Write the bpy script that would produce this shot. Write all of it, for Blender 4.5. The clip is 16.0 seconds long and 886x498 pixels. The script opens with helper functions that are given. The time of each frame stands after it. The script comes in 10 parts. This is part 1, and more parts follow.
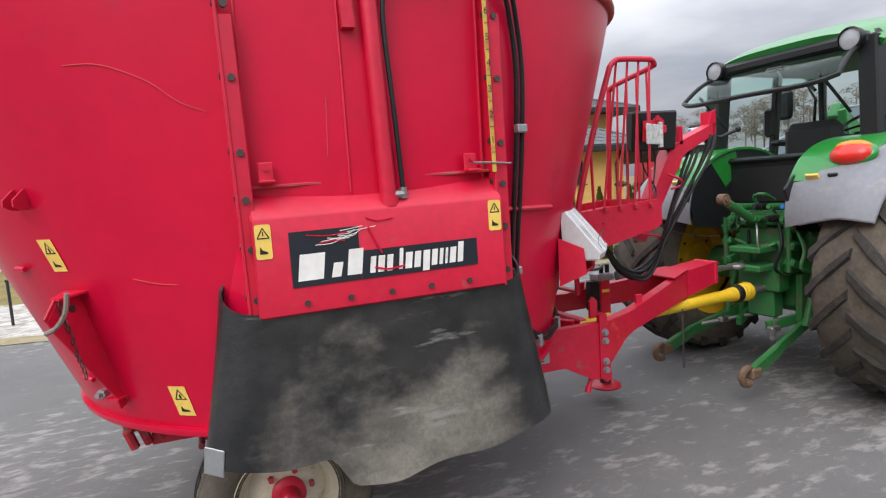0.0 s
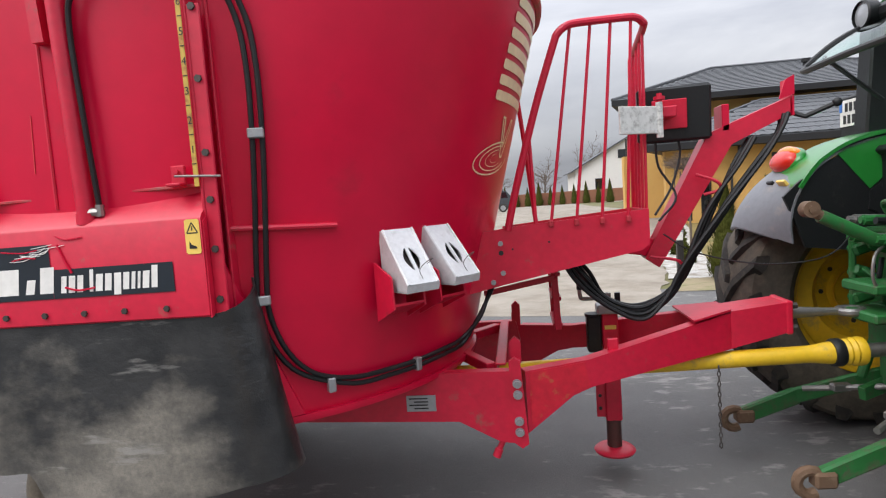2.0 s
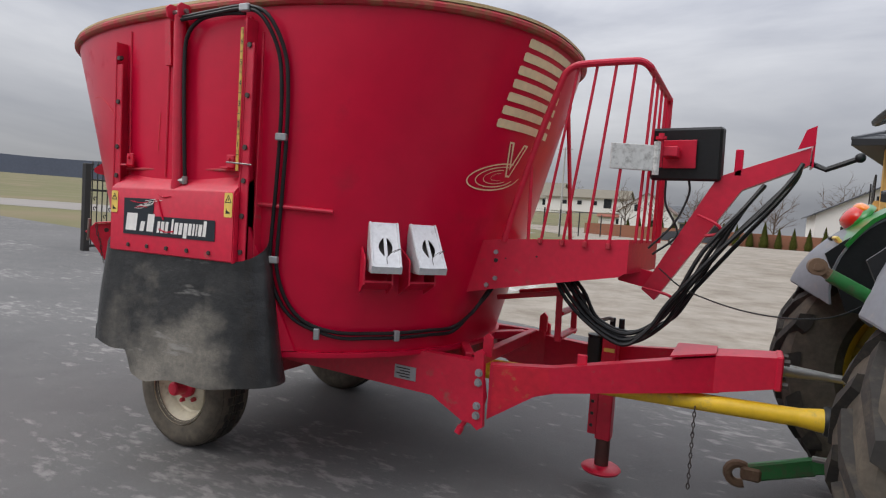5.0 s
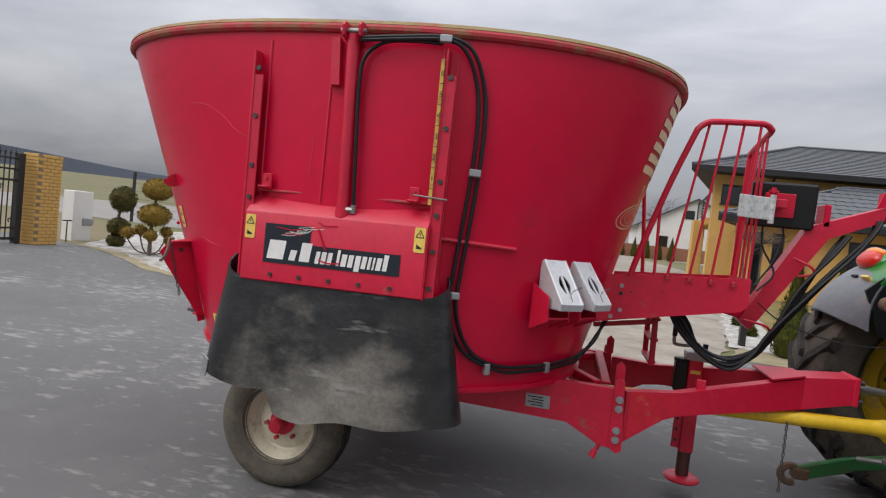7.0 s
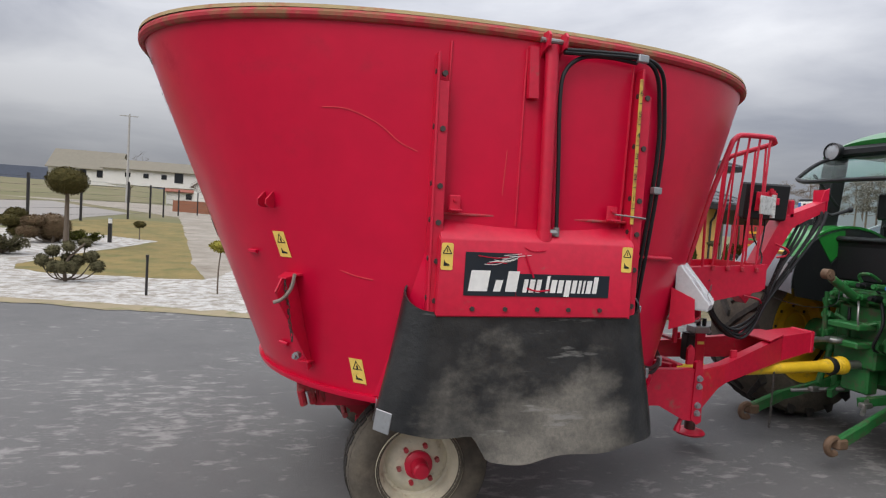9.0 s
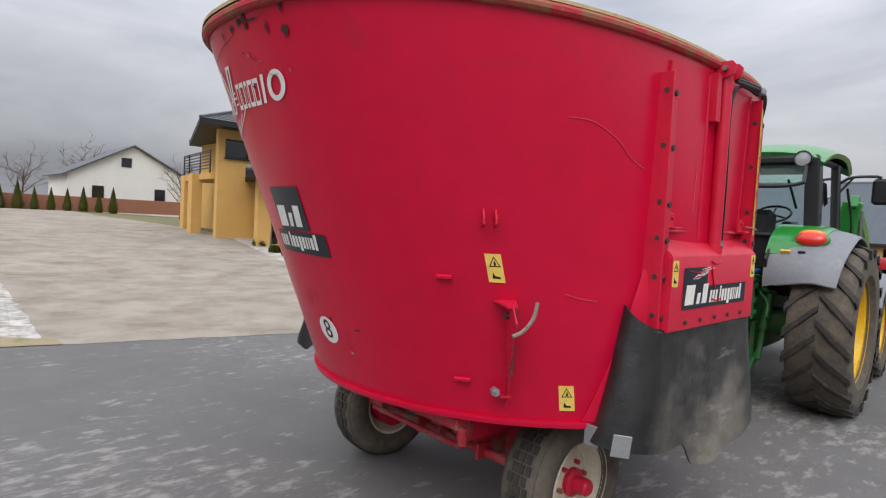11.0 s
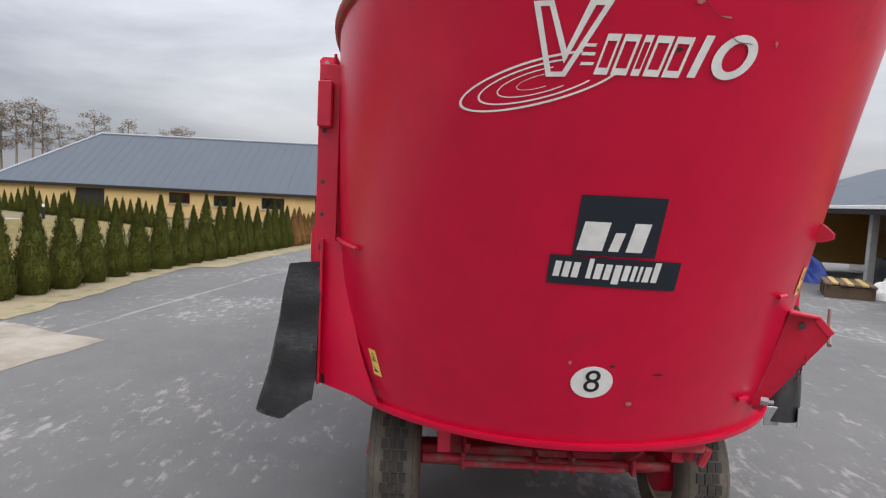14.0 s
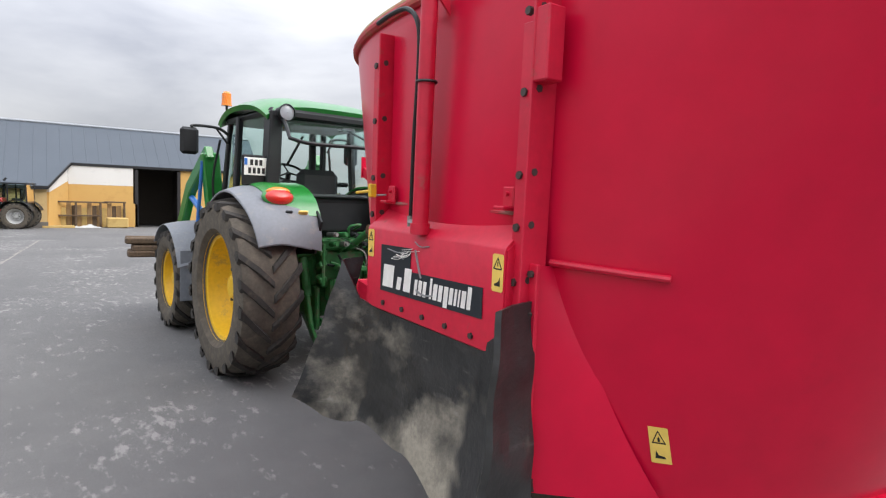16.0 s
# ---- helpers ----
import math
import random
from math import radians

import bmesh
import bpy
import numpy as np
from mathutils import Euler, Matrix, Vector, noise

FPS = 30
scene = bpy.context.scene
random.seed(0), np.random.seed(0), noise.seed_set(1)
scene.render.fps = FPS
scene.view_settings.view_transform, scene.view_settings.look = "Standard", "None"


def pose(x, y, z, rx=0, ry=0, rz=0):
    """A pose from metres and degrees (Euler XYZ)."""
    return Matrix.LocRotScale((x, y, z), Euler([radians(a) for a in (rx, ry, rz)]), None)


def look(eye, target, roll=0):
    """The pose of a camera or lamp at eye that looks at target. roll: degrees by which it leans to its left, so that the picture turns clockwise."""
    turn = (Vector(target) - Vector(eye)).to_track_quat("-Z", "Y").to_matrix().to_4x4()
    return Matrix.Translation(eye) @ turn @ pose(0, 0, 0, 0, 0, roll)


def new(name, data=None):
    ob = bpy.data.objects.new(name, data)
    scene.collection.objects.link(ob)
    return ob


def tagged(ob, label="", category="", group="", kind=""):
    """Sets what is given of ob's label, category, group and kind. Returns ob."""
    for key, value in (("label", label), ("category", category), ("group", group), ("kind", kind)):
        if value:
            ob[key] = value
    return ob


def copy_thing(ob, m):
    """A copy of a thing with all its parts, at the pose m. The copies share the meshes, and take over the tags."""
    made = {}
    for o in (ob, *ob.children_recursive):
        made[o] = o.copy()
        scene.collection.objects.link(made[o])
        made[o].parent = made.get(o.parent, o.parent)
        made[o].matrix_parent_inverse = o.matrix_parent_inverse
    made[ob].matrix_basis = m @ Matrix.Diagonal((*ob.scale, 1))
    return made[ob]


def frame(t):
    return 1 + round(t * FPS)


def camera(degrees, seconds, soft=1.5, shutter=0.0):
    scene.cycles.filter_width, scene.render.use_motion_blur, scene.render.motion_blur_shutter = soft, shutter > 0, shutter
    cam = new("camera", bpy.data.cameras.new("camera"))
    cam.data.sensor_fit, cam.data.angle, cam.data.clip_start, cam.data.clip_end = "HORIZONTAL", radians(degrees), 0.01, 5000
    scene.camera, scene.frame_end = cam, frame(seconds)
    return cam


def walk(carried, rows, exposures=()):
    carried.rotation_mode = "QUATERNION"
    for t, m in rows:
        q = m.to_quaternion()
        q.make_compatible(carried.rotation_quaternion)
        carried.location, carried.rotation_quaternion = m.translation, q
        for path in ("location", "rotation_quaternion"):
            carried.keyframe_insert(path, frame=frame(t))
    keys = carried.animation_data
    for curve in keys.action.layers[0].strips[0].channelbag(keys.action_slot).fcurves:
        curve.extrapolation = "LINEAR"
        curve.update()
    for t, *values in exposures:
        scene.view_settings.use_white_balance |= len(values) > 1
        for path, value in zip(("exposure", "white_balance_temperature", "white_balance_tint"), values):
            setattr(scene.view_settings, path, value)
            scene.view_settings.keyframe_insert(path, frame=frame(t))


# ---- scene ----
cam = camera(74.0, 16.0, 1.2)
PATH = [
    (0, (-0.567, -3.301, 1.61), (0.152, -1.446, 1.406), -3.9),
    (0.5, (-0.037, -3.34, 1.607), (0.424, -1.405, 1.401), -4.5),
    (1, (0.483, -3.22, 1.586), (0.739, -1.245, 1.407), -4.6),
    (1.5, (1.008, -3.205, 1.568), (0.974, -1.21, 1.422), -4.5),
    (2, (1.498, -3.108, 1.553), (1.236, -1.132, 1.394), -4.0),
    (2.5, (2.013, -3.047, 1.55), (1.536, -1.111, 1.387), -3.5),
    (3, (2.475, -2.991, 1.544), (1.778, -1.122, 1.395), -3.1),
    (5.5, (2.605, -3.433, 1.514), (1.677, -1.664, 1.414), 4.1),
    (6, (2.092, -3.638, 1.558), (1.302, -1.802, 1.476), 5.2),
    (6.5, (1.633, -3.819, 1.582), (1.031, -1.914, 1.494), 5.9),
    (7, (1.102, -3.869, 1.577), (0.677, -1.916, 1.496), 6.1),
    (7.5, (0.547, -3.895, 1.59), (0.337, -1.908, 1.501), 5.6),
    (8, (0.074, -3.809, 1.582), (0.106, -1.812, 1.48), 5.0),
    (8.5, (-0.47, -3.754, 1.614), (-0.184, -1.776, 1.52), 4.4),
    (9, (-1.035, -3.694, 1.634), (-0.553, -1.756, 1.53), 3.6),
    (9.2, (-1.259, -3.617, 1.625), (-0.687, -1.703, 1.531), 3.4),
    (11.5, (-3.161, -2.026, 1.688), (-1.641, -0.732, 1.576), 3.7),
    (12, (-3.411, -1.51, 1.718), (-1.734, -0.425, 1.613), 4.1),
    (12.5, (-3.611, -0.993, 1.73), (-1.809, -0.132, 1.624), 3.7),
    (13, (-3.686, -0.419, 1.744), (-1.782, 0.18, 1.621), 3.3),
    (13.5, (-3.672, 0.087, 1.733), (-1.698, 0.367, 1.579), 3.2),
    (14, (-3.445, 0.613, 1.724), (-1.453, 0.584, 1.557), 2.9),
    (14.5, (-3.195, 1.103, 1.718), (-1.235, 0.739, 1.555), 2.8),
    (15, (-2.773, 1.565, 1.703), (-0.892, 0.908, 1.535), 2.9),
    (15.5, (-2.388, 1.998, 1.717), (-0.61, 1.096, 1.552), 2.6),
    (16, (-1.918, 2.339, 1.692), (-0.261, 1.232, 1.522), 2.2),
]
walk(cam, [(t, look(eye, target, roll)) for t, eye, target, roll in PATH],
     [(0, 0.5), (1.5, 0.5), (3, 0.32), (5.5, -0.02), (7, 0.0), (9, 0.08), (11.5, 0.18), (13, 0.28), (14.5, 0.46), (16, 0.62)])


# ---- world and light: overcast sky with a soft high sun ----
world = bpy.data.worlds.new("overcast_sky")
scene.world = world
world.use_nodes = True
wn, wl = world.node_tree.nodes, world.node_tree.links
wn.clear()
w_out, w_bg, w_mix = wn.new("ShaderNodeOutputWorld"), wn.new("ShaderNodeBackground"), wn.new("ShaderNodeMix")
w_sky, w_co, w_map = wn.new("ShaderNodeTexSky"), wn.new("ShaderNodeTexCoord"), wn.new("ShaderNodeMapping")
w_n1, w_r1 = wn.new("ShaderNodeTexNoise"), wn.new("ShaderNodeValToRGB")
w_sky.sky_type, w_sky.sun_disc = "NISHITA", False
w_sky.sun_elevation, w_sky.sun_rotation = radians(46), radians(229)
w_map.inputs["Scale"].default_value = (1.0, 1.0, 3.4)
w_n1.inputs["Scale"].default_value, w_n1.inputs["Detail"].default_value = 1.9, 9.0
w_n1.inputs["Roughness"].default_value, w_n1.inputs["Distortion"].default_value = 0.52, 0.35
w_r1.color_ramp.elements[0].position, w_r1.color_ramp.elements[0].color = 0.33, (4.2, 4.4, 5.1, 1)
w_r1.color_ramp.elements[1].position, w_r1.color_ramp.elements[1].color = 0.68, (8.6, 8.7, 9.1, 1)
w_mix.data_type = "RGBA"
w_mix.inputs["Factor"].default_value = 0.93
wl.new(w_co.outputs["Generated"], w_map.inputs["Vector"])
wl.new(w_map.outputs["Vector"], w_n1.inputs["Vector"])
wl.new(w_n1.outputs["Fac"], w_r1.inputs["Fac"])
wl.new(w_sky.outputs["Color"], w_mix.inputs["A"])
wl.new(w_r1.outputs["Color"], w_mix.inputs["B"])
wl.new(w_mix.outputs["Result"], w_bg.inputs["Color"])
w_sep, w_up = wn.new("ShaderNodeSeparateXYZ"), wn.new("ShaderNodeMapRange")
w_up.inputs["From Min"].default_value, w_up.inputs["From Max"].default_value = 0.05, 1.0
w_up.inputs["To Min"].default_value, w_up.inputs["To Max"].default_value = 0.047, 0.275
wl.new(w_co.outputs["Generated"], w_sep.inputs["Vector"])
wl.new(w_sep.outputs["Z"], w_up.inputs["Value"])
wl.new(w_up.outputs["Result"], w_bg.inputs["Strength"])
wl.new(w_bg.outputs["Background"], w_out.inputs["Surface"])
sun = new("sun", bpy.data.lights.new("sun", "SUN"))
sun.data.energy, sun.data.angle, sun.data.color = 1.5, radians(40), (1.0, 0.97, 0.93)
sun.matrix_world = look((-7, -6, 9.5), (0, 0, 0))


# ---- materials ----
def surface(name, base, rough=0.5, metal=0.0, dirt=None, amount=0.3, big=1.5, fine=30.0, bump=0.15, coat=0.0, shift=0.12, spec=0.5,
            edge=0.55, stretch=(1, 1, 1), soft=0.18, patchy=0.0):
    """A painted or raw surface: two scales of tone, dirt patches with a shape of their own, fine relief."""
    m = bpy.data.materials.new(name)
    m.use_nodes = True
    n, l = m.node_tree.nodes, m.node_tree.links
    b = n["Principled BSDF"]
    co, mp = n.new("ShaderNodeTexCoord"), n.new("ShaderNodeMapping")
    mp.inputs["Scale"].default_value = stretch
    l.new(co.outputs["Object"], mp.inputs["Vector"])
    n1, n2 = n.new("ShaderNodeTexNoise"), n.new("ShaderNodeTexNoise")
    n1.inputs["Scale"].default_value, n1.inputs["Detail"].default_value, n1.inputs["Roughness"].default_value = big, 6.0, 0.6
    n2.inputs["Scale"].default_value, n2.inputs["Detail"].default_value = fine, 4.0
    l.new(mp.outputs["Vector"], n1.inputs["Vector"])
    l.new(mp.outputs["Vector"], n2.inputs["Vector"])
    hsv = n.new("ShaderNodeHueSaturation")
    hsv.inputs["Color"].default_value = (*base, 1)
    tone = n.new("ShaderNodeMapRange")
    tone.inputs["To Min"].default_value, tone.inputs["To Max"].default_value = 1 - shift, 1 + shift
    mixn = n.new("ShaderNodeMath")
    mixn.operation = "ADD"
    half = n.new("ShaderNodeMath")
    half.operation = "MULTIPLY"
    half.inputs[1].default_value = 0.5
    l.new(n1.outputs["Fac"], mixn.inputs[0])
    l.new(n2.outputs["Fac"], mixn.inputs[1])
    l.new(mixn.outputs[0], half.inputs[0])
    tone.inputs["From Min"].default_value, tone.inputs["From Max"].default_value = 0.3, 0.7
    l.new(half.outputs[0], tone.inputs["Value"])
    l.new(tone.outputs["Result"], hsv.inputs["Value"])
    colour = hsv.outputs["Color"]
    b.inputs["Roughness"].default_value = rough
    if dirt:
        ramp, mix = n.new("ShaderNodeValToRGB"), n.new("ShaderNodeMix")
        ramp.color_ramp.elements[0].position = min(0.97, edge + 0.16 - amount * 0.3)
        ramp.color_ramp.elements[1].position = min(1.0, edge + 0.16 + soft - amount * 0.3)
        n3 = n.new("ShaderNodeTexNoise")
        n3.inputs["Scale"].default_value, n3.inputs["Detail"].default_value, n3.inputs["Roughness"].default_value = big * 2.3, 9.0, 0.68
        l.new(mp.outputs["Vector"], n3.inputs["Vector"])
        l.new(n3.outputs["Fac"], ramp.inputs["Fac"])
        mix.data_type = "RGBA"
        mix.inputs["B"].default_value = (*dirt, 1)
        amount_out = ramp.outputs["Color"]
        if patchy:
            n4, zone, mul = n.new("ShaderNodeTexNoise"), n.new("ShaderNodeMapRange"), n.new("ShaderNodeMath")
            n4.inputs["Scale"].default_value, n4.inputs["Detail"].default_value = patchy, 3.0
            l.new(co.outputs["Object"], n4.inputs["Vector"])
            zone.inputs["From Min"].default_value, zone.inputs["From Max"].default_value = 0.42, 0.62
            zone.inputs["To Min"].default_value, zone.inputs["To Max"].default_value = 0.12, 1.0
            mul.operation = "MULTIPLY"
            l.new(n4.outputs["Fac"], zone.inputs["Value"])
            l.new(zone.outputs["Result"], mul.inputs[0])
            l.new(ramp.outputs["Color"], mul.inputs[1])
            amount_out = mul.outputs[0]
        l.new(amount_out, mix.inputs["Factor"])
        l.new(colour, mix.inputs["A"])
        colour = mix.outputs["Result"]
        rr = n.new("ShaderNodeMapRange")
        rr.inputs["To Min"].default_value, rr.inputs["To Max"].default_value = rough, min(1.0, rough + 0.35)
        l.new(ramp.outputs["Color"], rr.inputs["Value"])
        l.new(rr.outputs["Result"], b.inputs["Roughness"])
    l.new(colour, b.inputs["Base Color"])
    b.inputs["Metallic"].default_value = metal
    b.inputs["Coat Weight"].default_value = coat
    b.inputs["Coat Roughness"].default_value = 0.15
    b.inputs["Specular IOR Level"].default_value = spec
    if bump:
        bp = n.new("ShaderNodeBump")
        bp.inputs["Strength"].default_value, bp.inputs["Distance"].default_value = bump, 0.01
        l.new(half.outputs[0], bp.inputs["Height"])
        l.new(bp.outputs["Normal"], b.inputs["Normal"])
    return m


def glass(name, tint=(0.85, 0.95, 0.92), rough=0.02):
    m = bpy.data.materials.new(name)
    m.use_nodes = True
    b = m.node_tree.nodes["Principled BSDF"]
    b.inputs["Base Color"].default_value = (*tint, 1)
    b.inputs["Roughness"].default_value, b.inputs["Transmission Weight"].default_value, b.inputs["IOR"].default_value = rough, 1.0, 1.1
    return m


def speckle(n, l, vec, scale, detail=4.0, rough=0.55, lo=0.0, hi=1.0, a=0.0, b=1.0):
    """Noise of a given scale, its range lo..hi mapped to a..b and clamped."""
    t, r = n.new("ShaderNodeTexNoise"), n.new("ShaderNodeMapRange")
    t.inputs["Scale"].default_value, t.inputs["Detail"].default_value, t.inputs["Roughness"].default_value = scale, detail, rough
    l.new(vec, t.inputs["Vector"])
    l.new(t.outputs["Fac"], r.inputs["Value"])
    for k, x in (("From Min", lo), ("From Max", hi), ("To Min", a), ("To Max", b)):
        r.inputs[k].default_value = x
    return r.outputs["Result"]


def calc(n, l, op, a, b):
    m = n.new("ShaderNodeMath")
    m.operation = op
    for k, x in enumerate((a, b)):
        if isinstance(x, (int, float)):
            m.inputs[k].default_value = x
        else:
            l.new(x, m.inputs[k])
    return m.outputs[0]


def blend(n, l, fac, a, b):
    m = n.new("ShaderNodeMix")
    m.data_type = "RGBA"
    for k, x in (("Factor", fac), ("A", a), ("B", b)):
        if isinstance(x, tuple):
            m.inputs[k].default_value = (*x, 1)
        else:
            l.new(x, m.inputs[k])
    return m.outputs["Result"]


def start(name, rough, stretch=(1, 1, 1)):
    m = bpy.data.materials.new(name)
    m.use_nodes = True
    n, l = m.node_tree.nodes, m.node_tree.links
    co, mp = n.new("ShaderNodeTexCoord"), n.new("ShaderNodeMapping")
    mp.inputs["Scale"].default_value = stretch
    l.new(co.outputs["Object"], mp.inputs["Vector"])
    n["Principled BSDF"].inputs["Roughness"].default_value = rough
    return m, n, l, n["Principled BSDF"], co.outputs["Object"], mp.outputs["Vector"]


def relief(n, l, b, height_out, strength, distance=0.01):
    bp = n.new("ShaderNodeBump")
    bp.inputs["Strength"].default_value, bp.inputs["Distance"].default_value = strength, distance
    l.new(height_out, bp.inputs["Height"])
    l.new(bp.outputs["Normal"], b.inputs["Normal"])


def worn_asphalt():
    """Grey asphalt: broad tone, aggregate, angular pale worn flakes in drifts."""
    m, n, l, b, co, mp = start("dry_asphalt", 0.82, (0.7, 1.5, 1))
    broad = speckle(n, l, co, 0.22, 5, 0.6, 0.3, 0.7)
    mid = speckle(n, l, co, 2.2, 6, 0.65, 0.3, 0.7)
    grain = speckle(n, l, co, 150, 3, 0.7, 0.3, 0.7)
    tone = calc(n, l, "ADD", calc(n, l, "MULTIPLY", broad, 0.45), calc(n, l, "ADD", calc(n, l, "MULTIPLY", mid, 0.25), calc(n, l, "MULTIPLY", grain, 0.30)))
    colour = blend(n, l, tone, (0.082, 0.081, 0.081), (0.165, 0.160, 0.154))
    drift = speckle(n, l, co, 0.42, 4, 0.6, 0.42, 0.64, 0.0, 0.15)
    flake = speckle(n, l, mp, 6.5, 6, 0.66, 0.0, 1.0)
    big = calc(n, l, "ADD", flake, drift)
    r = n.new("ShaderNodeMapRange")
    r.inputs["From Min"].default_value, r.inputs["From Max"].default_value = 0.63, 0.735
    l.new(big, r.inputs["Value"])
    colour = blend(n, l, calc(n, l, "MULTIPLY", r.outputs["Result"], 0.50), colour, (0.36, 0.345, 0.325))
    small = calc(n, l, "ADD", speckle(n, l, mp, 19, 4, 0.6), drift)
    r2 = n.new("ShaderNodeMapRange")
    r2.inputs["From Min"].default_value, r2.inputs["From Max"].default_value = 0.70, 0.80
    l.new(small, r2.inputs["Value"])
    colour = blend(n, l, calc(n, l, "MULTIPLY", r2.outputs["Result"], 0.32), colour, (0.33, 0.32, 0.30))
    l.new(colour, b.inputs["Base Color"])
    relief(n, l, b, calc(n, l, "ADD", grain, calc(n, l, "MULTIPLY", r.outputs["Result"], -0.6)), 0.4, 0.006)
    return m


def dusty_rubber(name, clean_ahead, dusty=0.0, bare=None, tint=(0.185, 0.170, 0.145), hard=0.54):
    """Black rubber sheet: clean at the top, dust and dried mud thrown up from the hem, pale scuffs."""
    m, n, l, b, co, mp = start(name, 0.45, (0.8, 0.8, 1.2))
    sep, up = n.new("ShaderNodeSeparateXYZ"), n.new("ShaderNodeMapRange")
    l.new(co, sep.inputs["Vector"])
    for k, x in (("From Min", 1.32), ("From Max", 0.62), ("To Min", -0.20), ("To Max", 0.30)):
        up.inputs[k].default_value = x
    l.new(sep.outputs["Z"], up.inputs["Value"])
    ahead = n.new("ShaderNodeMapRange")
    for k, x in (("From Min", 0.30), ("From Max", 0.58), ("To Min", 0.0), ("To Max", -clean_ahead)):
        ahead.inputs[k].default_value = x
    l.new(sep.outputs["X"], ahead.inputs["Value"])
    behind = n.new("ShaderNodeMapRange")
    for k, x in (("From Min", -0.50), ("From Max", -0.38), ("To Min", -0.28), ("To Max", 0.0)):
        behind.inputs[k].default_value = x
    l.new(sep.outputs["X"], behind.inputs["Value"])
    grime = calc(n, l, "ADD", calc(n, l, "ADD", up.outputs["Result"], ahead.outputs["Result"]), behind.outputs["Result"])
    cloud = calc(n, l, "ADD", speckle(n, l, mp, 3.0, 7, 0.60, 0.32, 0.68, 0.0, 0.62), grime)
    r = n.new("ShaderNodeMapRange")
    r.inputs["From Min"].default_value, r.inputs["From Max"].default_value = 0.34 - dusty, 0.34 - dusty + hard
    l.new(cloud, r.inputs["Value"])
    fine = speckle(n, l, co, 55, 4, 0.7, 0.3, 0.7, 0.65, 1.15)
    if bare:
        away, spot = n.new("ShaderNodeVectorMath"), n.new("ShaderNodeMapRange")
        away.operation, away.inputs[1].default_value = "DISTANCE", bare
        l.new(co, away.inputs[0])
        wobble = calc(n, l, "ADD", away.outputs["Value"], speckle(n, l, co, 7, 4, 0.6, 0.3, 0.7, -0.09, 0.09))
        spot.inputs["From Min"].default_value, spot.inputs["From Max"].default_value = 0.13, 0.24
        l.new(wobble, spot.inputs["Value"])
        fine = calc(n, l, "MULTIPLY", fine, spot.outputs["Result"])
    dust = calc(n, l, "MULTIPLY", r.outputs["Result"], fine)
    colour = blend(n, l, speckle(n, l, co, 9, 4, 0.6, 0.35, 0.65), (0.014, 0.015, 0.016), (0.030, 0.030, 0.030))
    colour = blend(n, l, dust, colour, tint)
    streak = n.new("ShaderNodeMapping")
    streak.inputs["Scale"].default_value, streak.inputs["Rotation"].default_value = (3.0, 3.0, 16.0), (0.2, 0.5, 0.1)
    l.new(co, streak.inputs["Vector"])
    scuff = speckle(n, l, streak.outputs["Vector"], 1.3, 5, 0.6, 0.62, 0.70, 0.0, 0.45)
    colour = blend(n, l, calc(n, l, "MULTIPLY", scuff, speckle(n, l, co, 2.4, 3, 0.5, 0.48, 0.62)), colour, (0.30, 0.29, 0.27))
    l.new(colour, b.inputs["Base Color"])
    rr = n.new("ShaderNodeMapRange")
    rr.inputs["To Min"].default_value, rr.inputs["To Max"].default_value = 0.30, 0.72
    l.new(dust, rr.inputs["Value"])
    l.new(rr.outputs["Result"], b.inputs["Roughness"])
    relief(n, l, b, calc(n, l, "ADD", speckle(n, l, mp, 4.5, 5, 0.55), calc(n, l, "MULTIPLY", fine, 0.12)), 0.55, 0.02)
    return m


RED = surface("red_paint", (0.555, 0.0035, 0.036), 0.30, dirt=(0.44, 0.008, 0.032), amount=0.35, big=1.1, fine=9, bump=0.09, coat=0.0, shift=0.09, spec=0.33)
RED_WORN = surface("worn_red_paint", (0.54, 0.007, 0.036), 0.42, dirt=(0.24, 0.10, 0.075), amount=0.30, big=5, fine=30, bump=0.12, shift=0.14)
RED_CHIPPED = surface("chipped_red_paint", (0.55, 0.01, 0.03), 0.45, dirt=(0.40, 0.16, 0.05), amount=0.42, big=5, fine=30, bump=0.2, shift=0.2, soft=0.12)
RED_DIRT = surface("dusty_red_paint", (0.42, 0.02, 0.035), 0.6, dirt=(0.24, 0.17, 0.14), amount=0.75, big=3.5, fine=40, bump=0.2, shift=0.15)
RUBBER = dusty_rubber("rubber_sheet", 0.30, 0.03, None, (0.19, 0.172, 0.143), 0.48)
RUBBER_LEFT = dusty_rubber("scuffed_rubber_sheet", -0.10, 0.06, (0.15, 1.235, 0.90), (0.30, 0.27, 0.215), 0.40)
HOSE = surface("black_hose", (0.009, 0.009, 0.010), 0.45, dirt=(0.03, 0.028, 0.025), amount=0.4, big=6, fine=60, bump=0.1, spec=0.35)
BLACK = surface("black_plastic", (0.012, 0.013, 0.014), 0.45, dirt=(0.05, 0.046, 0.042), amount=0.3, big=3, fine=60, bump=0.15, spec=0.35)
NAVY = surface("dark_label", (0.012, 0.018, 0.026), 0.35, dirt=(0.1, 0.09, 0.08), amount=0.15, big=9, bump=0.0)
WHITE = surface("white_vinyl", (0.78, 0.76, 0.72), 0.4, dirt=(0.42, 0.38, 0.33), amount=0.3, big=9, bump=0.0)
CREAM = surface("cream_vinyl", (0.74, 0.62, 0.38), 0.4, dirt=(0.5, 0.36, 0.2), amount=0.2, big=6, bump=0.0)
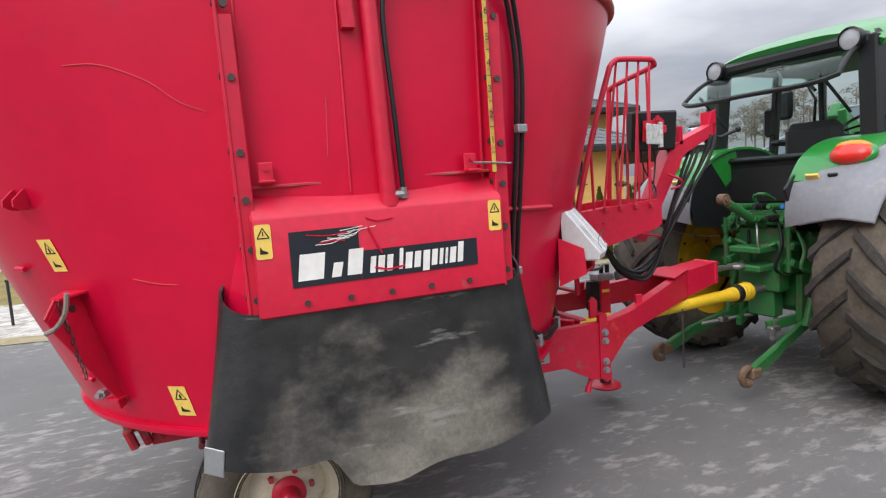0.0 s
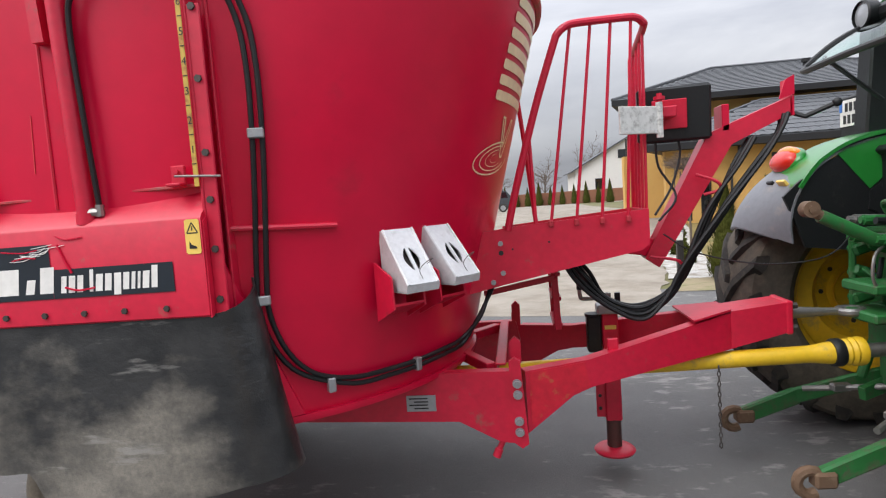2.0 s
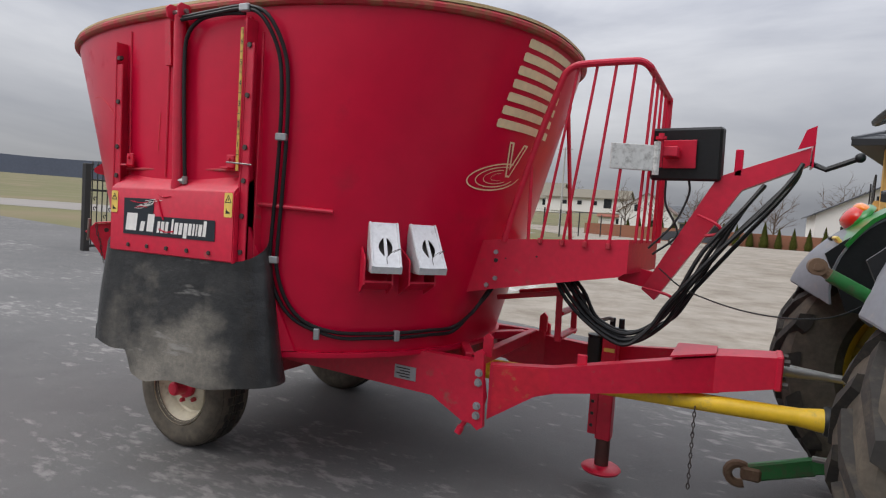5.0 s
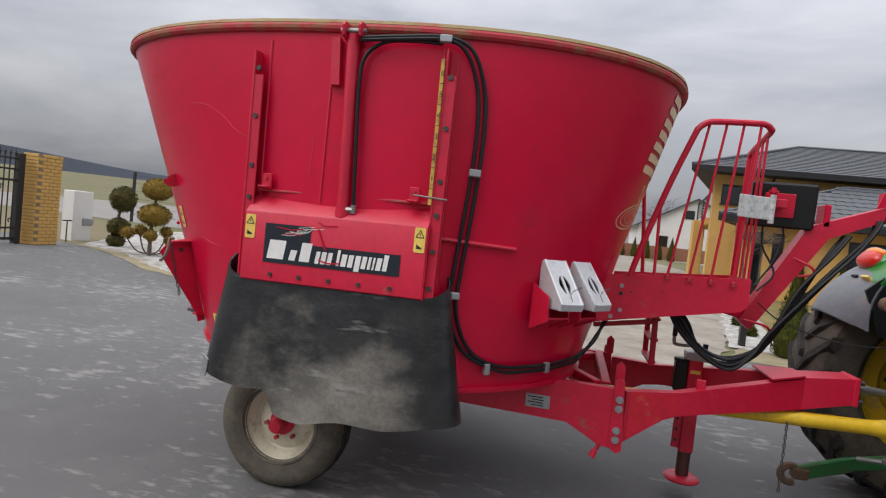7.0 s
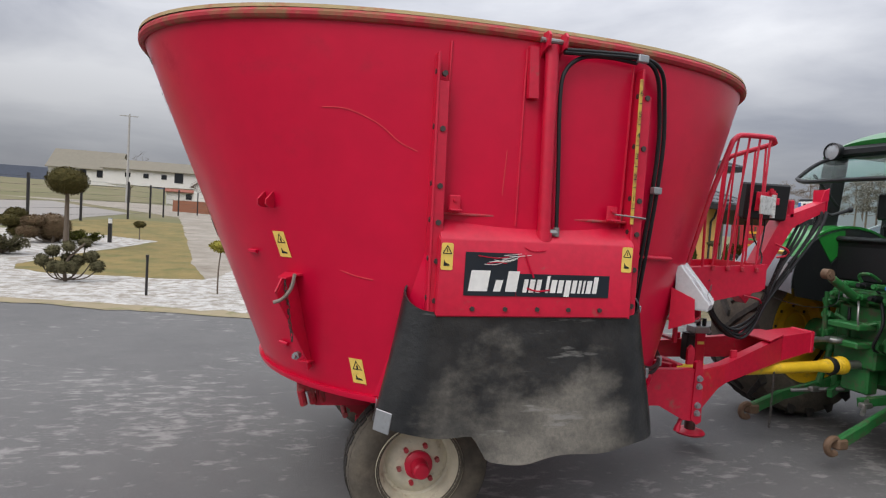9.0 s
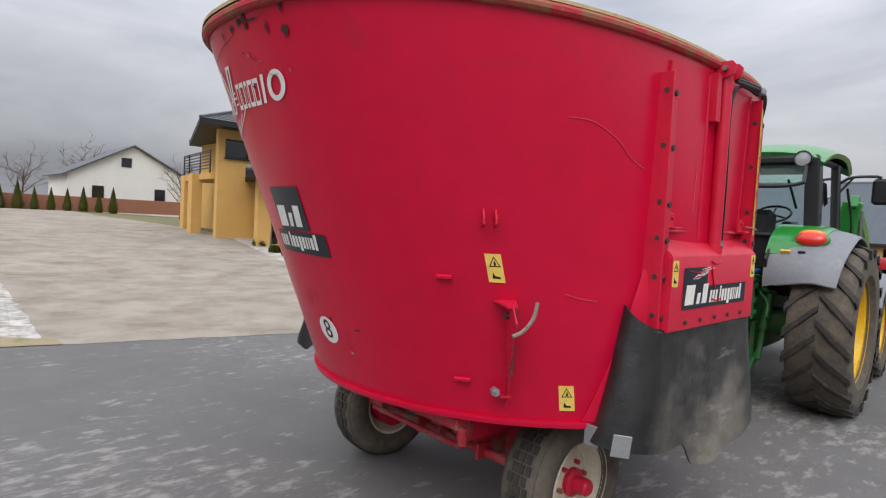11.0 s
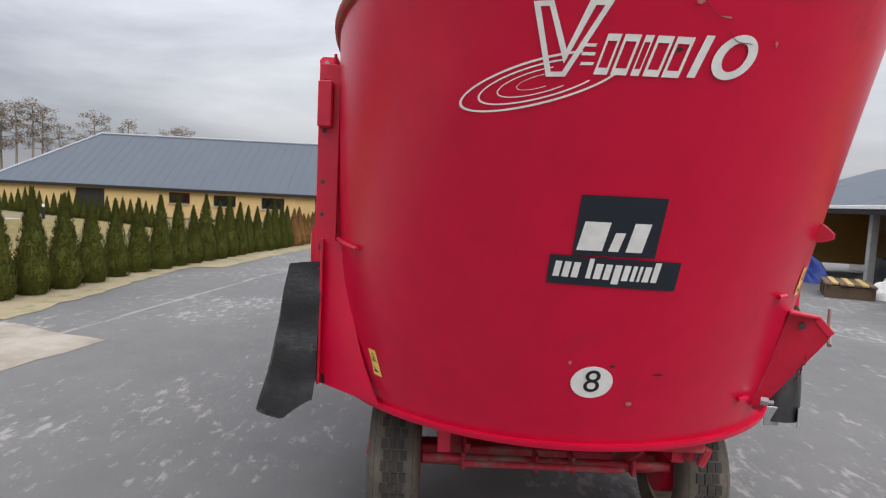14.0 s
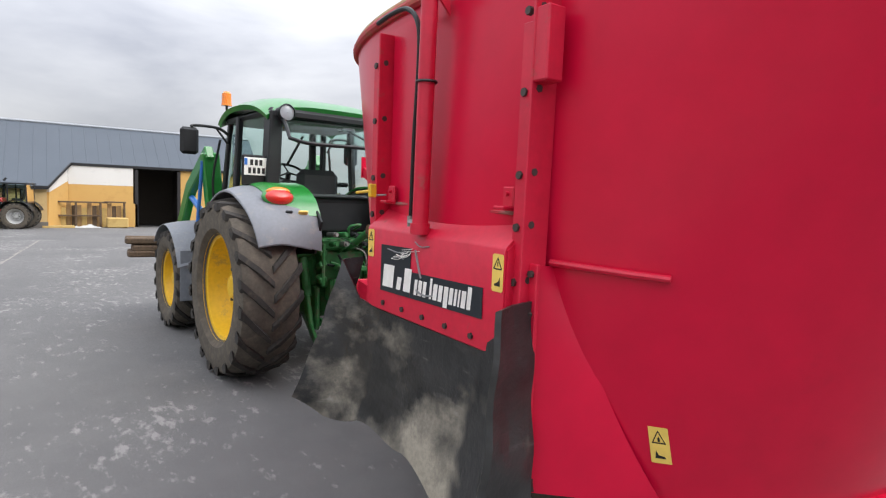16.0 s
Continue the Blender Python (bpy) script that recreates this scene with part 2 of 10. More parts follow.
YELLOW = surface("yellow_sticker", (0.80, 0.56, 0.12), 0.4, dirt=(0.45, 0.3, 0.06), amount=0.3, big=12, bump=0.0)
INK = surface("black_ink", (0.012, 0.012, 0.012), 0.45, bump=0.0)
ZINC = surface("galvanised_steel", (0.36, 0.37, 0.38), 0.48, metal=0.7, dirt=(0.3, 0.29, 0.27), amount=0.35, big=7, fine=50, bump=0.12)
STEEL = surface("grey_steel", (0.3, 0.29, 0.28), 0.45, metal=0.8, dirt=(0.16, 0.1, 0.06), amount=0.4, big=8, bump=0.15)
BOLT = surface("dark_bolt", (0.07, 0.06, 0.055), 0.5, metal=0.5, bump=0.1)
TYRE = surface("dusty_tyre_rubber", (0.030, 0.027, 0.024), 0.85, dirt=(0.13, 0.105, 0.075), amount=0.72, big=7, fine=40, bump=0.3, shift=0.3, soft=0.6)
TYRE_PALE = surface("dry_tyre_wall", (0.085, 0.072, 0.056), 0.9, dirt=(0.20, 0.165, 0.12), amount=0.8, big=5, fine=40, bump=0.25, shift=0.25, soft=0.6)
RIM_CREAM = surface("cream_wheel_paint", (0.62, 0.57, 0.44), 0.45, dirt=(0.3, 0.23, 0.15), amount=0.5, big=6, fine=40, bump=0.12)
RIM_YELLOW = surface("yellow_wheel_paint", (0.75, 0.46, 0.02), 0.4, dirt=(0.3, 0.22, 0.1), amount=0.5, big=3, bump=0.08)
YELLOW_GUARD = surface("yellow_guard_plastic", (0.74, 0.47, 0.02), 0.45, dirt=(0.34, 0.25, 0.1), amount=0.45, big=5, bump=0.05)
GREEN = surface("green_paint", (0.018, 0.20, 0.03), 0.28, dirt=(0.03, 0.13, 0.03), amount=0.2, big=3, fine=20, bump=0.03, coat=0.4)
GREEN_DIRT = surface("dusty_green_paint", (0.02, 0.15, 0.035), 0.5, dirt=(0.10, 0.095, 0.06), amount=0.7, big=6, fine=30, bump=0.2)
GREY_FENDER = surface("grey_fender_plastic", (0.19, 0.20, 0.22), 0.6, dirt=(0.3, 0.28, 0.26), amount=0.5, big=4, bump=0.1)
RED_LENS = surface("red_lens", (0.60, 0.025, 0.015), 0.25, bump=0.0, coat=0.2)
ORANGE_LENS = surface("orange_lens", (0.85, 0.22, 0.01), 0.15, bump=0.0, coat=0.6)
CLEAR_LENS = surface("clear_lens", (0.34, 0.36, 0.38), 0.12, bump=0.0, coat=0.6)
GLASS = glass("cab_glass", (0.80, 0.92, 0.88))
GLASS_DARK = surface("window_glass", (0.012, 0.014, 0.016), 0.06, bump=0.0, spec=0.8)
ASPHALT = worn_asphalt()
GRAVEL = surface("pale_gravel", (0.30, 0.265, 0.22), 0.95, dirt=(0.165, 0.135, 0.10), amount=0.95, big=0.5, fine=70, bump=0.8, shift=0.28, soft=0.3)
SAND = surface("sandy_verge", (0.27, 0.22, 0.135), 0.95, dirt=(0.16, 0.16, 0.065), amount=0.7, big=1.2, fine=60, bump=0.5, shift=0.2)
PEBBLE = surface("white_pebbles", (0.46, 0.445, 0.42), 0.9, dirt=(0.25, 0.22, 0.18), amount=0.95, big=2, fine=45, bump=0.8, shift=0.35)
LAWN = surface("winter_lawn", (0.20, 0.145, 0.045), 0.95, dirt=(0.125, 0.115, 0.034), amount=0.9, big=0.6, fine=90, bump=0.8, shift=0.3)
FIELD = surface("winter_field", (0.125, 0.12, 0.045), 0.95, dirt=(0.19, 0.145, 0.085), amount=0.85, big=0.03, fine=12, bump=0.6, shift=0.2)
ROADTAR = surface("pale_road", (0.24, 0.22, 0.2), 0.9, dirt=(0.32, 0.28, 0.24), amount=0.5, big=0.4, fine=60, bump=0.3)
PLASTER = surface("ochre_plaster", (0.61, 0.365, 0.115), 0.9, dirt=(0.54, 0.315, 0.10), amount=0.6, big=0.5, fine=90, bump=0.25, shift=0.06)
PLASTER_WHITE = surface("white_plaster", (0.72, 0.70, 0.66), 0.9, dirt=(0.55, 0.53, 0.5), amount=0.4, big=0.6, fine=60, bump=0.2, shift=0.06)
ROOF_DARK = surface("dark_roof_tile", (0.075, 0.08, 0.088), 0.5, dirt=(0.11, 0.115, 0.12), amount=0.4, big=1.2, fine=40, bump=0.2, shift=0.18)
ROOF_GREY = surface("grey_sheet_roof", (0.085, 0.100, 0.120), 0.6, dirt=(0.105, 0.118, 0.136), amount=0.5, big=0.4, fine=20, bump=0.1, shift=0.08, spec=0.25)
FASCIA = surface("dark_fascia", (0.022, 0.022, 0.024), 0.55, bump=0.05, spec=0.3)
FRAME_DARK = surface("dark_frame_paint", (0.022, 0.02, 0.02), 0.45, bump=0.05)
BRICK = surface("yellow_brick", (0.60, 0.35, 0.10), 0.85, dirt=(0.45, 0.24, 0.07), amount=0.5, big=4, fine=60, bump=0.3, shift=0.18)
MORTAR = surface("brick_mortar", (0.22, 0.17, 0.11), 0.95, bump=0.3)
WOOD = surface("weathered_timber", (0.13, 0.085, 0.05), 0.85, dirt=(0.06, 0.045, 0.035), amount=0.8, big=3, fine=30, bump=0.5, shift=0.3, stretch=(1, 8, 8))
STRAW = surface("pale_straw_board", (0.52, 0.36, 0.13), 0.9, dirt=(0.4, 0.26, 0.09), amount=0.6, big=0.6, fine=20, bump=0.4)
BARK = surface("grey_bark", (0.13, 0.10, 0.075), 0.95, dirt=(0.08, 0.07, 0.05), amount=0.6, big=5, fine=40, bump=0.5, stretch=(1, 1, 0.2))
NEEDLE = surface("conifer_foliage", (0.060, 0.066, 0.013), 0.9, spec=0.1, soft=0.5, dirt=(0.105, 0.095, 0.022), amount=0.6, big=5, fine=45, bump=0.0, shift=0.45)
# Far crowns, brown-grey and paled: the haze of distance is put into the colour.
PINE = surface("hazed_pine_foliage", (0.23, 0.20, 0.175), 0.95, dirt=(0.28, 0.24, 0.21), amount=0.6, big=0.6, fine=6, bump=0.0, shift=0.3, spec=0.1, soft=0.4)
PINE_BARK = surface("pine_bark", (0.23, 0.18, 0.15), 0.95, dirt=(0.17, 0.14, 0.12), amount=0.6, big=1.2, fine=9, bump=0.3)
NEEDLE_DRY = surface("dried_conifer_foliage", (0.20, 0.105, 0.04), 0.9, spec=0.1, soft=0.5, dirt=(0.10, 0.085, 0.025), amount=0.5, big=4, fine=40, bump=0.3, shift=0.35)
NEEDLE_GOLD = surface("golden_juniper_foliage", (0.20, 0.13, 0.028), 0.9, spec=0.1, soft=0.5, dirt=(0.10, 0.08, 0.02), amount=0.6, big=6, fine=40, bump=0.3, shift=0.35)
TWIG = surface("bare_twigs", (0.12, 0.085, 0.062), 0.95, bump=0.0)
CONCRETE = surface("pale_concrete", (0.38, 0.37, 0.35), 0.9, dirt=(0.25, 0.24, 0.22), amount=0.5, big=2, bump=0.3)
BLUE = surface("blue_paint", (0.03, 0.16, 0.5), 0.35, bump=0.03, coat=0.3)
HILL = surface("hazy_woods", (0.075, 0.085, 0.11), 1.0, big=0.02, fine=0.3, bump=0.0, shift=0.12)
VAN_PAINT = surface("dark_grey_car_paint", (0.05, 0.055, 0.065), 0.25, bump=0.0, coat=0.5)


# ---- mesh helpers ----
class Shape:
    """Gathers vertices and faces of one part."""

    def __init__(self):
        self.v, self.f = [], []

    def add(self, verts, faces):
        k = len(self.v)
        self.v += [tuple(p) for p in verts]
        self.f += [tuple(i + k for i in face) for face in faces]
        return self

    def box(self, c, s, bev=0.004, m=None):
        hx, hy, hz = s[0] / 2, s[1] / 2, s[2] / 2
        b = min(bev, hx * 0.9, hy * 0.9, hz * 0.9)
        pts, idx = [], {}
        for sx in (-1, 1):
            for sy in (-1, 1):
                for sz in (-1, 1):
                    for ax in range(3):
                        p = [sx * (hx - b), sy * (hy - b), sz * (hz - b)]
                        p[ax] += (sx, sy, sz)[ax] * b
                        idx[(sx, sy, sz, ax)] = len(pts)
                        pts.append(p)
        fs = []
        for ax in range(3):
            o1, o2 = (ax + 1) % 3, (ax + 2) % 3
            for sg in (-1, 1):
                ring = []
                for a, bb in ((-1, -1), (1, -1), (1, 1), (-1, 1)):
                    k = [0, 0, 0]
                    k[ax], k[o1], k[o2] = sg, a, bb
                    ring.append(idx[(*k, ax)])
                fs.append(ring if sg > 0 else ring[::-1])
        for ax in range(3):
            o1, o2 = (ax + 1) % 3, (ax + 2) % 3
            for a in (-1, 1):
                for bb in (-1, 1):
                    k0, k1 = [0, 0, 0], [0, 0, 0]
                    k0[ax], k0[o1], k0[o2] = -1, a, bb
                    k1[ax], k1[o1], k1[o2] = 1, a, bb
                    q = [idx[(*k0, o1)], idx[(*k1, o1)], idx[(*k1, o2)], idx[(*k0, o2)]]
                    fs.append(q if a * bb > 0 else q[::-1])
        for sx in (-1, 1):
            for sy in (-1, 1):
                for sz in (-1, 1):
                    q = [idx[(sx, sy, sz, 0)], idx[(sx, sy, sz, 1)], idx[(sx, sy, sz, 2)]]
                    fs.append(q if sx * sy * sz > 0 else q[::-1])
        out = []
        for p in pts:
            p = Vector(p)
            if m is not None:
                p = m @ p
            out.append(p + Vector(c))
        return self.add(out, fs)

    def bar(self, p0, p1, w, h, bev=0.004, up=(0, 0, 1)):
        """A square bar from p0 to p1, w across and h along up."""
        p0, p1 = Vector(p0), Vector(p1)
        d = p1 - p0
        x = d.normalized()
        y = Vector(up).cross(x)
        y = y.normalized() if y.length > 1e-4 else Vector((0, 1, 0))
        z = x.cross(y)
        m = Matrix((x, y, z)).transposed()
        return self.box((p0 + p1) / 2, (d.length, w, h), bev, m)

    def cyl(self, p0, p1, r, n=14, r2=None, caps=True):
        return self.tube([p0, p1], r, n, caps, r2)

    def tube(self, pts, r, n=8, caps=True, r2=None):
        pts = [Vector(p) for p in pts]
        verts, faces = [], []
        prev = None
        for i, p in enumerate(pts):
            d = (pts[min(i + 1, len(pts) - 1)] - pts[max(i - 1, 0)]).normalized()
            if prev is None:
                a = d.orthogonal().normalized()
            else:
                a = (prev - d * prev.dot(d))
                a = a.normalized() if a.length > 1e-5 else d.orthogonal().normalized()
            prev = a
            b = d.cross(a)
            rr = r if r2 is None else r + (r2 - r) * i / (len(pts) - 1)
            for k in range(n):
                t = 2 * math.pi * k / n
                verts.append(p + (a * math.cos(t) + b * math.sin(t)) * rr)
        for i in range(len(pts) - 1):
            for k in range(n):
                k2 = (k + 1) % n
                faces.append((i * n + k, i * n + k2, (i + 1) * n + k2, (i + 1) * n + k))
        if caps:
            faces.append(tuple(range(n))[::-1])
            faces.append(tuple(range((len(pts) - 1) * n, len(pts) * n)))
        return self.add(verts, faces)

    def plate(self, pts, t):
        """A flat polygon with thickness vector t."""
        t, n = Vector(t), len(pts)
        a = [Vector(p) for p in pts]
        faces = [tuple(range(n))[::-1], tuple(range(n, 2 * n))]
        faces += [(i, (i + 1) % n, n + (i + 1) % n, n + i) for i in range(n)]
        return self.add(a + [p + t for p in a], faces)

    def lathe(self, prof, m, n=32, close=False):
        """Turns (radius, height) pairs round the z axis of m."""
        verts, faces = [], []
        for r, h in prof:
            for k in range(n):
                t = 2 * math.pi * k / n
                verts.append(m @ Vector((r * math.cos(t), r * math.sin(t), h)))
        q = len(prof)
        for i in range(q if close else q - 1):
            j = (i + 1) % q
            for k in range(n):
                k2 = (k + 1) % n
                faces.append((i * n + k, i * n + k2, j * n + k2, j * n + k))
        return self.add(verts, faces)

    def sheet(self, fn, nu, nv, thick=0.0, u=(0, 1), v=(0, 1)):
        """The surface fn(u, v), made solid with a thickness against its normal."""
        P = [[Vector(fn(u[0] + (u[1] - u[0]) * i / nu, v[0] + (v[1] - v[0]) * j / nv)) for j in range(nv + 1)] for i in range(nu + 1)]
        w = nv + 1
        verts = [P[i][j] for i in range(nu + 1) for j in range(w)]
        faces = [(i * w + j, (i + 1) * w + j, (i + 1) * w + j + 1, i * w + j + 1) for i in range(nu) for j in range(nv)]
        if thick:
            back = []
            for i in range(nu + 1):
                for j in range(w):
                    du = P[min(i + 1, nu)][j] - P[max(i - 1, 0)][j]
                    dv = P[i][min(j + 1, nv)] - P[i][max(j - 1, 0)]
                    nn = du.cross(dv)
                    nn = nn.normalized() if nn.length > 1e-9 else Vector((0, 0, 1))
                    back.append(P[i][j] - nn * thick)
            k = len(verts)
            verts += back
            faces += [tuple(x + k for x in f[::-1]) for f in faces]
            rim = [(i, 0) for i in range(nu + 1)] + [(nu, j) for j in range(1, w)] + [(i, nv) for i in range(nu - 1, -1, -1)] + [(0, j) for j in range(nv - 1, 0, -1)]
            ids = [i * w + j for i, j in rim]
            for a, b in zip(ids, ids[1:] + ids[:1]):
                faces.append((b, a, a + k, b + k))
        return self.add(verts, faces)

    def ball(self, c, r, nu=12, nv=8, squash=1.0):
        prof = [(max(1e-4, r * math.sin(math.pi * i / nv)), -r * squash * math.cos(math.pi * i / nv)) for i in range(nv + 1)]
        return self.lathe(prof, Matrix.Translation(c), nu)


def thing(name, loc, label, category, group="", kind="", turn=0.0):
    ob = new(name)
    ob.matrix_world = pose(*loc, 0, 0, turn)
    ob.empty_display_size = 0.1
    return tagged(ob, label, category, group, kind)


def part(name, shape, material, parent=None, label="", smooth=35):
    me = bpy.data.meshes.new(name)
    me.from_pydata(shape.v, [], shape.f)
    me.update()
    me.materials.append(material)
    if smooth:
        me.shade_smooth()
        me.set_sharp_from_angle(angle=radians(smooth))
    ob = new(name, me)
    if parent is not None:
        ob.parent = parent
    if label:
        tagged(ob, label)
    return ob


def pieces(name, shape, material, parent, label="", smooth=35):
    """Links every separate piece of a shape as a part of its own; gives the first."""
    root = list(range(len(shape.v)))
    def find(i):
        while root[i] != i:
            root[i] = root[root[i]]
            i = root[i]
        return i
    for f in shape.f:
        for i in f[1:]:
            root[find(i)] = find(f[0])
    groups = {}
    for f in shape.f:
        groups.setdefault(find(f[0]), []).append(f)
    first = None
    for faces in groups.values():
        ids = sorted({i for f in faces for i in f})
        pos = {i: k for k, i in enumerate(ids)}
        s = Shape().add([shape.v[i] for i in ids], [tuple(pos[i] for i in f) for f in faces])
        ob = part(name, s, material, parent, label, smooth)
        first = first or ob
    return first


def curve_through(pts, n=6):
    """Catmull-Rom points through the given ones."""
    P = [Vector(p) for p in pts]
    P = [P[0] * 2 - P[1]] + P + [P[-1] * 2 - P[-2]]
    out = []
    for i in range(1, len(P) - 2):
        for k in range(n):
            t = k / n
            a, b, c, d = P[i - 1], P[i], P[i + 1], P[i + 2]
            out.append(0.5 * ((2 * b) + (c - a) * t + (2 * a - 5 * b + 4 * c - d) * t * t + (3 * b - a - 3 * c + d) * t ** 3))
    out.append(P[-2])
    return out


# ---- ground: one sheet to the horizon, rising a little to the north and west ----
def height(x, y):
    return 0.025 * min(18.0, max(0.0, y - 10.0)) + 0.028 * min(18.0, max(0.0, -x - 6.0)) - 0.028 * min(37.0, max(0.0, x - 8.0))


def ground_sheet():
    xs = [-3000, -800, -200, -80, -24, -6, 8, 45, 80, 250, 900, 3000]
    ys = [-3000, -600, -120, -20, 10, 28, 120, 300, 900, 3000]
    s = Shape()
    s.add([(x, y, height(x, y)) for x in xs for y in ys], [(i * len(ys) + j, (i + 1) * len(ys) + j, (i + 1) * len(ys) + j + 1, i * len(ys) + j + 1)
                                                        for i in range(len(xs) - 1) for j in range(len(ys) - 1)])
    g = part("ground", s, FIELD, smooth=0)
    return tagged(g, "olive and brown winter fields reaching the horizon", "ground", kind="structure")


def drape(name, outline, material, lift, label, category, kind="structure", ragged=0.03):
    """A flat patch laid over the ground, lift metres above it, with a slightly ragged edge."""
    rng = random.Random(name)
    edge = []
    for (x0, y0), (x1, y1) in zip(outline, outline[1:] + outline[:1]):
        ln = math.hypot(x1 - x0, y1 - y0)
        near = min(math.hypot(x0, y0), math.hypot(x1, y1)) < 26
        k = max(1, min(60, int(ln / 0.28))) if near and ragged else 1
        for q in range(k):
            w = ragged if 0 < q else 0.0
            edge.append((x0 + (x1 - x0) * q / k + rng.gauss(0, w), y0 + (y1 - y0) * q / k + rng.gauss(0, w)))
    bm = bmesh.new()
    bm.faces.new([bm.verts.new((x, y, 0)) for x, y in edge])
    for co, no in (((0, 10, 0), (0, 1, 0)), ((0, 28, 0), (0, 1, 0)), ((-6, 0, 0), (1, 0, 0)), ((-24, 0, 0), (1, 0, 0)), ((8, 0, 0), (1, 0, 0)), ((45, 0, 0), (1, 0, 0))):
        bmesh.ops.bisect_plane(bm, geom=bm.verts[:] + bm.edges[:] + bm.faces[:], plane_co=co, plane_no=no)
    bmesh.ops.recalc_face_normals(bm, faces=bm.faces[:])
    for f in bm.faces:
        if f.normal.z < 0:
            f.normal_flip()
    for v in bm.verts:
        v.co.z = height(v.co.x, v.co.y) + lift
    me = bpy.data.meshes.new(name)
    bm.to_mesh(me)
    bm.free()
    me.materials.append(material)
    return tagged(new(name, me), label, category, kind=kind)


ground_sheet()
drape("pavement_yard", [(-40, -40), (60, -40), (60, 4.7), (38, 4.9), (20, 5.3), (9.6, 5.6), (9.3, 6.1), (3.5, 6.05), (2.9, 4.45), (-0.5, 5.2), (-1.7, 5.5), (-4.8, 6.4),
                        (-7.1, 6.65), (-9.3, 8.1), (-11.0, 8.4), (-40, 7.8)], ASPHALT, 0.010, "dry grey asphalt yard with pale worn patches", "asphalt yard", ragged=0.0)
drape("gravel_drive", [(-1.7, 5.17), (-0.5, 4.87), (2.9, 4.14), (3.5, 5.75), (3.9, 7.2), (4.8, 11), (5.7, 15.1), (6.7, 19.4), (7.6, 23.1), (7.0, 45), (9, 100), (-45, 100), (-9, 40), (-3.5, 12)],
      GRAVEL, 0.014, "pale sandy gravel driveway with wheel marks", "gravel drive")
drape("verge", [(9.4, 5.87), (9.7, 5.32), (20, 5.02), (38, 4.62), (38, 6.0), (20, 6.5), (5.4, 7.2), (4.1, 7.0), (3.6, 5.75)], SAND, 0.018, "sandy verge under the conifer row", "verge")
drape("pebble_strip", [(3.9, 7.0), (4.7, 6.95), (5.6, 11), (6.5, 15.1), (7.5, 19.4), (8.4, 21.3), (25, 20.2), (25, 21.0), (8.4, 22.3), (8.2, 23.2), (7.5, 23.2), (6.6, 19.4), (5.6, 15.1), (4.7, 11)], PEBBLE, 0.022,
      "strip of white pebbles edging the lawn", "pebble strip")
drape("lawn_house", [(4.7, 6.95), (5.4, 7.2), (20, 6.5), (38, 6.0), (36, 19.4), (25, 20.2), (8.4, 21.3), (7.5, 19.4), (6.5, 15.1), (5.6, 11)], LAWN, 0.020, "pale yellow-green winter lawn before the house", "lawn")
drape("pebble_bed", [(-1.75, 5.2), (-4.8, 6.1), (-7.1, 6.35), (-9.3, 7.85), (-10.7, 8.3), (-13.0, 13), (-12.2, 17.5), (-10.4, 19.6), (-9.55, 19.95), (-7.6, 19.3), (-5.7, 18.4), (-6.25, 15.05), (-6.64, 13.2), (-6.85, 12.0), (-6.95, 10.9), (-6.69, 10.2), (-5.93, 9.83), (-4.48, 9.75), (-3.68, 9.5), (-2.94, 9.56), (-2.7, 10.2), (-2.4, 11.9), (-1.6, 12.2)], PEBBLE, 0.016,
      "bed of white pebbles under the topiary", "pebble bed")
drape("sand_edge", [(-1.6, 5.12), (-4.8, 6.05), (-7.1, 6.3), (-9.3, 7.8), (-10.7, 8.25), (-10.6, 8.5), (-9.25, 8.15), (-7.05, 6.68), (-4.7, 6.4), (-1.6, 5.55)], SAND, 0.019, "sandy edge of the pebble bed", "sand edge", ragged=0.05)
drape("lawn_garden", [(-2.4, 11.92), (-2.72, 10.22), (-2.96, 9.58), (-3.7, 9.52), (-4.5, 9.77), (-5.95, 9.85), (-6.71, 10.22), (-6.97, 10.92), (-6.87, 12.02), (-6.66, 13.22), (-6.27, 15.07), (-5.72, 18.42), (-7.62, 19.32), (-9.57, 19.97), (-10.42, 19.62), (-11.2, 22), (-9.6, 30), (-3, 30)], LAWN, 0.012, "pale winter lawn behind the topiary bed", "lawn")
drape("road", [(-90, 6), (-30, 13), (-12.6, 16.2), (-10.6, 23.2), (-12, 40), (-24, 60), (-22, 30), (-32, 20), (-90, 12)], ROADTAR, 0.013, "pale country road beyond the fence", "road")
s = Shape()
seam_rng = random.Random(12)
for (x0, y0), (x1, y1) in (((3.0, 4.75), (7.5, 4.12)), ((7.5, 4.12), (8.0, 4.08)), ((8.0, 4.08), (13.4, 3.4)), ((13.4, 3.4), (25.4, 2.7))):
    n = max(1, int((x1 - x0) / 0.35))
    for q in range(n):
        a, b = q / n, (q + 1) / n
        xa, ya, xb, yb = x0 + (x1 - x0) * a, y0 + (y1 - y0) * a, x0 + (x1 - x0) * b, y0 + (y1 - y0) * b
        lo, wide = seam_rng.uniform(-0.02, 0.02), seam_rng.uniform(0.02, 0.10)
        s.add([(xa, ya + lo, height(xa, ya) + 0.0125), (xb, yb + lo * 0.5, height(xb, yb) + 0.0125), (xb, yb + lo + wide, height(xb, yb) + 0.0125), (xa, ya + lo + wide * 0.8, height(xa, ya) + 0.0125)], [(0, 1, 2, 3)])
tagged(part("asphalt_seam", s, ROADTAR, smooth=0), "pale sanded seam across the asphalt", "asphalt seam", kind="structure")

# ---- feed mixer wagon ----
TUB_LOW, TUB_TOP = 0.775, 2.462


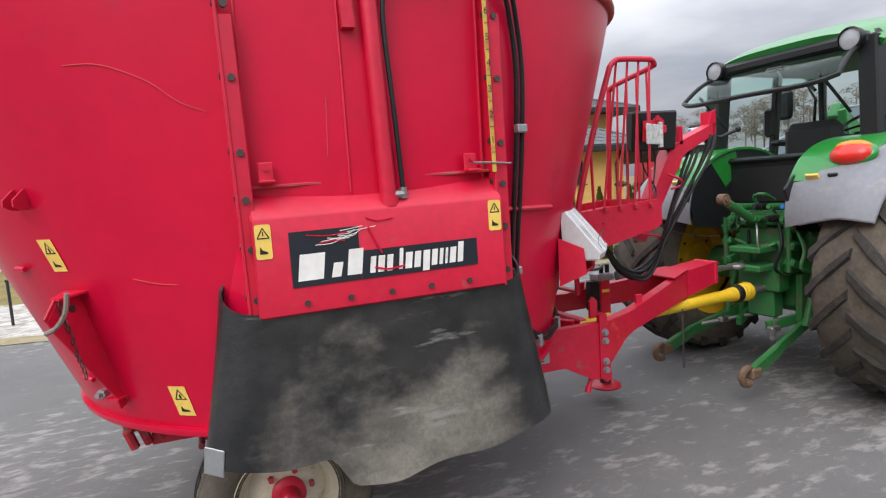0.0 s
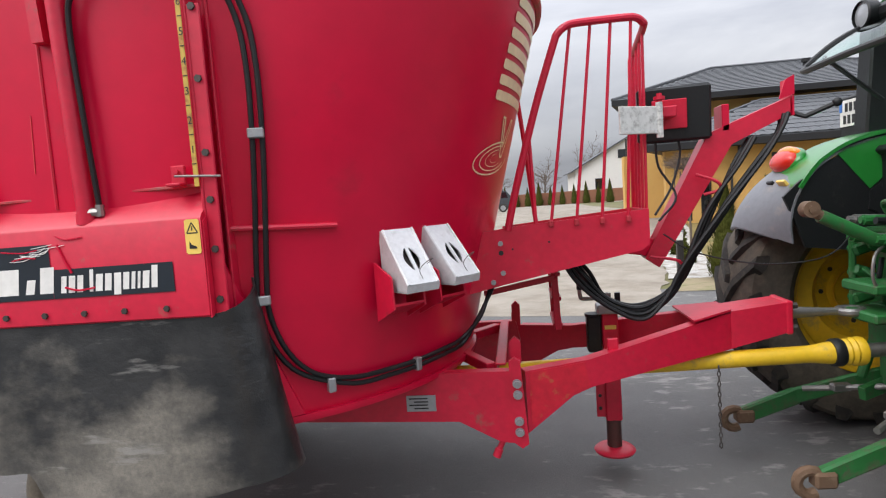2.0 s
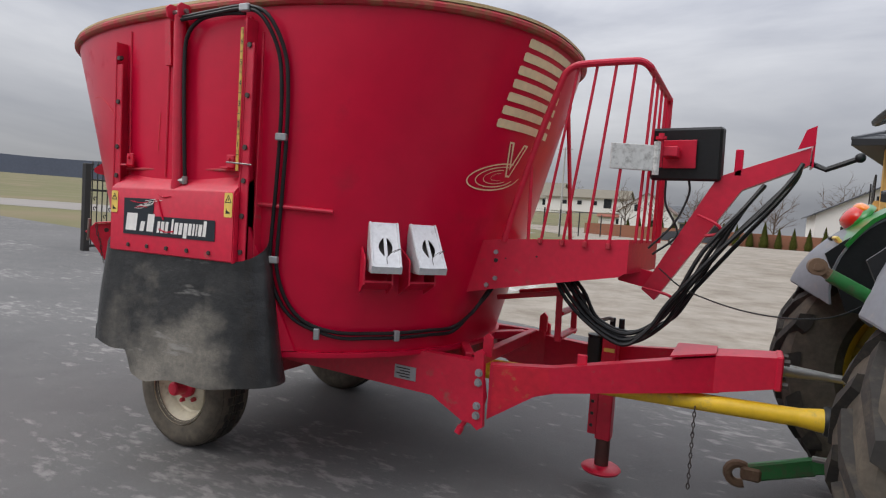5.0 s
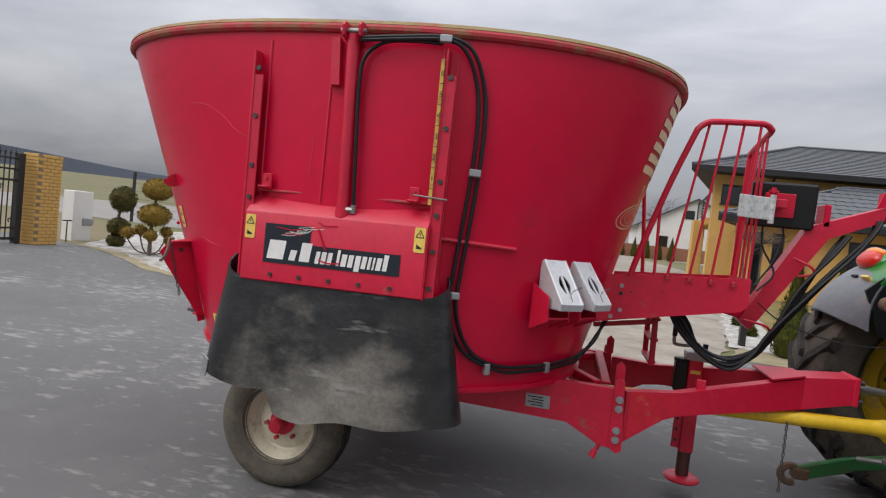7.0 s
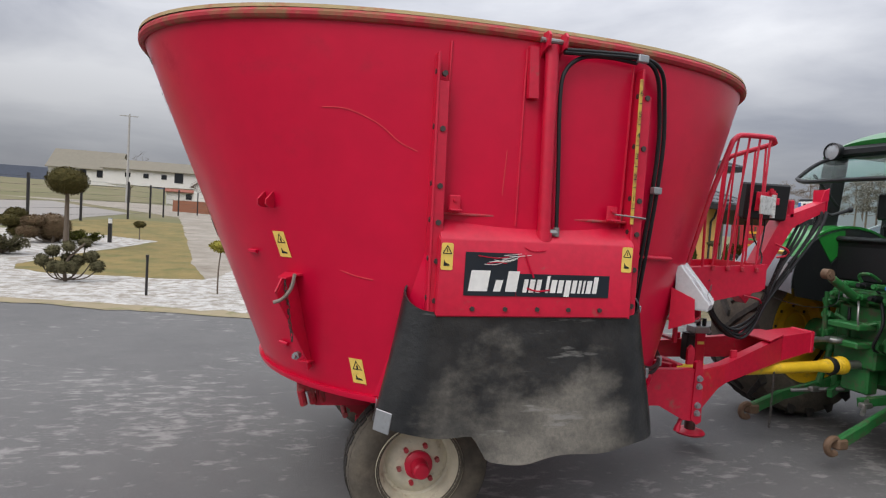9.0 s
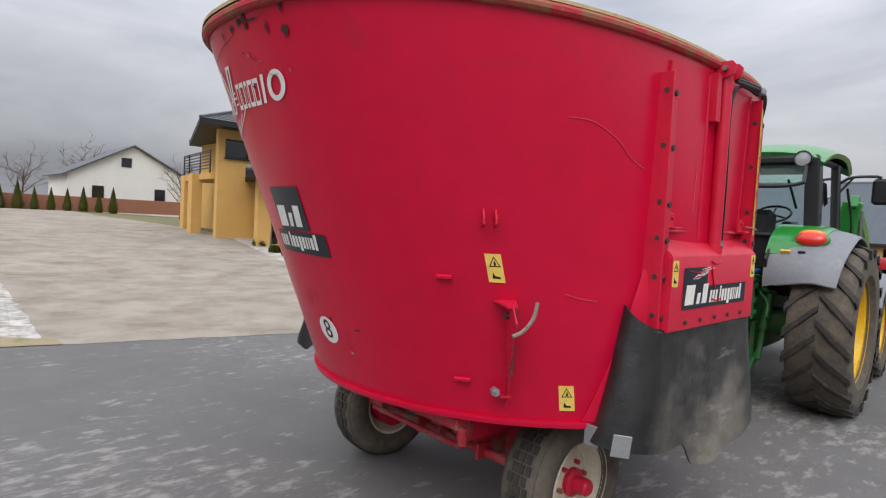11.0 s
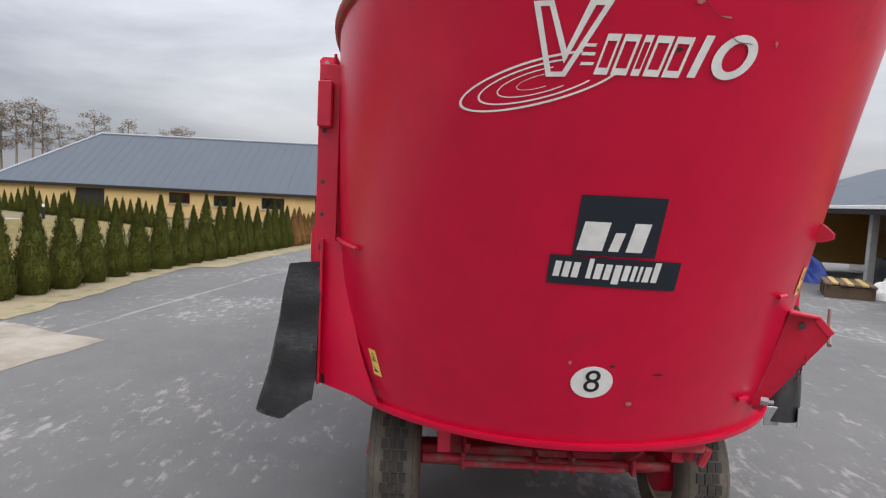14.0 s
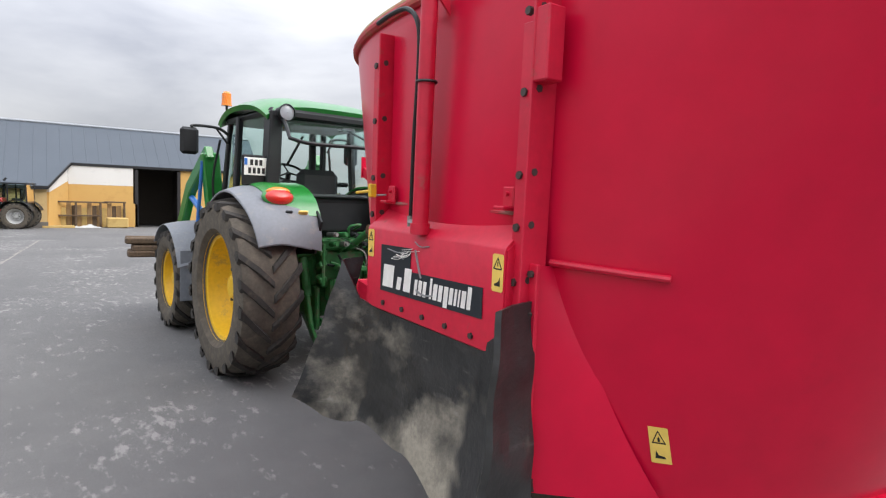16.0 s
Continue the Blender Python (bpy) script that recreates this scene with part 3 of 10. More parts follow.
def tub_a(z, ahead=False):
    """Half length of the tub at height z: it leans out more at the back than ahead."""
    return 1.215 + 0.262 * (z - 0.82) if ahead else 1.323 + 0.408 * (z - 1.08)


def tub_p(z):
    return 2.0 + 0.26 * (z - 0.8)


def tub_b(z, left=False):
    return (1.155 if left else 1.225) - (0.015 if left else 0.0) * (z - 0.77)


def tub(t, z, off=0.0):
    """A point of the tub's wall at angle t (degrees, 0 ahead), off metres outside it."""
    c, s = math.cos(radians(t)), math.sin(radians(t))
    a, b, p = tub_a(z, c > 0) + off, tub_b(z, s > 0) + off, tub_p(z)
    return Vector((a * math.copysign(abs(c) ** (2 / p), c), b * math.copysign(abs(s) ** (2 / p), s), z))


def side(x, z, off=0.0, sg=-1):
    a, b, p = tub_a(z, x > 0) + off, tub_b(z, sg > 0) + off, tub_p(z)
    return Vector((x, sg * b * max(0.0, 1 - abs(x / a) ** p) ** (1 / p), z))


def rear(y, z, off=0.0, sg=-1):
    a, b, p = tub_a(z, sg > 0) + off, tub_b(z, y > 0) + off, tub_p(z)
    return Vector((sg * a * max(0.0, 1 - abs(y / b) ** p) ** (1 / p), y, z))


def wall_normal(x, z, sg=-1):
    """The level outward normal of the side wall."""
    d = side(x + 0.01, z, 0.0, sg) - side(x - 0.01, z, 0.0, sg)
    n = Vector((d.y, -d.x, 0)).normalized()
    return n if n.y * sg > 0 else -n


def decal(name, material, parent, place, outline, hole=None, off=0.004, label="", turn=0.0, step=0.03):
    """A thin vinyl shape on the wall. outline: (u, v) metres; place(u, v, off) gives the point. The shape is cut into a fine mesh."""
    bm = bmesh.new()
    c, s = math.cos(radians(turn)), math.sin(radians(turn))
    ring = [bm.verts.new((u * c - v * s, u * s + v * c, 0)) for u, v in outline]
    if hole:
        inner = [bm.verts.new((u * c - v * s, u * s + v * c, 0)) for u, v in hole]
        k = len(ring)
        for i in range(k):
            bm.faces.new((ring[i], ring[(i + 1) % k], inner[(i + 1) % k], inner[i]))
    else:
        bm.faces.new(ring)
        bmesh.ops.triangulate(bm, faces=bm.faces[:])
    us = [v.co.x for v in bm.verts]
    k = int((max(us) - min(us)) / step)
    for i in range(1, k + 1):
        x = min(us) + i * (max(us) - min(us)) / (k + 1)
        bmesh.ops.bisect_plane(bm, geom=bm.verts[:] + bm.edges[:] + bm.faces[:], plane_co=(x, 0, 0), plane_no=(1, 0, 0))
    for v in bm.verts:
        v.co = place(v.co.x, v.co.y, off)
    ref = place(0, 0, 0.5) - place(0, 0, 0)
    for f in bm.faces:
        f.normal_update()
        if f.normal.dot(ref) < 0:
            f.normal_flip()
    me = bpy.data.meshes.new(name)
    bm.to_mesh(me)
    bm.free()
    me.materials.append(material)
    ob = new(name, me)
    ob.parent = parent
    if label:
        tagged(ob, label)
    return ob


def rect(u0, v0, u1, v1, lean=0.0):
    return [(u0, v0), (u1, v0), (u1 + lean, v1), (u0 + lean, v1)]


def oval(cu, cv, ru, rv, n=28, a0=0.0, a1=360.0):
    k = n if a1 - a0 >= 360 else n + 1
    return [(cu + ru * math.cos(radians(a0 + (a1 - a0) * i / n)), cv + rv * math.sin(radians(a0 + (a1 - a0) * i / n))) for i in range(k)]


def shrink(poly, d):
    cu, cv = sum(p[0] for p in poly) / len(poly), sum(p[1] for p in poly) / len(poly)
    return [(cu + (u - cu) * d, cv + (v - cv) * d) for u, v in poly]


wagon = thing("feed_mixer_wagon", (0, 0, 0), "red vertical feed mixer wagon with scratched paint behind a green tractor", "feed mixer")

# tub: a shell with a rolled rim and a bottom flange
s = Shape()
n_t = 128
prof = [(TUB_LOW, 0.0), (1.1, 0.0), (1.5, 0.0), (1.9, 0.0), (2.2, 0.0), (TUB_TOP, 0.0), (TUB_TOP, -0.012), (1.9, -0.012), (1.3, -0.012), (TUB_LOW, -0.012)]
verts = [tub(360 * k / n_t, z, o) for z, o in prof for k in range(n_t)]
faces = [(i * n_t + k, i * n_t + (k + 1) % n_t, (i + 1) * n_t + (k + 1) % n_t, (i + 1) * n_t + k) for i in range(len(prof) - 1) for k in range(n_t)]
s.add(verts, faces)
tub_wall = part("tub", s, RED, wagon, "deep red conical tub with faint scratches")
s = Shape()
s.tube([tub(360 * k / 96, TUB_TOP - 0.005, 0.002) for k in range(97)], 0.024, 10, False)
part("rim", s, surface("crusted_red_rim", (0.42, 0.016, 0.03), 0.6, dirt=(0.25, 0.15, 0.07), amount=0.85, big=3.2, fine=30, bump=0.3, shift=0.15), tub_wall, "rolled red rim crusted with feed")
s = Shape()
verts = [tub(360 * k / 96, TUB_TOP + dz, o) for dz, o in ((0.016, 0.016), (0.034, 0.006), (0.036, -0.01), (0.015, -0.016)) for k in range(96)]
s.add(verts, [(i * 96 + k, i * 96 + (k + 1) % 96, (i + 1) * 96 + (k + 1) % 96, (i + 1) * 96 + k) for i in range(3) for k in range(96)])
part("rim_cap", s, surface("feed_crusted_rim", (0.34, 0.25, 0.12), 0.8, dirt=(0.36, 0.06, 0.04), amount=0.6, big=3, bump=0.5), tub_wall, "rim top crusted with dried feed")
s = Shape()
ring = [(0.768, -0.05), (0.768, 0.022), (0.782, 0.024), (0.796, 0.02), (0.796, -0.05)]
verts = [tub(360 * k / 96, z, o) for z, o in ring for k in range(96)]
s.add(verts, [(i * 96 + k, i * 96 + (k + 1) % 96, ((i + 1) % 5) * 96 + (k + 1) % 96, ((i + 1) % 5) * 96 + k) for i in range(5) for k in range(96)])
part("bottom_flange", s, RED, tub_wall)
s = Shape()
s.add([tub(360 * k / 64, 0.80, -0.02) for k in range(64)], [tuple(range(64))])
s.add([tub(360 * k / 64, 0.775, -0.02) for k in range(64)], [tuple(range(64))[::-1]])
part("floor_plate", s, RED_DIRT, tub_wall)
s = Shape()
s.cyl((0, 0, 0.8), (0, 0, 1.9), 0.16, 20, 0.09)
turns = [(1.0 - 0.75 * i / 60, i * 18, 0.85 + 0.016 * i) for i in range(61)]
verts = []
for r, a, z in turns:
    verts += [(0.1 * math.cos(radians(a)), 0.1 * math.sin(radians(a)), z), (r * math.cos(radians(a)), r * math.sin(radians(a)), z - 0.03)]
s.add(verts, [(2 * i, 2 * i + 1, 2 * i + 3, 2 * i + 2) for i in range(60)])
part("mixing_auger", s, STEEL, wagon)


def door_side(sg):
    """Outlet on one side: door panel, guide posts, hood box, cylinder, rubber apron. sg -1: the right-hand side."""
    before = set(bpy.data.objects)
    y = lambda v: sg * v
    out = lambda x, z, o: side(x, z, o, sg)
    door = Shape()
    door.sheet(lambda u, v: out(-0.44 + 0.88 * u, 1.24 + 1.15 * v, 0.006 if sg < 0 else 0.084), 16, 8, 0.01)
    part("outlet_door", door, RED, wagon, "sliding outlet door, red")
    for x0 in (-0.10, -0.436, 0.436):
        seam = Shape()
        seam.tube([out(x0, 1.62 + 0.77 * i / 8, 0.008 if sg < 0 else 0.086) for i in range(9)], 0.006, 6)
        part("door_edge", seam, RED_WORN, wagon)
    seam = Shape()
    seam.plate([out(-0.10, 2.40, 0.01), out(-0.06, 2.40, 0.01), out(-0.045, 2.18, 0.008), out(-0.09, 2.18, 0.008)], (0, y(0.035), 0))
    part("door_tab", seam, RED_WORN, wagon)
    for x0, lean, top in ((-0.475, -0.02, 2.33), (0.462, 0.0, 2.37)):
        post = Shape()
        foot = 0.80 if sg > 0 and x0 < 0 else 0.98
        post.bar((x0, y(1.215), foot), (x0 + lean, y(1.215), top), 0.012, 0.10, 0.003, (0, 1, 0))
        post.bar((x0 + 0.026, y(1.255), foot + 0.02), (x0 + lean + 0.026, y(1.255), top - 0.12), 0.05, 0.010, 0.003, (0, 1, 0))
        post.bar((x0 + 0.04, y(1.17), 1.0), (x0 + lean + 0.04, y(1.17), top - 0.05), 0.012, 0.06, 0.003, (0, 1, 0))
        p = pieces("guide_post", post, RED_WORN, wagon)
        for z in (1.28, 1.45, 1.615, 1.77, 2.01, 2.24) + ((0.92, 1.10) if foot < 0.9 else ()):
            b = Shape()
            m = x0 + lean * (z - 1) / 1.35 + 0.026
            b.cyl((m, y(1.252), z), (m, y(1.268), z), 0.013, 6)
            b.cyl((m - 0.036, y(1.235), z + 0.01), (m - 0.018, y(1.235), z + 0.01), 0.012, 6)
            part("bolt", b, BOLT, p, "", 0)
    if sg > 0:
        sl = Shape()
        sl.box((-0.516, y(1.228), 2.14), (0.070, 0.066, 0.21), 0.005)
        part("post_sleeve", sl, RED_WORN, wagon, "square red sleeve on the guide post")
        gr = Shape()
        along_g = lambda t, z: Vector((-0.485 - 0.285 * t - 0.78 * 0.004, 1.215 - 0.353 * t + 0.63 * 0.004, z))
        gr.plate([along_g(t, z) for t, z in ((0.02, 0.803), (0.60, 0.803), (0.55, 0.818), (0.38, 0.832), (0.22, 0.846), (0.10, 0.842), (0.02, 0.85))], (-0.003, 0.003, 0))
        part("grime", gr, surface("black_grease", (0.018, 0.014, 0.012), 0.6, bump=0.3), wagon, "black greasy smear")
        tie = Shape()
        tie.tube([(0.012 + 0.036 * math.cos(a), 1.305 + 0.036 * math.sin(a), 2.10) for a in [k * math.pi / 8 for k in range(17)]], 0.005, 5, False)
        part("cable_tie", tie, INK, wagon)
        tab = Shape()
        tab.box((0.39, 1.315, 1.715), (0.022, 0.03, 0.055), 0.004)
        tab.cyl((0.39, 1.312, 1.715), (0.56, 1.305, 1.705), 0.006, 8)
        part("locking_pin", tab, YELLOW_GUARD, wagon, "yellow locking pin handle")
    # gusset below each post towards the tub
    gus = Shape()
    reach = 0.285 if sg > 0 else 0.175
    def flare(u, v, sg=sg, reach=reach):
        z = 1.50 - 0.70 * v
        edge = side(-0.486 - reach * v, z, 0.008, sg)
        return Vector((-0.485, sg * 1.215, z)).lerp(edge, u)
    gus.sheet(flare, 8, 14, 0.006)
    part("gusset", gus, RED, wagon)
    gus = Shape()
    gus.plate([(0.485, y(1.215), 1.40), (0.485, y(1.215), 0.80), (0.66, y(1.05), 0.80)], (-0.004, y(-0.02), 0))
    part("gusset", gus, RED, wagon)
    if sg > 0:
        strip = Shape()
        strip.box((-0.500, 1.224, 1.155), (0.045, 0.014, 0.71), 0.003)
        strip_ob = part("post_foot", strip, RED_WORN, wagon, "red bolted post foot with worn edges")
        for z0 in (0.86, 1.02, 1.19, 1.36, 1.48):
            b = Shape()
            b.cyl((-0.502, 1.229, z0), (-0.502, 1.242, z0), 0.011, 6)
            part("bolt", b, BOLT, strip_ob, "", 0)
    # hood box
    box = Shape()
    x0, x1 = -0.447, 0.462
    sec = [(1.17, 1.655), (1.222, 1.612), (1.286, 1.556), (1.292, 1.545), (1.290, 1.222), (1.283, 1.216), (1.275, 1.222), (1.272, 1.53), (1.215, 1.585), (1.165, 1.62)]
    k = len(sec)
    verts = [(x, y(yy), zz + 0.012 * (x + 0.4)) for x in (x0, x1) for yy, zz in sec]
    box.add(verts, [tuple(range(k)), tuple(range(k, 2 * k))[::-1]] + [(i, (i + 1) % k, k + (i + 1) % k, k + i) for i in range(k)])
    for x in (x0, x1):
        box.plate([(x, y(1.16), 1.645), (x, y(1.285), 1.545), (x, y(1.288), 1.224), (x, y(1.15), 1.26)], (0.006 if x > 0 else -0.006, 0, 0))
    hood = part("hood_box", box, RED_WORN, wagon, "dented red hood box")
    ledge = Shape()
    ledge.bar((-0.44, y(1.20), 1.655), (0.455, y(1.20), 1.668), 0.05, 0.012, 0.003)
    ledge.bar((-0.44, y(1.18), 1.69), (0.455, y(1.18), 1.70), 0.010, 0.06, 0.003)
    part("ledge", ledge, RED_DIRT, hood)
    for x in (-0.385, 0.368):
        lug = Shape()
        lug.box((x, y(1.235), 1.70), (0.052, 0.012, 0.075), 0.004)
        lug.box((x, y(1.255), 1.672), (0.052, 0.045, 0.010), 0.003)
        lug.cyl((x, y(1.24), 1.715), (x, y(1.252), 1.715), 0.008, 8)
        part("lug", lug, RED_WORN, hood)
    wire = Shape()
    wire.tube(curve_through([(0.37, y(1.262), 1.70), (0.45, y(1.275), 1.695), (0.53, y(1.26), 1.69)]), 0.004, 6)
    part("pin", wire, STEEL, hood)
    for x in (-0.293, -0.143, 0.007, 0.157, 0.311):
        b = Shape()
        b.cyl((x, y(1.286), 1.258 + 0.012 * x), (x, y(1.298), 1.258 + 0.012 * x), 0.011, 6)
        part("bolt", b, BOLT, hood, "", 0)
    for x in (-0.418, 0.430):
        st = Shape()
        zc = 1.475 + 0.022 * (x > 0)
        st.plate(oval_box(x, zc, 0.052, 0.115, sg, 1.2925), (0, y(0.0015), 0))
        stick = part("warning_sticker", st, YELLOW, hood, "worn yellow warning sticker", 0)
        ink = Shape()
        for (a, b), (c, d) in (((-0.019, 0.012), (0.019, 0.012)), ((0.019, 0.012), (0, 0.046)), ((0, 0.046), (-0.019, 0.012)), ((0.0, 0.02), (0.0, 0.034))):
            ink.bar((x + a, y(1.2945), zc + b), (x + c, y(1.2945), zc + d), 0.001, 0.004, 0.0003, (1, 0.001, 0.3))
        ink.plate([(x - 0.014, y(1.2945), zc - 0.04), (x + 0.012, y(1.2945), zc - 0.04), (x + 0.012, y(1.2945), zc - 0.034), (x - 0.006, y(1.2945), zc - 0.026), (x - 0.012, y(1.2945), zc - 0.014)], (0, y(0.0008), 0))
        pieces("pictogram", ink, INK, stick, "", 0)
    # maker's plate on the hood, drawn as plain shapes
    flat = lambda u, v, o: Vector((u if sg < 0 else -u, y(1.2925 + o), v + 0.012 * u))
    decal("label_panel", NAVY, hood, flat, rect(-0.337, 1.315, -0.10, 1.503), off=0.0012, label="scratched dark label panel")
    decal("label_strip", NAVY, hood, flat, rect(-0.098, 1.315, 0.349, 1.415), off=0.0012)
    for u0, u1, v1 in ((-0.318, -0.232, 1.425), (-0.205, -0.172, 1.385), (-0.150, -0.098, 1.425)):
        decal("white_shape", WHITE, hood, flat, rect(u0, 1.335, u1, v1, 0.012), off=0.0022)
    widths = (0.020, 0.024, 0.022, 0, 0.014, 0.026, 0.024, 0.026, 0.022, 0.014, 0.010, 0.024, 0.022)
    u = -0.07
    for i, w in enumerate(widths):
        if w == 0:
            u += 0.016
            continue
        tall = 0.075 if i in (4, 12) else 0.058
        decal("white_shape", WHITE, hood, flat, rect(u, 1.333 - (0.016 if i == 7 else 0), u + w, 1.333 + tall, 0.008), off=0.0022)
        u += w + 0.0085
    scr = Shape()
    marks = ([(-0.065, 1.50), (-0.04, 1.44), (-0.02, 1.40)], [(-0.05, 1.352), (0.0, 1.340), (0.06, 1.346)], [(-0.07, 1.53), (-0.03, 1.515), (0.03, 1.52)],
             [(-0.28, 1.488), (-0.2, 1.480), (-0.14, 1.487)], [(-0.24, 1.455), (-0.19, 1.462), (-0.15, 1.458)])
    for i, line in enumerate(marks):
        pts = [flat(a, b, 0.0028) for a, b in line]
        scr.tube(curve_through(pts, 4), 0.0042 if i < 2 else 0.0025, 4)
    pieces("scratch", scr, RED if sg < 0 else ZINC, hood)
    scuff = Shape()
    for k in range(9):
        u0, v0 = -0.25 + 0.013 * k + 0.02 * math.sin(3 * k), 1.452 + 0.005 * k
        scuff.tube(curve_through([flat(u0, v0, 0.0026), flat(u0 + 0.05, v0 + 0.006 * math.sin(k), 0.0026), flat(u0 + 0.085 + 0.02 * math.sin(2 * k), v0 + 0.010, 0.0026)], 3), 0.0016, 4)
    pieces("scuff", scuff, WHITE, hood)
    # lift cylinder with its hose; it stands further out on the left-hand side
    cyo = 0.045 if sg > 0 else 0.0
    cyl = Shape()
    cyl.cyl((0.03, y(cyo + 1.255), 1.575), (0.005, y(cyo + 1.262), 2.415), 0.030, 18)
    cyl.cyl((0.031, y(cyo + 1.255), 1.56), (0.031, y(cyo + 1.255), 1.60), 0.036, 18)
    body = part("lift_cylinder", cyl, RED_WORN, wagon, "red hydraulic lift cylinder")
    for x in (-0.035, 0.045):
        ear = Shape()
        ear.plate([(x, y(cyo + 1.20), 2.33), (x, y(cyo + 1.21), 2.44), (x, y(cyo + 1.23), 2.465), (x, y(cyo + 1.30), 2.465), (x, y(cyo + 1.318), 2.445), (x, y(cyo + 1.31), 2.40), (x, y(cyo + 1.25), 2.385)], (0.011, 0, 0))
        part("ear", ear, RED_WORN, body)
    pin = Shape()
    pin.cyl((-0.055, y(cyo + 1.275), 2.43), (0.07, y(cyo + 1.275), 2.43), 0.012, 10)
    part("pin", pin, STEEL, body)
    fit_s = Shape()
    fit_s.cyl((0.05, y(cyo + 1.262), 1.60), (0.085, y(cyo + 1.262), 1.60), 0.016, 8)
    fit_s.cyl((0.085, y(cyo + 1.262), 1.585), (0.085, y(cyo + 1.262), 1.625), 0.014, 8)
    part("fitting", fit_s, STEEL, body)
    hose_pts = [(0.085, y(cyo + 1.262), 1.62), (0.07, y(cyo + 1.268), 1.9), (0.055, y(cyo + 1.268), 2.2), (0.075, y(cyo + 1.268), 2.32), (0.16, y(cyo + 1.265), 2.385), (0.30, y(cyo + 1.255), 2.40), (0.43, y(cyo + 1.245), 2.395)]
    h = Shape()
    h.tube(curve_through(hose_pts, 7), 0.0095, 8)
    part("hose", h, HOSE, body)
    # rubber apron
    def apron(u, v):
        if sg > 0:
            return apron_left(u, v)
        w = 2 * u - 1
        aw, sd = abs(w), 1 if w > 0 else -1
        bend = max(0.0, (aw - 0.72) / 0.28)
        # tucked behind the hood's lip, then looped outwards and back to the tub at each end
        turn_a = radians(155 * bend)
        xt = sd * (0.452 * min(1.0, aw / 0.72) + 0.112 * math.sin(turn_a))
        ytop = 1.264 - 0.08 * (1 - math.cos(turn_a))
        zt = 1.232 + 0.066 * (1 - math.cos(turn_a))
        flare = v ** 1.1
        low = max(0.0, min(1.0, (-w - 0.24) / 0.14))
        hem = 0.590 + 0.115 * low * low * (3 - 2 * low) + 0.10 * max(0.0, w) ** 2 + 0.010 * math.sin(23 * u) + 0.012 * math.sin(9 * u + 2)
        xb = xt + (-0.145 if w < 0 else 0.115) * aw ** 1.5 * flare + 0.022 * math.sin(7 * u + 1.0) * flare
        yb = ytop + (0.085 - 0.085 * aw) * flare + 0.016 * math.sin(6.5 * u + 3 * v) * flare - (0.05 if w < 0 else 0.02) * bend * flare
        return Vector((xb, -yb, zt + (hem - zt) * v))
    ap = Shape()
    ap.sheet(apron, 60, 22, 0.009 * (1 if sg < 0 else -1))
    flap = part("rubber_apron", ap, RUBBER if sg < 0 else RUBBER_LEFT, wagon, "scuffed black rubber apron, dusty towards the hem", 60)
    refl = Shape()
    c0 = apron(0.085, 0.955)
    across = (apron(0.11, 0.955) - c0).normalized()
    facing = across.cross(c0 - apron(0.085, 0.85)).normalized()
    facing = facing if facing.x < 0 else -facing
    frame_m = Matrix((across, facing, across.cross(facing))).transposed()
    c = c0 + facing * 0.014
    refl.box(c, (0.082, 0.006, 0.095), 0.003, frame_m)
    if sg < 0:
        part("reflector_plate", refl, ZINC, flap, "pale square reflector plate")
        refl = Shape()
        refl.box(apron(0.012, 0.955) + Vector((-0.012, 0.0, 0.0)), (0.006, 0.075, 0.095), 0.003)
        part("reflector_plate", refl, ZINC, flap, "pale square reflector plate")
    if sg > 0:
        # the left-hand outlet sits a little further back
        for ob in set(bpy.data.objects) - before:
            if ob.type == "MESH":
                ob.data.transform(Matrix.Translation((-0.125, -0.075, 0)))


def oval_box(x, z, w, h, sg, yy, r=0.008):
    pts = []
    for cx, cz, a in ((w / 2 - r, h / 2 - r, 0), (-w / 2 + r, h / 2 - r, 90), (-w / 2 + r, -h / 2 + r, 180), (w / 2 - r, -h / 2 + r, 270)):
        for i in range(4):
            t = radians(a + 30 * i)
            pts.append((x + cx + r * math.cos(t), sg * yy, z + cz + r * math.sin(t)))
    return pts


# stations of the left-hand apron from its rear edge ahead: x, y, z at the top, then at the hem
CHUTE = ((0.00, (-0.497, 1.215, 1.40), (-0.55, 1.245, 0.735)), (0.09, (-0.515, 1.31, 1.395), (-0.575, 1.37, 0.64)), (0.16, (-0.535, 1.375, 1.385), (-0.60, 1.485, 0.70)),
         (0.23, (-0.47, 1.30, 1.30), (-0.50, 1.41, 0.665)), (0.34, (-0.32, 1.268, 1.215), (-0.24, 1.345, 0.66)), (0.52, (0.03, 1.268, 1.218), (0.06, 1.335, 0.735)),
         (0.72, (0.36, 1.268, 1.22), (0.42, 1.355, 0.745)), (0.84, (0.50, 1.30, 1.25), (0.62, 1.41, 0.70)), (0.94, (0.615, 1.335, 1.41), (0.668, 1.535, 0.81)), (1.00, (0.60, 1.24, 1.42), (0.64, 1.40, 0.82)))


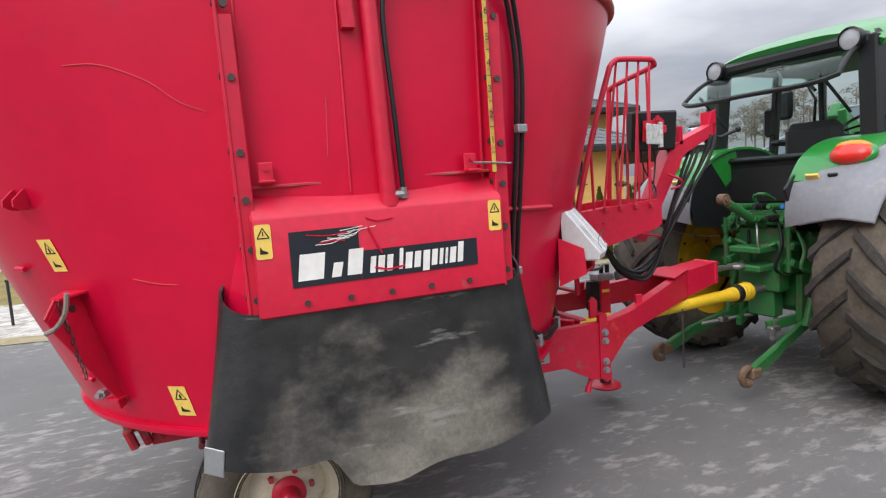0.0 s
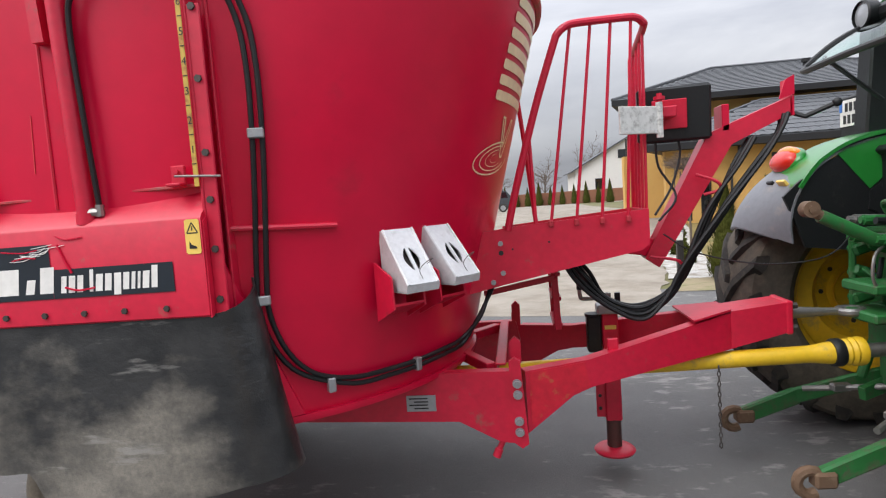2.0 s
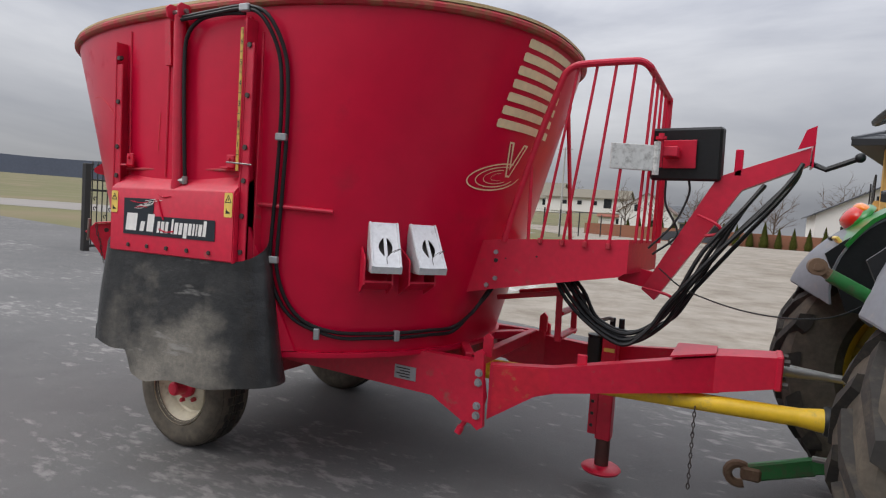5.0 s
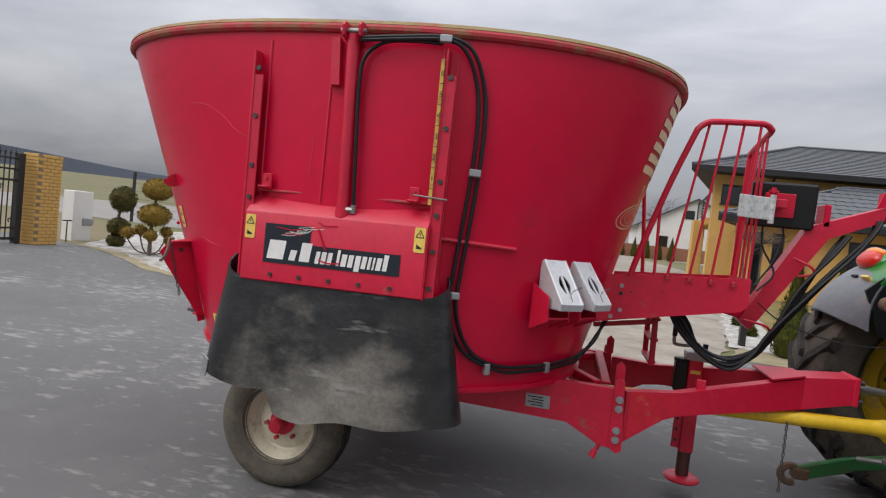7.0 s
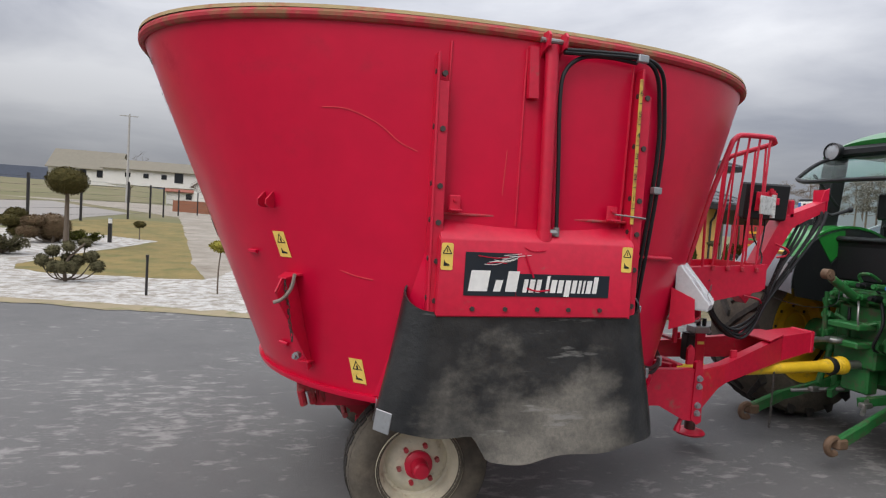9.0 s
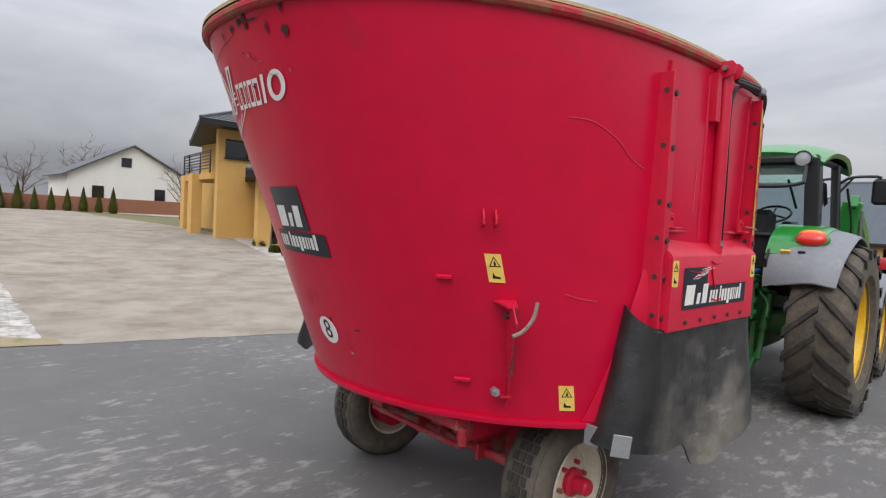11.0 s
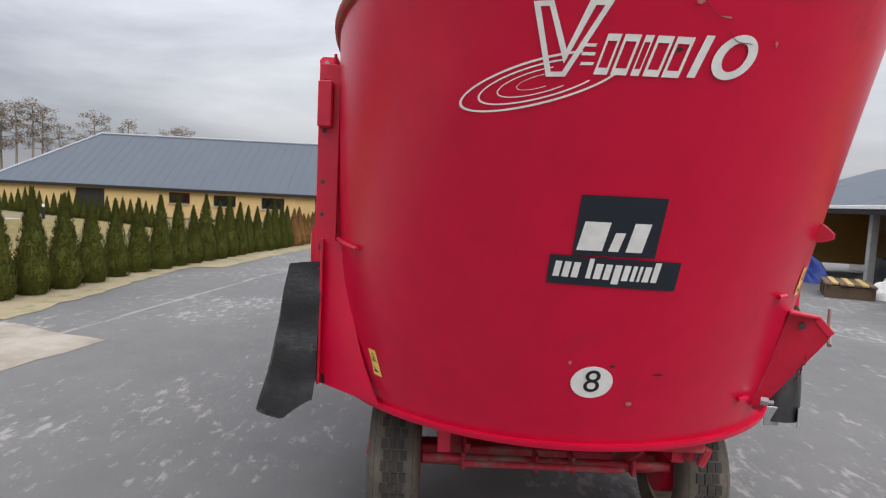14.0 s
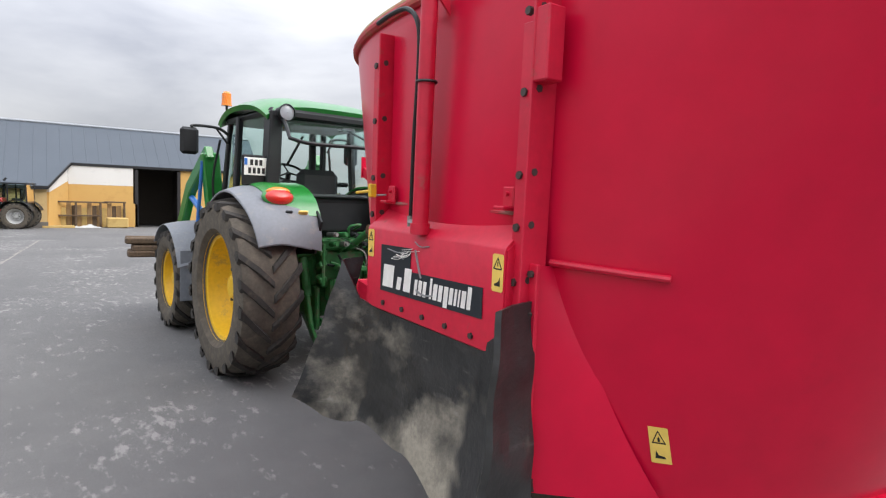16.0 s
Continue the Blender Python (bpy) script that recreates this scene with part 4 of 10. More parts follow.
def apron_left(u, v):
    """The left-hand apron, folded outwards at both ends: u runs from its rear edge ahead, v downwards."""
    k = max(i for i in range(len(CHUTE) - 1) if CHUTE[i][0] <= u + 1e-6)
    (u0, a0, b0), (u1, a1, b1) = CHUTE[k], CHUTE[k + 1]
    f = min(1.0, (u - u0) / (u1 - u0))
    f = 0.55 * f + 0.45 * f * f * (3 - 2 * f)
    a, b = Vector(a0).lerp(Vector(a1), f), Vector(b0).lerp(Vector(b1), f)
    p = a.lerp(b, v)
    sag = 0.035 * math.sin(math.pi * v) * math.exp(-((u - 0.5) / 0.22) ** 2)
    return p + Vector((0.006 * math.sin(17 * v + 9 * u), 0.010 * math.sin(9 * u + 6 * v) * v - sag, 0.012 * math.sin(31 * u) * v))


door_side(-1)
door_side(1)

# fill-level strip beside the right-hand door
s = Shape()
s.bar((0.452, -1.272, 1.66), (0.447, -1.272, 2.32), 0.017, 0.004, 0.001, (0, 1, 0))
strip = part("level_strip", s, surface("worn_level_strip", (0.55, 0.36, 0.06), 0.5, dirt=(0.34, 0.13, 0.05), amount=0.75, big=9, bump=0.1), wagon, "yellow fill level strip with black figures")


def figures(text, size, material, parent, place, label=""):
    """Flat figures in the built-in font, laid on a surface by place(u, v)."""
    cu = bpy.data.curves.new("figures", "FONT")
    cu.body, cu.size, cu.align_x, cu.align_y, cu.resolution_u = text, size, "CENTER", "CENTER", 4
    tmp = new("figures_source", cu)
    me = bpy.data.meshes.new_from_object(tmp.evaluated_get(bpy.context.evaluated_depsgraph_get()))
    bpy.data.objects.remove(tmp)
    for v in me.vertices:
        v.co = place(v.co.x, v.co.y)
    me.materials.clear()
    me.materials.append(material)
    ob = new("figure", me)
    ob.parent = parent
    return tagged(ob, label) if label else ob


for i, ch in enumerate("123456"):
    zc = 1.78 + 0.095 * i
    figures(ch, 0.036, INK, strip, lambda u, v, zc=zc: Vector((0.451 + u, -1.2752, zc + v)))
    s = Shape()
    s.box((0.451, -1.2750, zc - 0.045), (0.016, 0.0012, 0.003), 0.0003)
    part("tick", s, INK, strip, "", 0)

# hoses along the right-hand wall
for i, dx in enumerate((0.0, 0.032)):
    s = Shape()
    pts = [(0.05 + 0.01 * i, -1.29, 2.385 + 0.012 * i), (0.25, -1.272, 2.402 + 0.012 * i), (0.45, -1.256, 2.41 + 0.012 * i), (0.545 + dx * 0.8, -1.235, 2.36 + 0.012 * i)]
    for z, x in ((2.22, 0.60), (2.05, 0.618), (1.83, 0.612), (1.6, 0.595), (1.35, 0.572), (1.2, 0.565), (1.05, 0.605), (0.95, 0.68)):
        pts.append(side(x + dx, z, 0.02))
    for x, z in ((0.83, 0.90), (0.95, 0.895), (1.05, 0.895), (1.14, 0.90), (1.2, 0.905)):
        p = side(x, z, 0.025)
        p.z += 0.024 * i - 0.02
        pts.append(p)
    pts += [(1.27 + 0.02 * i, -0.34, 0.98 + 0.02 * i), (1.34, -0.26, 1.10 + 0.02 * i), (1.40, -0.22, 1.22), (1.46, -0.18, 1.29)]
    s.tube(curve_through(pts, 5), 0.0098, 8)
    part("hydraulic_hose", s, HOSE, wagon)
for x, z, w in ((0.448, 2.412, 0), (0.628, 1.83, 1), (0.585, 1.25, 1), (0.76, 0.895, 2), (1.04, 0.885, 2)):
    s = Shape()
    p = side(x, z, 0.03) if w else Vector((x, -1.262, z))
    d = (side(x + 0.02, z) - side(x - 0.02, z)).normalized()
    s.box(p, (0.055, 0.03, 0.034) if w != 2 else (0.03, 0.03, 0.055), 0.004, Matrix((d, Vector((-d.y, d.x, 0)), Vector((0, 0, 1)))).transposed())
    part("hose_clamp", s, ZINC, wagon)
for sg, ex in ((-1, 1), (1, -1)):
    s = Shape()
    pts = [side((0.49 + 0.07 * i) if sg < 0 else -(0.62 + 0.065 * i), 1.512 - 0.003 * i, 0.012, sg) for i in range(6)]
    s.tube(pts, 0.011, 8)
    part("rail_stub", s, RED_WORN, wagon)

# right-hand rear details: lashing eyes, stand bracket, stickers, small cleats
for dy in (0.0, 0.05):
    s = Shape()
    c = side(-1.15 - dy * 0.75, 1.665, 0.0)
    nrm = wall_normal(-1.15, 1.665)
    s.plate([c + Vector((0, 0, 0.038)), c + nrm * 0.014 + Vector((0, 0, 0.04)), c + nrm * 0.055 + Vector((0, 0, 0.004)), c + nrm * 0.055 + Vector((0, 0, -0.018)), c + nrm * 0.03 + Vector((0, 0, -0.03)), c + Vector((0, 0, -0.032))], (0.006, -0.006, 0))
    part("lashing_eye", s, RED_WORN, wagon)
s = Shape()
a, b2 = side(-1.04, 1.33), side(-0.94, 0.90)
nrm = (wall_normal(-1.0, 1.1) + Vector((0, -0.6, 0))).normalized()
tan = Vector((nrm.y, -nrm.x, 0)) * (-1)
down = lambda d: Vector((0, 0, -d))
s.plate([a - tan * 0.05, a + tan * 0.05, a + nrm * 0.11 + tan * 0.02 + down(0.012), a + nrm * 0.11 - tan * 0.02 + down(0.012)], (0, 0, 0.008))
br = part("stand_bracket", s, RED_WORN, wagon, "red folding stand bracket with a bent lever")
s = Shape()
s.plate([a + down(0.002), a + nrm * 0.10 + down(0.014), a + nrm * 0.155 + down(0.075), a + nrm * 0.135 + down(0.115), b2 + nrm * 0.055 + down(-0.02), b2 + nrm * 0.04 + down(0.03), b2 + down(0.02)], tan * 0.006)
part("web_plate", s, RED_WORN, br)
s = Shape()
s.bar(a + nrm * 0.10 + down(0.014), a + nrm * 0.155 + down(0.075), 0.03, 0.007, 0.002, tan)
part("stop_lip", s, RED_WORN, br)
o = a + nrm * 0.15 + down(0.095)
s = Shape()
s.tube(curve_through([o - tan * 0.012 + down(0.02), o + tan * 0.03 + down(0.0), o + tan * 0.07 + down(-0.05), o + tan * 0.085 + down(-0.115)], 4), 0.0085, 7)
part("lever", s, surface("scraped_lever", (0.30, 0.24, 0.21), 0.6, metal=0.4, dirt=(0.14, 0.05, 0.04), amount=0.5, big=20, bump=0.2), br, "scraped bent steel lever")
s = Shape()
q = b2 + nrm * 0.03 - tan * 0.055 + down(-0.035)
s.cyl(q, q + nrm * 0.03, 0.019, 6)
s.cyl(q + nrm * 0.03, q + nrm * 0.05, 0.010, 8)
part("nut", s, ZINC, br)
s = Shape()
s.cyl(a + nrm * 0.05 + down(0.05) - tan * 0.012, a + nrm * 0.05 + down(0.05) + tan * 0.016, 0.014, 10)
part("pivot", s, BOLT, br)
s = Shape()
s.plate([b2 - tan * 0.045 + down(-0.005), b2 + tan * 0.02 + down(-0.005), b2 + nrm * 0.06 + tan * 0.015 + down(-0.01), b2 + nrm * 0.06 - tan * 0.035 + down(-0.01)], (0, 0, 0.007))
part("foot_plate", s, RED_WORN, br)
s = Shape()
for i in range(13):
    c = a + nrm * (0.105 - 0.0045 * i + 0.003 * math.sin(i)) + tan * (0.014 + 0.0015 * i) + down(0.03 + 0.022 * i)
    e1 = tan if i % 2 else nrm
    s.tube([c + e1 * 0.006 * math.cos(w) + Vector((0, 0, 0.0135 * math.sin(w))) for w in [k * math.pi / 4 for k in range(9)]], 0.0024, 5, False)
part("chain", s, BOLT, br, "short rusty chain")
for x, z, ln in ((-1.24, 1.42, 0.02), (-1.075, 0.965, 0.02)):
    s = Shape()
    s.tube([side(x + ln * (i - 1), z, 0.012) for i in range(3)], 0.010, 6)
    part("cleat", s, RED, wagon)


def wall_sticker(place, w, h, label="yellow warning sticker"):
    ob = decal("warning_sticker", YELLOW, wagon, place, rect(-w / 2, -h / 2, w / 2, h / 2), off=0.003, label=label)
    decal("pictogram", INK, ob, place, [(-w * 0.36, 0.006), (w * 0.36, 0.006), (0, h * 0.42)], [(-w * 0.27, 0.010), (w * 0.27, 0.010), (0, h * 0.36)], off=0.0042)
    decal("pictogram", INK, ob, place, [(-w * 0.26, -h * 0.36), (w * 0.26, -h * 0.36), (w * 0.22, -h * 0.30), (-w * 0.08, -h * 0.27), (-w * 0.18, -h * 0.14)], off=0.0042)
    decal("pictogram", INK, ob, place, [(-w * 0.05, h * 0.1), (w * 0.08, h * 0.1), (w * 0.05, h * 0.26), (-w * 0.05, h * 0.2)], off=0.0042)


wall_sticker(lambda u, v, o: side(-1.103 + u * 0.85 - 0.36 * v, 1.468 + v, o), 0.06, 0.118)
wall_sticker(lambda u, v, o: side(-0.735 + u * 0.95 - 0.25 * v, 0.905 + v, o), 0.06, 0.118)
wall_sticker(lambda u, v, o: side(-0.885 - u * 0.75, 0.99 + v, o, 1), 0.058, 0.118)

# faint old scratches on the right-hand wall
for line in ([(-0.96, 2.08), (-0.85, 2.075), (-0.72, 2.02), (-0.63, 1.95), (-0.55, 1.915)], [(-0.84, 1.372), (-0.77, 1.352), (-0.70, 1.342)], [(-0.17, 1.75), (-0.165, 1.85), (-0.16, 1.95)]):
    s = Shape()
    s.tube(curve_through([side(x, z, 0.0022 if x < -0.3 else 0.008) for x, z in line], 5), 0.0016, 4)
    part("scratch", s, surface("scratched_primer", (0.62, 0.07, 0.07), 0.7, bump=0), tub_wall)

# markings on the rear wall, as plain shapes in their colours
back = lambda u, v, o: rear(-u, v, o)
decal("label_panel", NAVY, tub_wall, back, rect(-0.158, 1.565, 0.115, 1.762), off=0.004, label="dark label panel with white shapes")
decal("label_strip", NAVY, tub_wall, lambda u, v, o: back(u, v - 0.055 * (u + 0.228) * 0.4, o), rect(-0.228, 1.462, 0.212, 1.563), off=0.004)
for u0, u1, v1 in ((-0.148, -0.065, 1.678), (-0.045, -0.012, 1.645), (0.012, 0.066, 1.678)):
    decal("white_shape", WHITE, tub_wall, back, rect(u0, 1.582, u1, v1, 0.014), off=0.0055)
u = -0.212
for i, w in enumerate((0.021, 0.022, 0.022, 0, 0.016, 0.024, 0.022, 0.024, 0.021, 0.014, 0.010, 0.022, 0.021)):
    if w == 0:
        u += 0.018
        continue
    tall = 0.07 if i in (4, 12) else 0.054
    decal("white_shape", WHITE, tub_wall, lambda a, b, o: back(a, b - 0.055 * (a + 0.228) * 0.4, o), rect(u, 1.488 - (0.014 if i == 7 else 0), u + w, 1.488 + tall, 0.006), off=0.0055)
    u += w + 0.0085


def outlined(poly, place, d=0.74):
    decal("white_outline", WHITE, tub_wall, place, poly, shrink(poly, d), off=0.004)


def swirl(place, cu, cv, ru, rv, tilt=12):
    """Thin open rings like ripples."""
    for k, f in enumerate((1.0, 0.76, 0.52, 0.28)):
        outer = oval(0, 0, ru * f, rv * f, 40, 58 + 6 * k, 338 - 18 * k)
        inner = oval(0, 0, ru * f * 0.965, rv * f * 0.90, 40, 58 + 6 * k, 338 - 18 * k)
        c, sn = math.cos(radians(tilt)), math.sin(radians(tilt))
        band = [(cu + a * c - b * sn, cv + a * sn + b * c) for a, b in outer + inner[::-1]]
        for i in range(40):
            quad = [band[i], band[i + 1], band[-2 - i], band[-1 - i]]
            ripples.append((quad, place))


ripples = []
swirl(back, -0.33, 2.082, 0.235, 0.062, 14)
s = Shape()
for quad, place in ripples:
    s.add([place(a, b, 0.004) for a, b in quad], [(0, 1, 2, 3)])
part("ripple_ring", s, WHITE, tub_wall, "white ripple rings", 0)
chevron = [(-0.372, 2.285), (-0.318, 2.285), (-0.268, 2.165), (-0.222, 2.285), (-0.158, 2.285), (-0.262, 2.095), (-0.315, 2.095)]
chev_in = [(-0.352, 2.272), (-0.328, 2.272), (-0.270, 2.128), (-0.206, 2.272), (-0.182, 2.272), (-0.272, 2.108), (-0.303, 2.108)]
decal("white_outline", WHITE, tub_wall, back, chevron, chev_in, off=0.0045)
for v in (2.125, 2.15, 2.172):
    decal("white_shape", WHITE, tub_wall, back, rect(-0.226, v, -0.19, v + 0.008, 0.003), off=0.0045)
for u0, w in ((-0.185, 0.038), (-0.138, 0.045), (-0.082, 0.024), (-0.048, 0.046), (0.006, 0.05)):
    outlined(rect(u0, 2.102, u0 + w, 2.205, 0.024), back, 0.66)
decal("white_shape", WHITE, tub_wall, back, rect(0.078, 2.105, 0.102, 2.212, 0.032), off=0.0045)
ring = [(a + (b - 2.16) * 0.3, b) for a, b in oval(0.205, 2.163, 0.062, 0.058)]
decal("white_outline", WHITE, tub_wall, back, ring, [(a + (b - 2.16) * 0.3, b) for a, b in oval(0.205, 2.163, 0.034, 0.037)], off=0.0045)
# round sign with a figure
sign = decal("round_sign", WHITE, tub_wall, back, oval(-0.008, 1.079, 0.078, 0.068, 32), off=0.004, label="white round sign with the figure 8")
figures("8", 0.135, INK, sign, lambda u, v: back(u - 0.008, v + 1.079, 0.0056))
# dirt marks under the rear rim
grime = surface("dark_grime", (0.045, 0.022, 0.018), 0.9, dirt=(0.12, 0.02, 0.02), amount=0.5, big=30, bump=0.3)
scrape = surface("pale_scrape", (0.42, 0.16, 0.12), 0.8, dirt=(0.5, 0.30, 0.24), amount=0.6, big=40, bump=0.2)
worn = random.Random(88)
for kind, marks in ((grime, ((-0.389, 2.378, 0.030, 0.017), (-0.104, 2.391, 0.018, 0.032), (-0.004, 2.397, 0.030, 0.034), (0.074, 2.412, 0.030, 0.056), (0.121, 2.410, 0.038, 0.064), (0.178, 2.404, 0.095, 0.013), (0.261, 2.366, 0.018, 0.050),
                             (0.359, 2.340, 0.032, 0.054), (0.368, 2.420, 0.020, 0.040), (0.038, 2.302, 0.020, 0.010), (0.040, 2.172, 0.026, 0.014), (0.055, 1.150, 0.026, 0.014), (0.235, 1.117, 0.046, 0.011))),
                    (scrape, ((-0.342, 2.400, 0.024, 0.012), (-0.126, 2.367, 0.018, 0.020), (0.151, 2.258, 0.040, 0.006), (0.322, 2.206, 0.010, 0.016), (-0.10, 1.158, 0.013, 0.022), (0.15, 0.990, 0.035, 0.020), (0.07, 2.29, 0.03, 0.012)))):
    for u0, v0, w, h in marks:
        rim = [0.5 * worn.uniform(0.55, 1.1) for _ in range(13)]
        decal("grime" if kind is grime else "scrape", kind, tub_wall, back, [(u0 + w * r * math.cos(2 * math.pi * k / 13) + 0.1 * h * math.sin(4 * k), v0 + h * r * math.sin(2 * math.pi * k / 13)) for k, r in enumerate(rim)], off=0.0062)
for line in ([(-0.32, 2.33), (-0.17, 2.352), (-0.002, 2.378)], [(0.075, 2.302), (0.115, 2.265), (0.175, 2.25)], [(-0.42, 2.40), (-0.30, 2.415), (-0.22, 2.41)], [(0.17, 2.225), (0.20, 2.203), (0.246, 2.200)]):
    s = Shape()
    s.tube(curve_through([back(a0, b0, 0.006) for a0, b0 in line], 5), 0.0009, 4)
    part("scratch", s, grime, tub_wall)

# markings at the front right
fr = lambda u, v, o: rear(-0.62 + u, v, o, 1)
for i in range(7):
    v0, u0 = 1.978 + 0.0655 * i, 0.098 + 0.007 * i
    decal("cream_stripe", CREAM, tub_wall, fr, [(u0, v0 + 0.006), (u0 + 0.008, v0), (0.60, v0 - 0.004), (0.60, v0 + 0.036), (u0 + 0.008, v0 + 0.042), (u0, v0 + 0.036)], off=0.004)
ripples = []
swirl(lambda u, v, o: rear(-0.62 + u, v, o, 1), 0.225, 1.735, 0.20, 0.07, 10)
s = Shape()
for quad, place in ripples:
    s.add([place(a, b, 0.004) for a, b in quad], [(0, 1, 2, 3)])
part("ripple_ring", s, CREAM, tub_wall, "cream ripple rings", 0)
decal("white_outline", CREAM, tub_wall, fr, [(0.225, 1.92), (0.265, 1.92), (0.295, 1.80), (0.355, 1.92), (0.40, 1.92), (0.31, 1.74), (0.275, 1.74)],
      [(0.238, 1.91), (0.252, 1.91), (0.293, 1.775), (0.365, 1.91), (0.382, 1.91), (0.305, 1.75), (0.285, 1.75)], off=0.0045)

# two galvanised wheel chocks in holders
for x0, y0 in ((0.995, -0.79), (1.125, -0.616)):
    nrm = wall_normal(x0, 1.35)
    tan = Vector((-nrm.y, nrm.x, 0))
    if tan.x < 0:
        tan = -tan
    base = side(x0, 1.34)
    s = Shape()
    s.plate([base + tan * -0.075 + Vector((0, 0, -0.21)), base + tan * 0.055 + Vector((0, 0, -0.21)), base + tan * 0.055 + nrm * 0.13 + Vector((0, 0, -0.16)), base + tan * -0.075 + nrm * 0.13 + Vector((0, 0, -0.16))], (0, 0, 0.01))
    for k in (-0.08, 0.055):
        s.plate([base + tan * k + Vector((0, 0, -0.23)), base + tan * k + nrm * 0.13 + Vector((0, 0, -0.17)), base + tan * k + nrm * 0.12 + Vector((0, 0, -0.05)), base + tan * k + Vector((0, 0, 0.0))], tan * 0.008)
    part("chock_holder", s, RED_WORN, wagon)
    chock = Shape()
    f = lambda a, n_, z: base + tan * (a * 0.98 + 0.02) + nrm * n_ * 0.86 + Vector((0, 0, z * 0.80 + 0.01))
    prof_c = [(0.012, 0.135), (0.030, 0.135), (0.215, -0.115), (0.205, -0.150), (0.020, -0.150)]
    for k in (-0.075, 0.060):
        chock.plate([f(k, n_, z) for n_, z in prof_c], tan * 0.012)
    # face with two curved slots and a raised bead along each edge
    face = lambda a, w: f(a, 0.030 + 0.185 * w, 0.135 - 0.25 * w)
    up = (nrm * 0.8 + Vector((0, 0, 0.6))) * 0.006
    for w0, w1 in ((0.0, 0.36), (0.76, 1.0)):
        chock.plate([face(-0.075, w0), face(0.072, w0), face(0.072, w1), face(-0.075, w1)], up)
    for k in range(6):
        wa, wb = 0.36 + 0.40 * k / 6, 0.36 + 0.40 * (k + 1) / 6
        ba, bb = 0.022 * math.sin(math.pi * k / 6), 0.022 * math.sin(math.pi * (k + 1) / 6)
        chock.plate([face(-0.075, wa), face(-0.014 - ba, wa), face(-0.014 - bb, wb), face(-0.075, wb)], up)
        chock.plate([face(-0.009, wa), face(0.006, wa), face(0.006, wb), face(-0.009, wb)], up)
        chock.plate([face(0.011 + ba, wa), face(0.072, wa), face(0.072, wb), face(0.011 + bb, wb)], up)
    for a0 in (-0.068, 0.064):
        chock.tube([face(a0, 0.0) + up, face(a0, 0.5) + up, face(a0, 1.0) + up], 0.006, 6)
    wire = Shape()
    wire.tube(curve_through([face(0.0, 0.94) + up * 2, face(0.0, 0.8) + up * 3, face(0.03, 0.72) + up * 6, face(0.06, 0.70) + up * 8, face(0.03, 0.75) + up * 6], 4), 0.0016, 5)
    part("wire_tie", wire, BOLT, wagon, "twisted dark wire tie")
    chock.plate([f(-0.075, 0.215, -0.115), f(0.072, 0.215, -0.115), f(0.072, 0.205, -0.150), f(-0.075, 0.205, -0.150)], nrm * 0.006)
    chock.plate([f(-0.075, 0.02, -0.150), f(0.072, 0.02, -0.150), f(0.072, 0.205, -0.150), f(-0.075, 0.205, -0.150)], (0, 0, 0.006))
    inner = Shape()
    inner.plate([f(-0.06, 0.02, 0.09), f(0.06, 0.02, 0.09), f(0.06, 0.13, -0.08), f(-0.06, 0.13, -0.08)], (0, 0, 0.004))
    part("chock_rib", inner, BOLT, wagon)
    pieces("wheel_chock", chock, surface("bright_galvanised_steel", (0.60, 0.61, 0.62), 0.45, metal=0.35, dirt=(0.42, 0.42, 0.41), amount=0.4, big=8, fine=60, bump=0.1), wagon, "galvanised wheel chock with two curved slots")

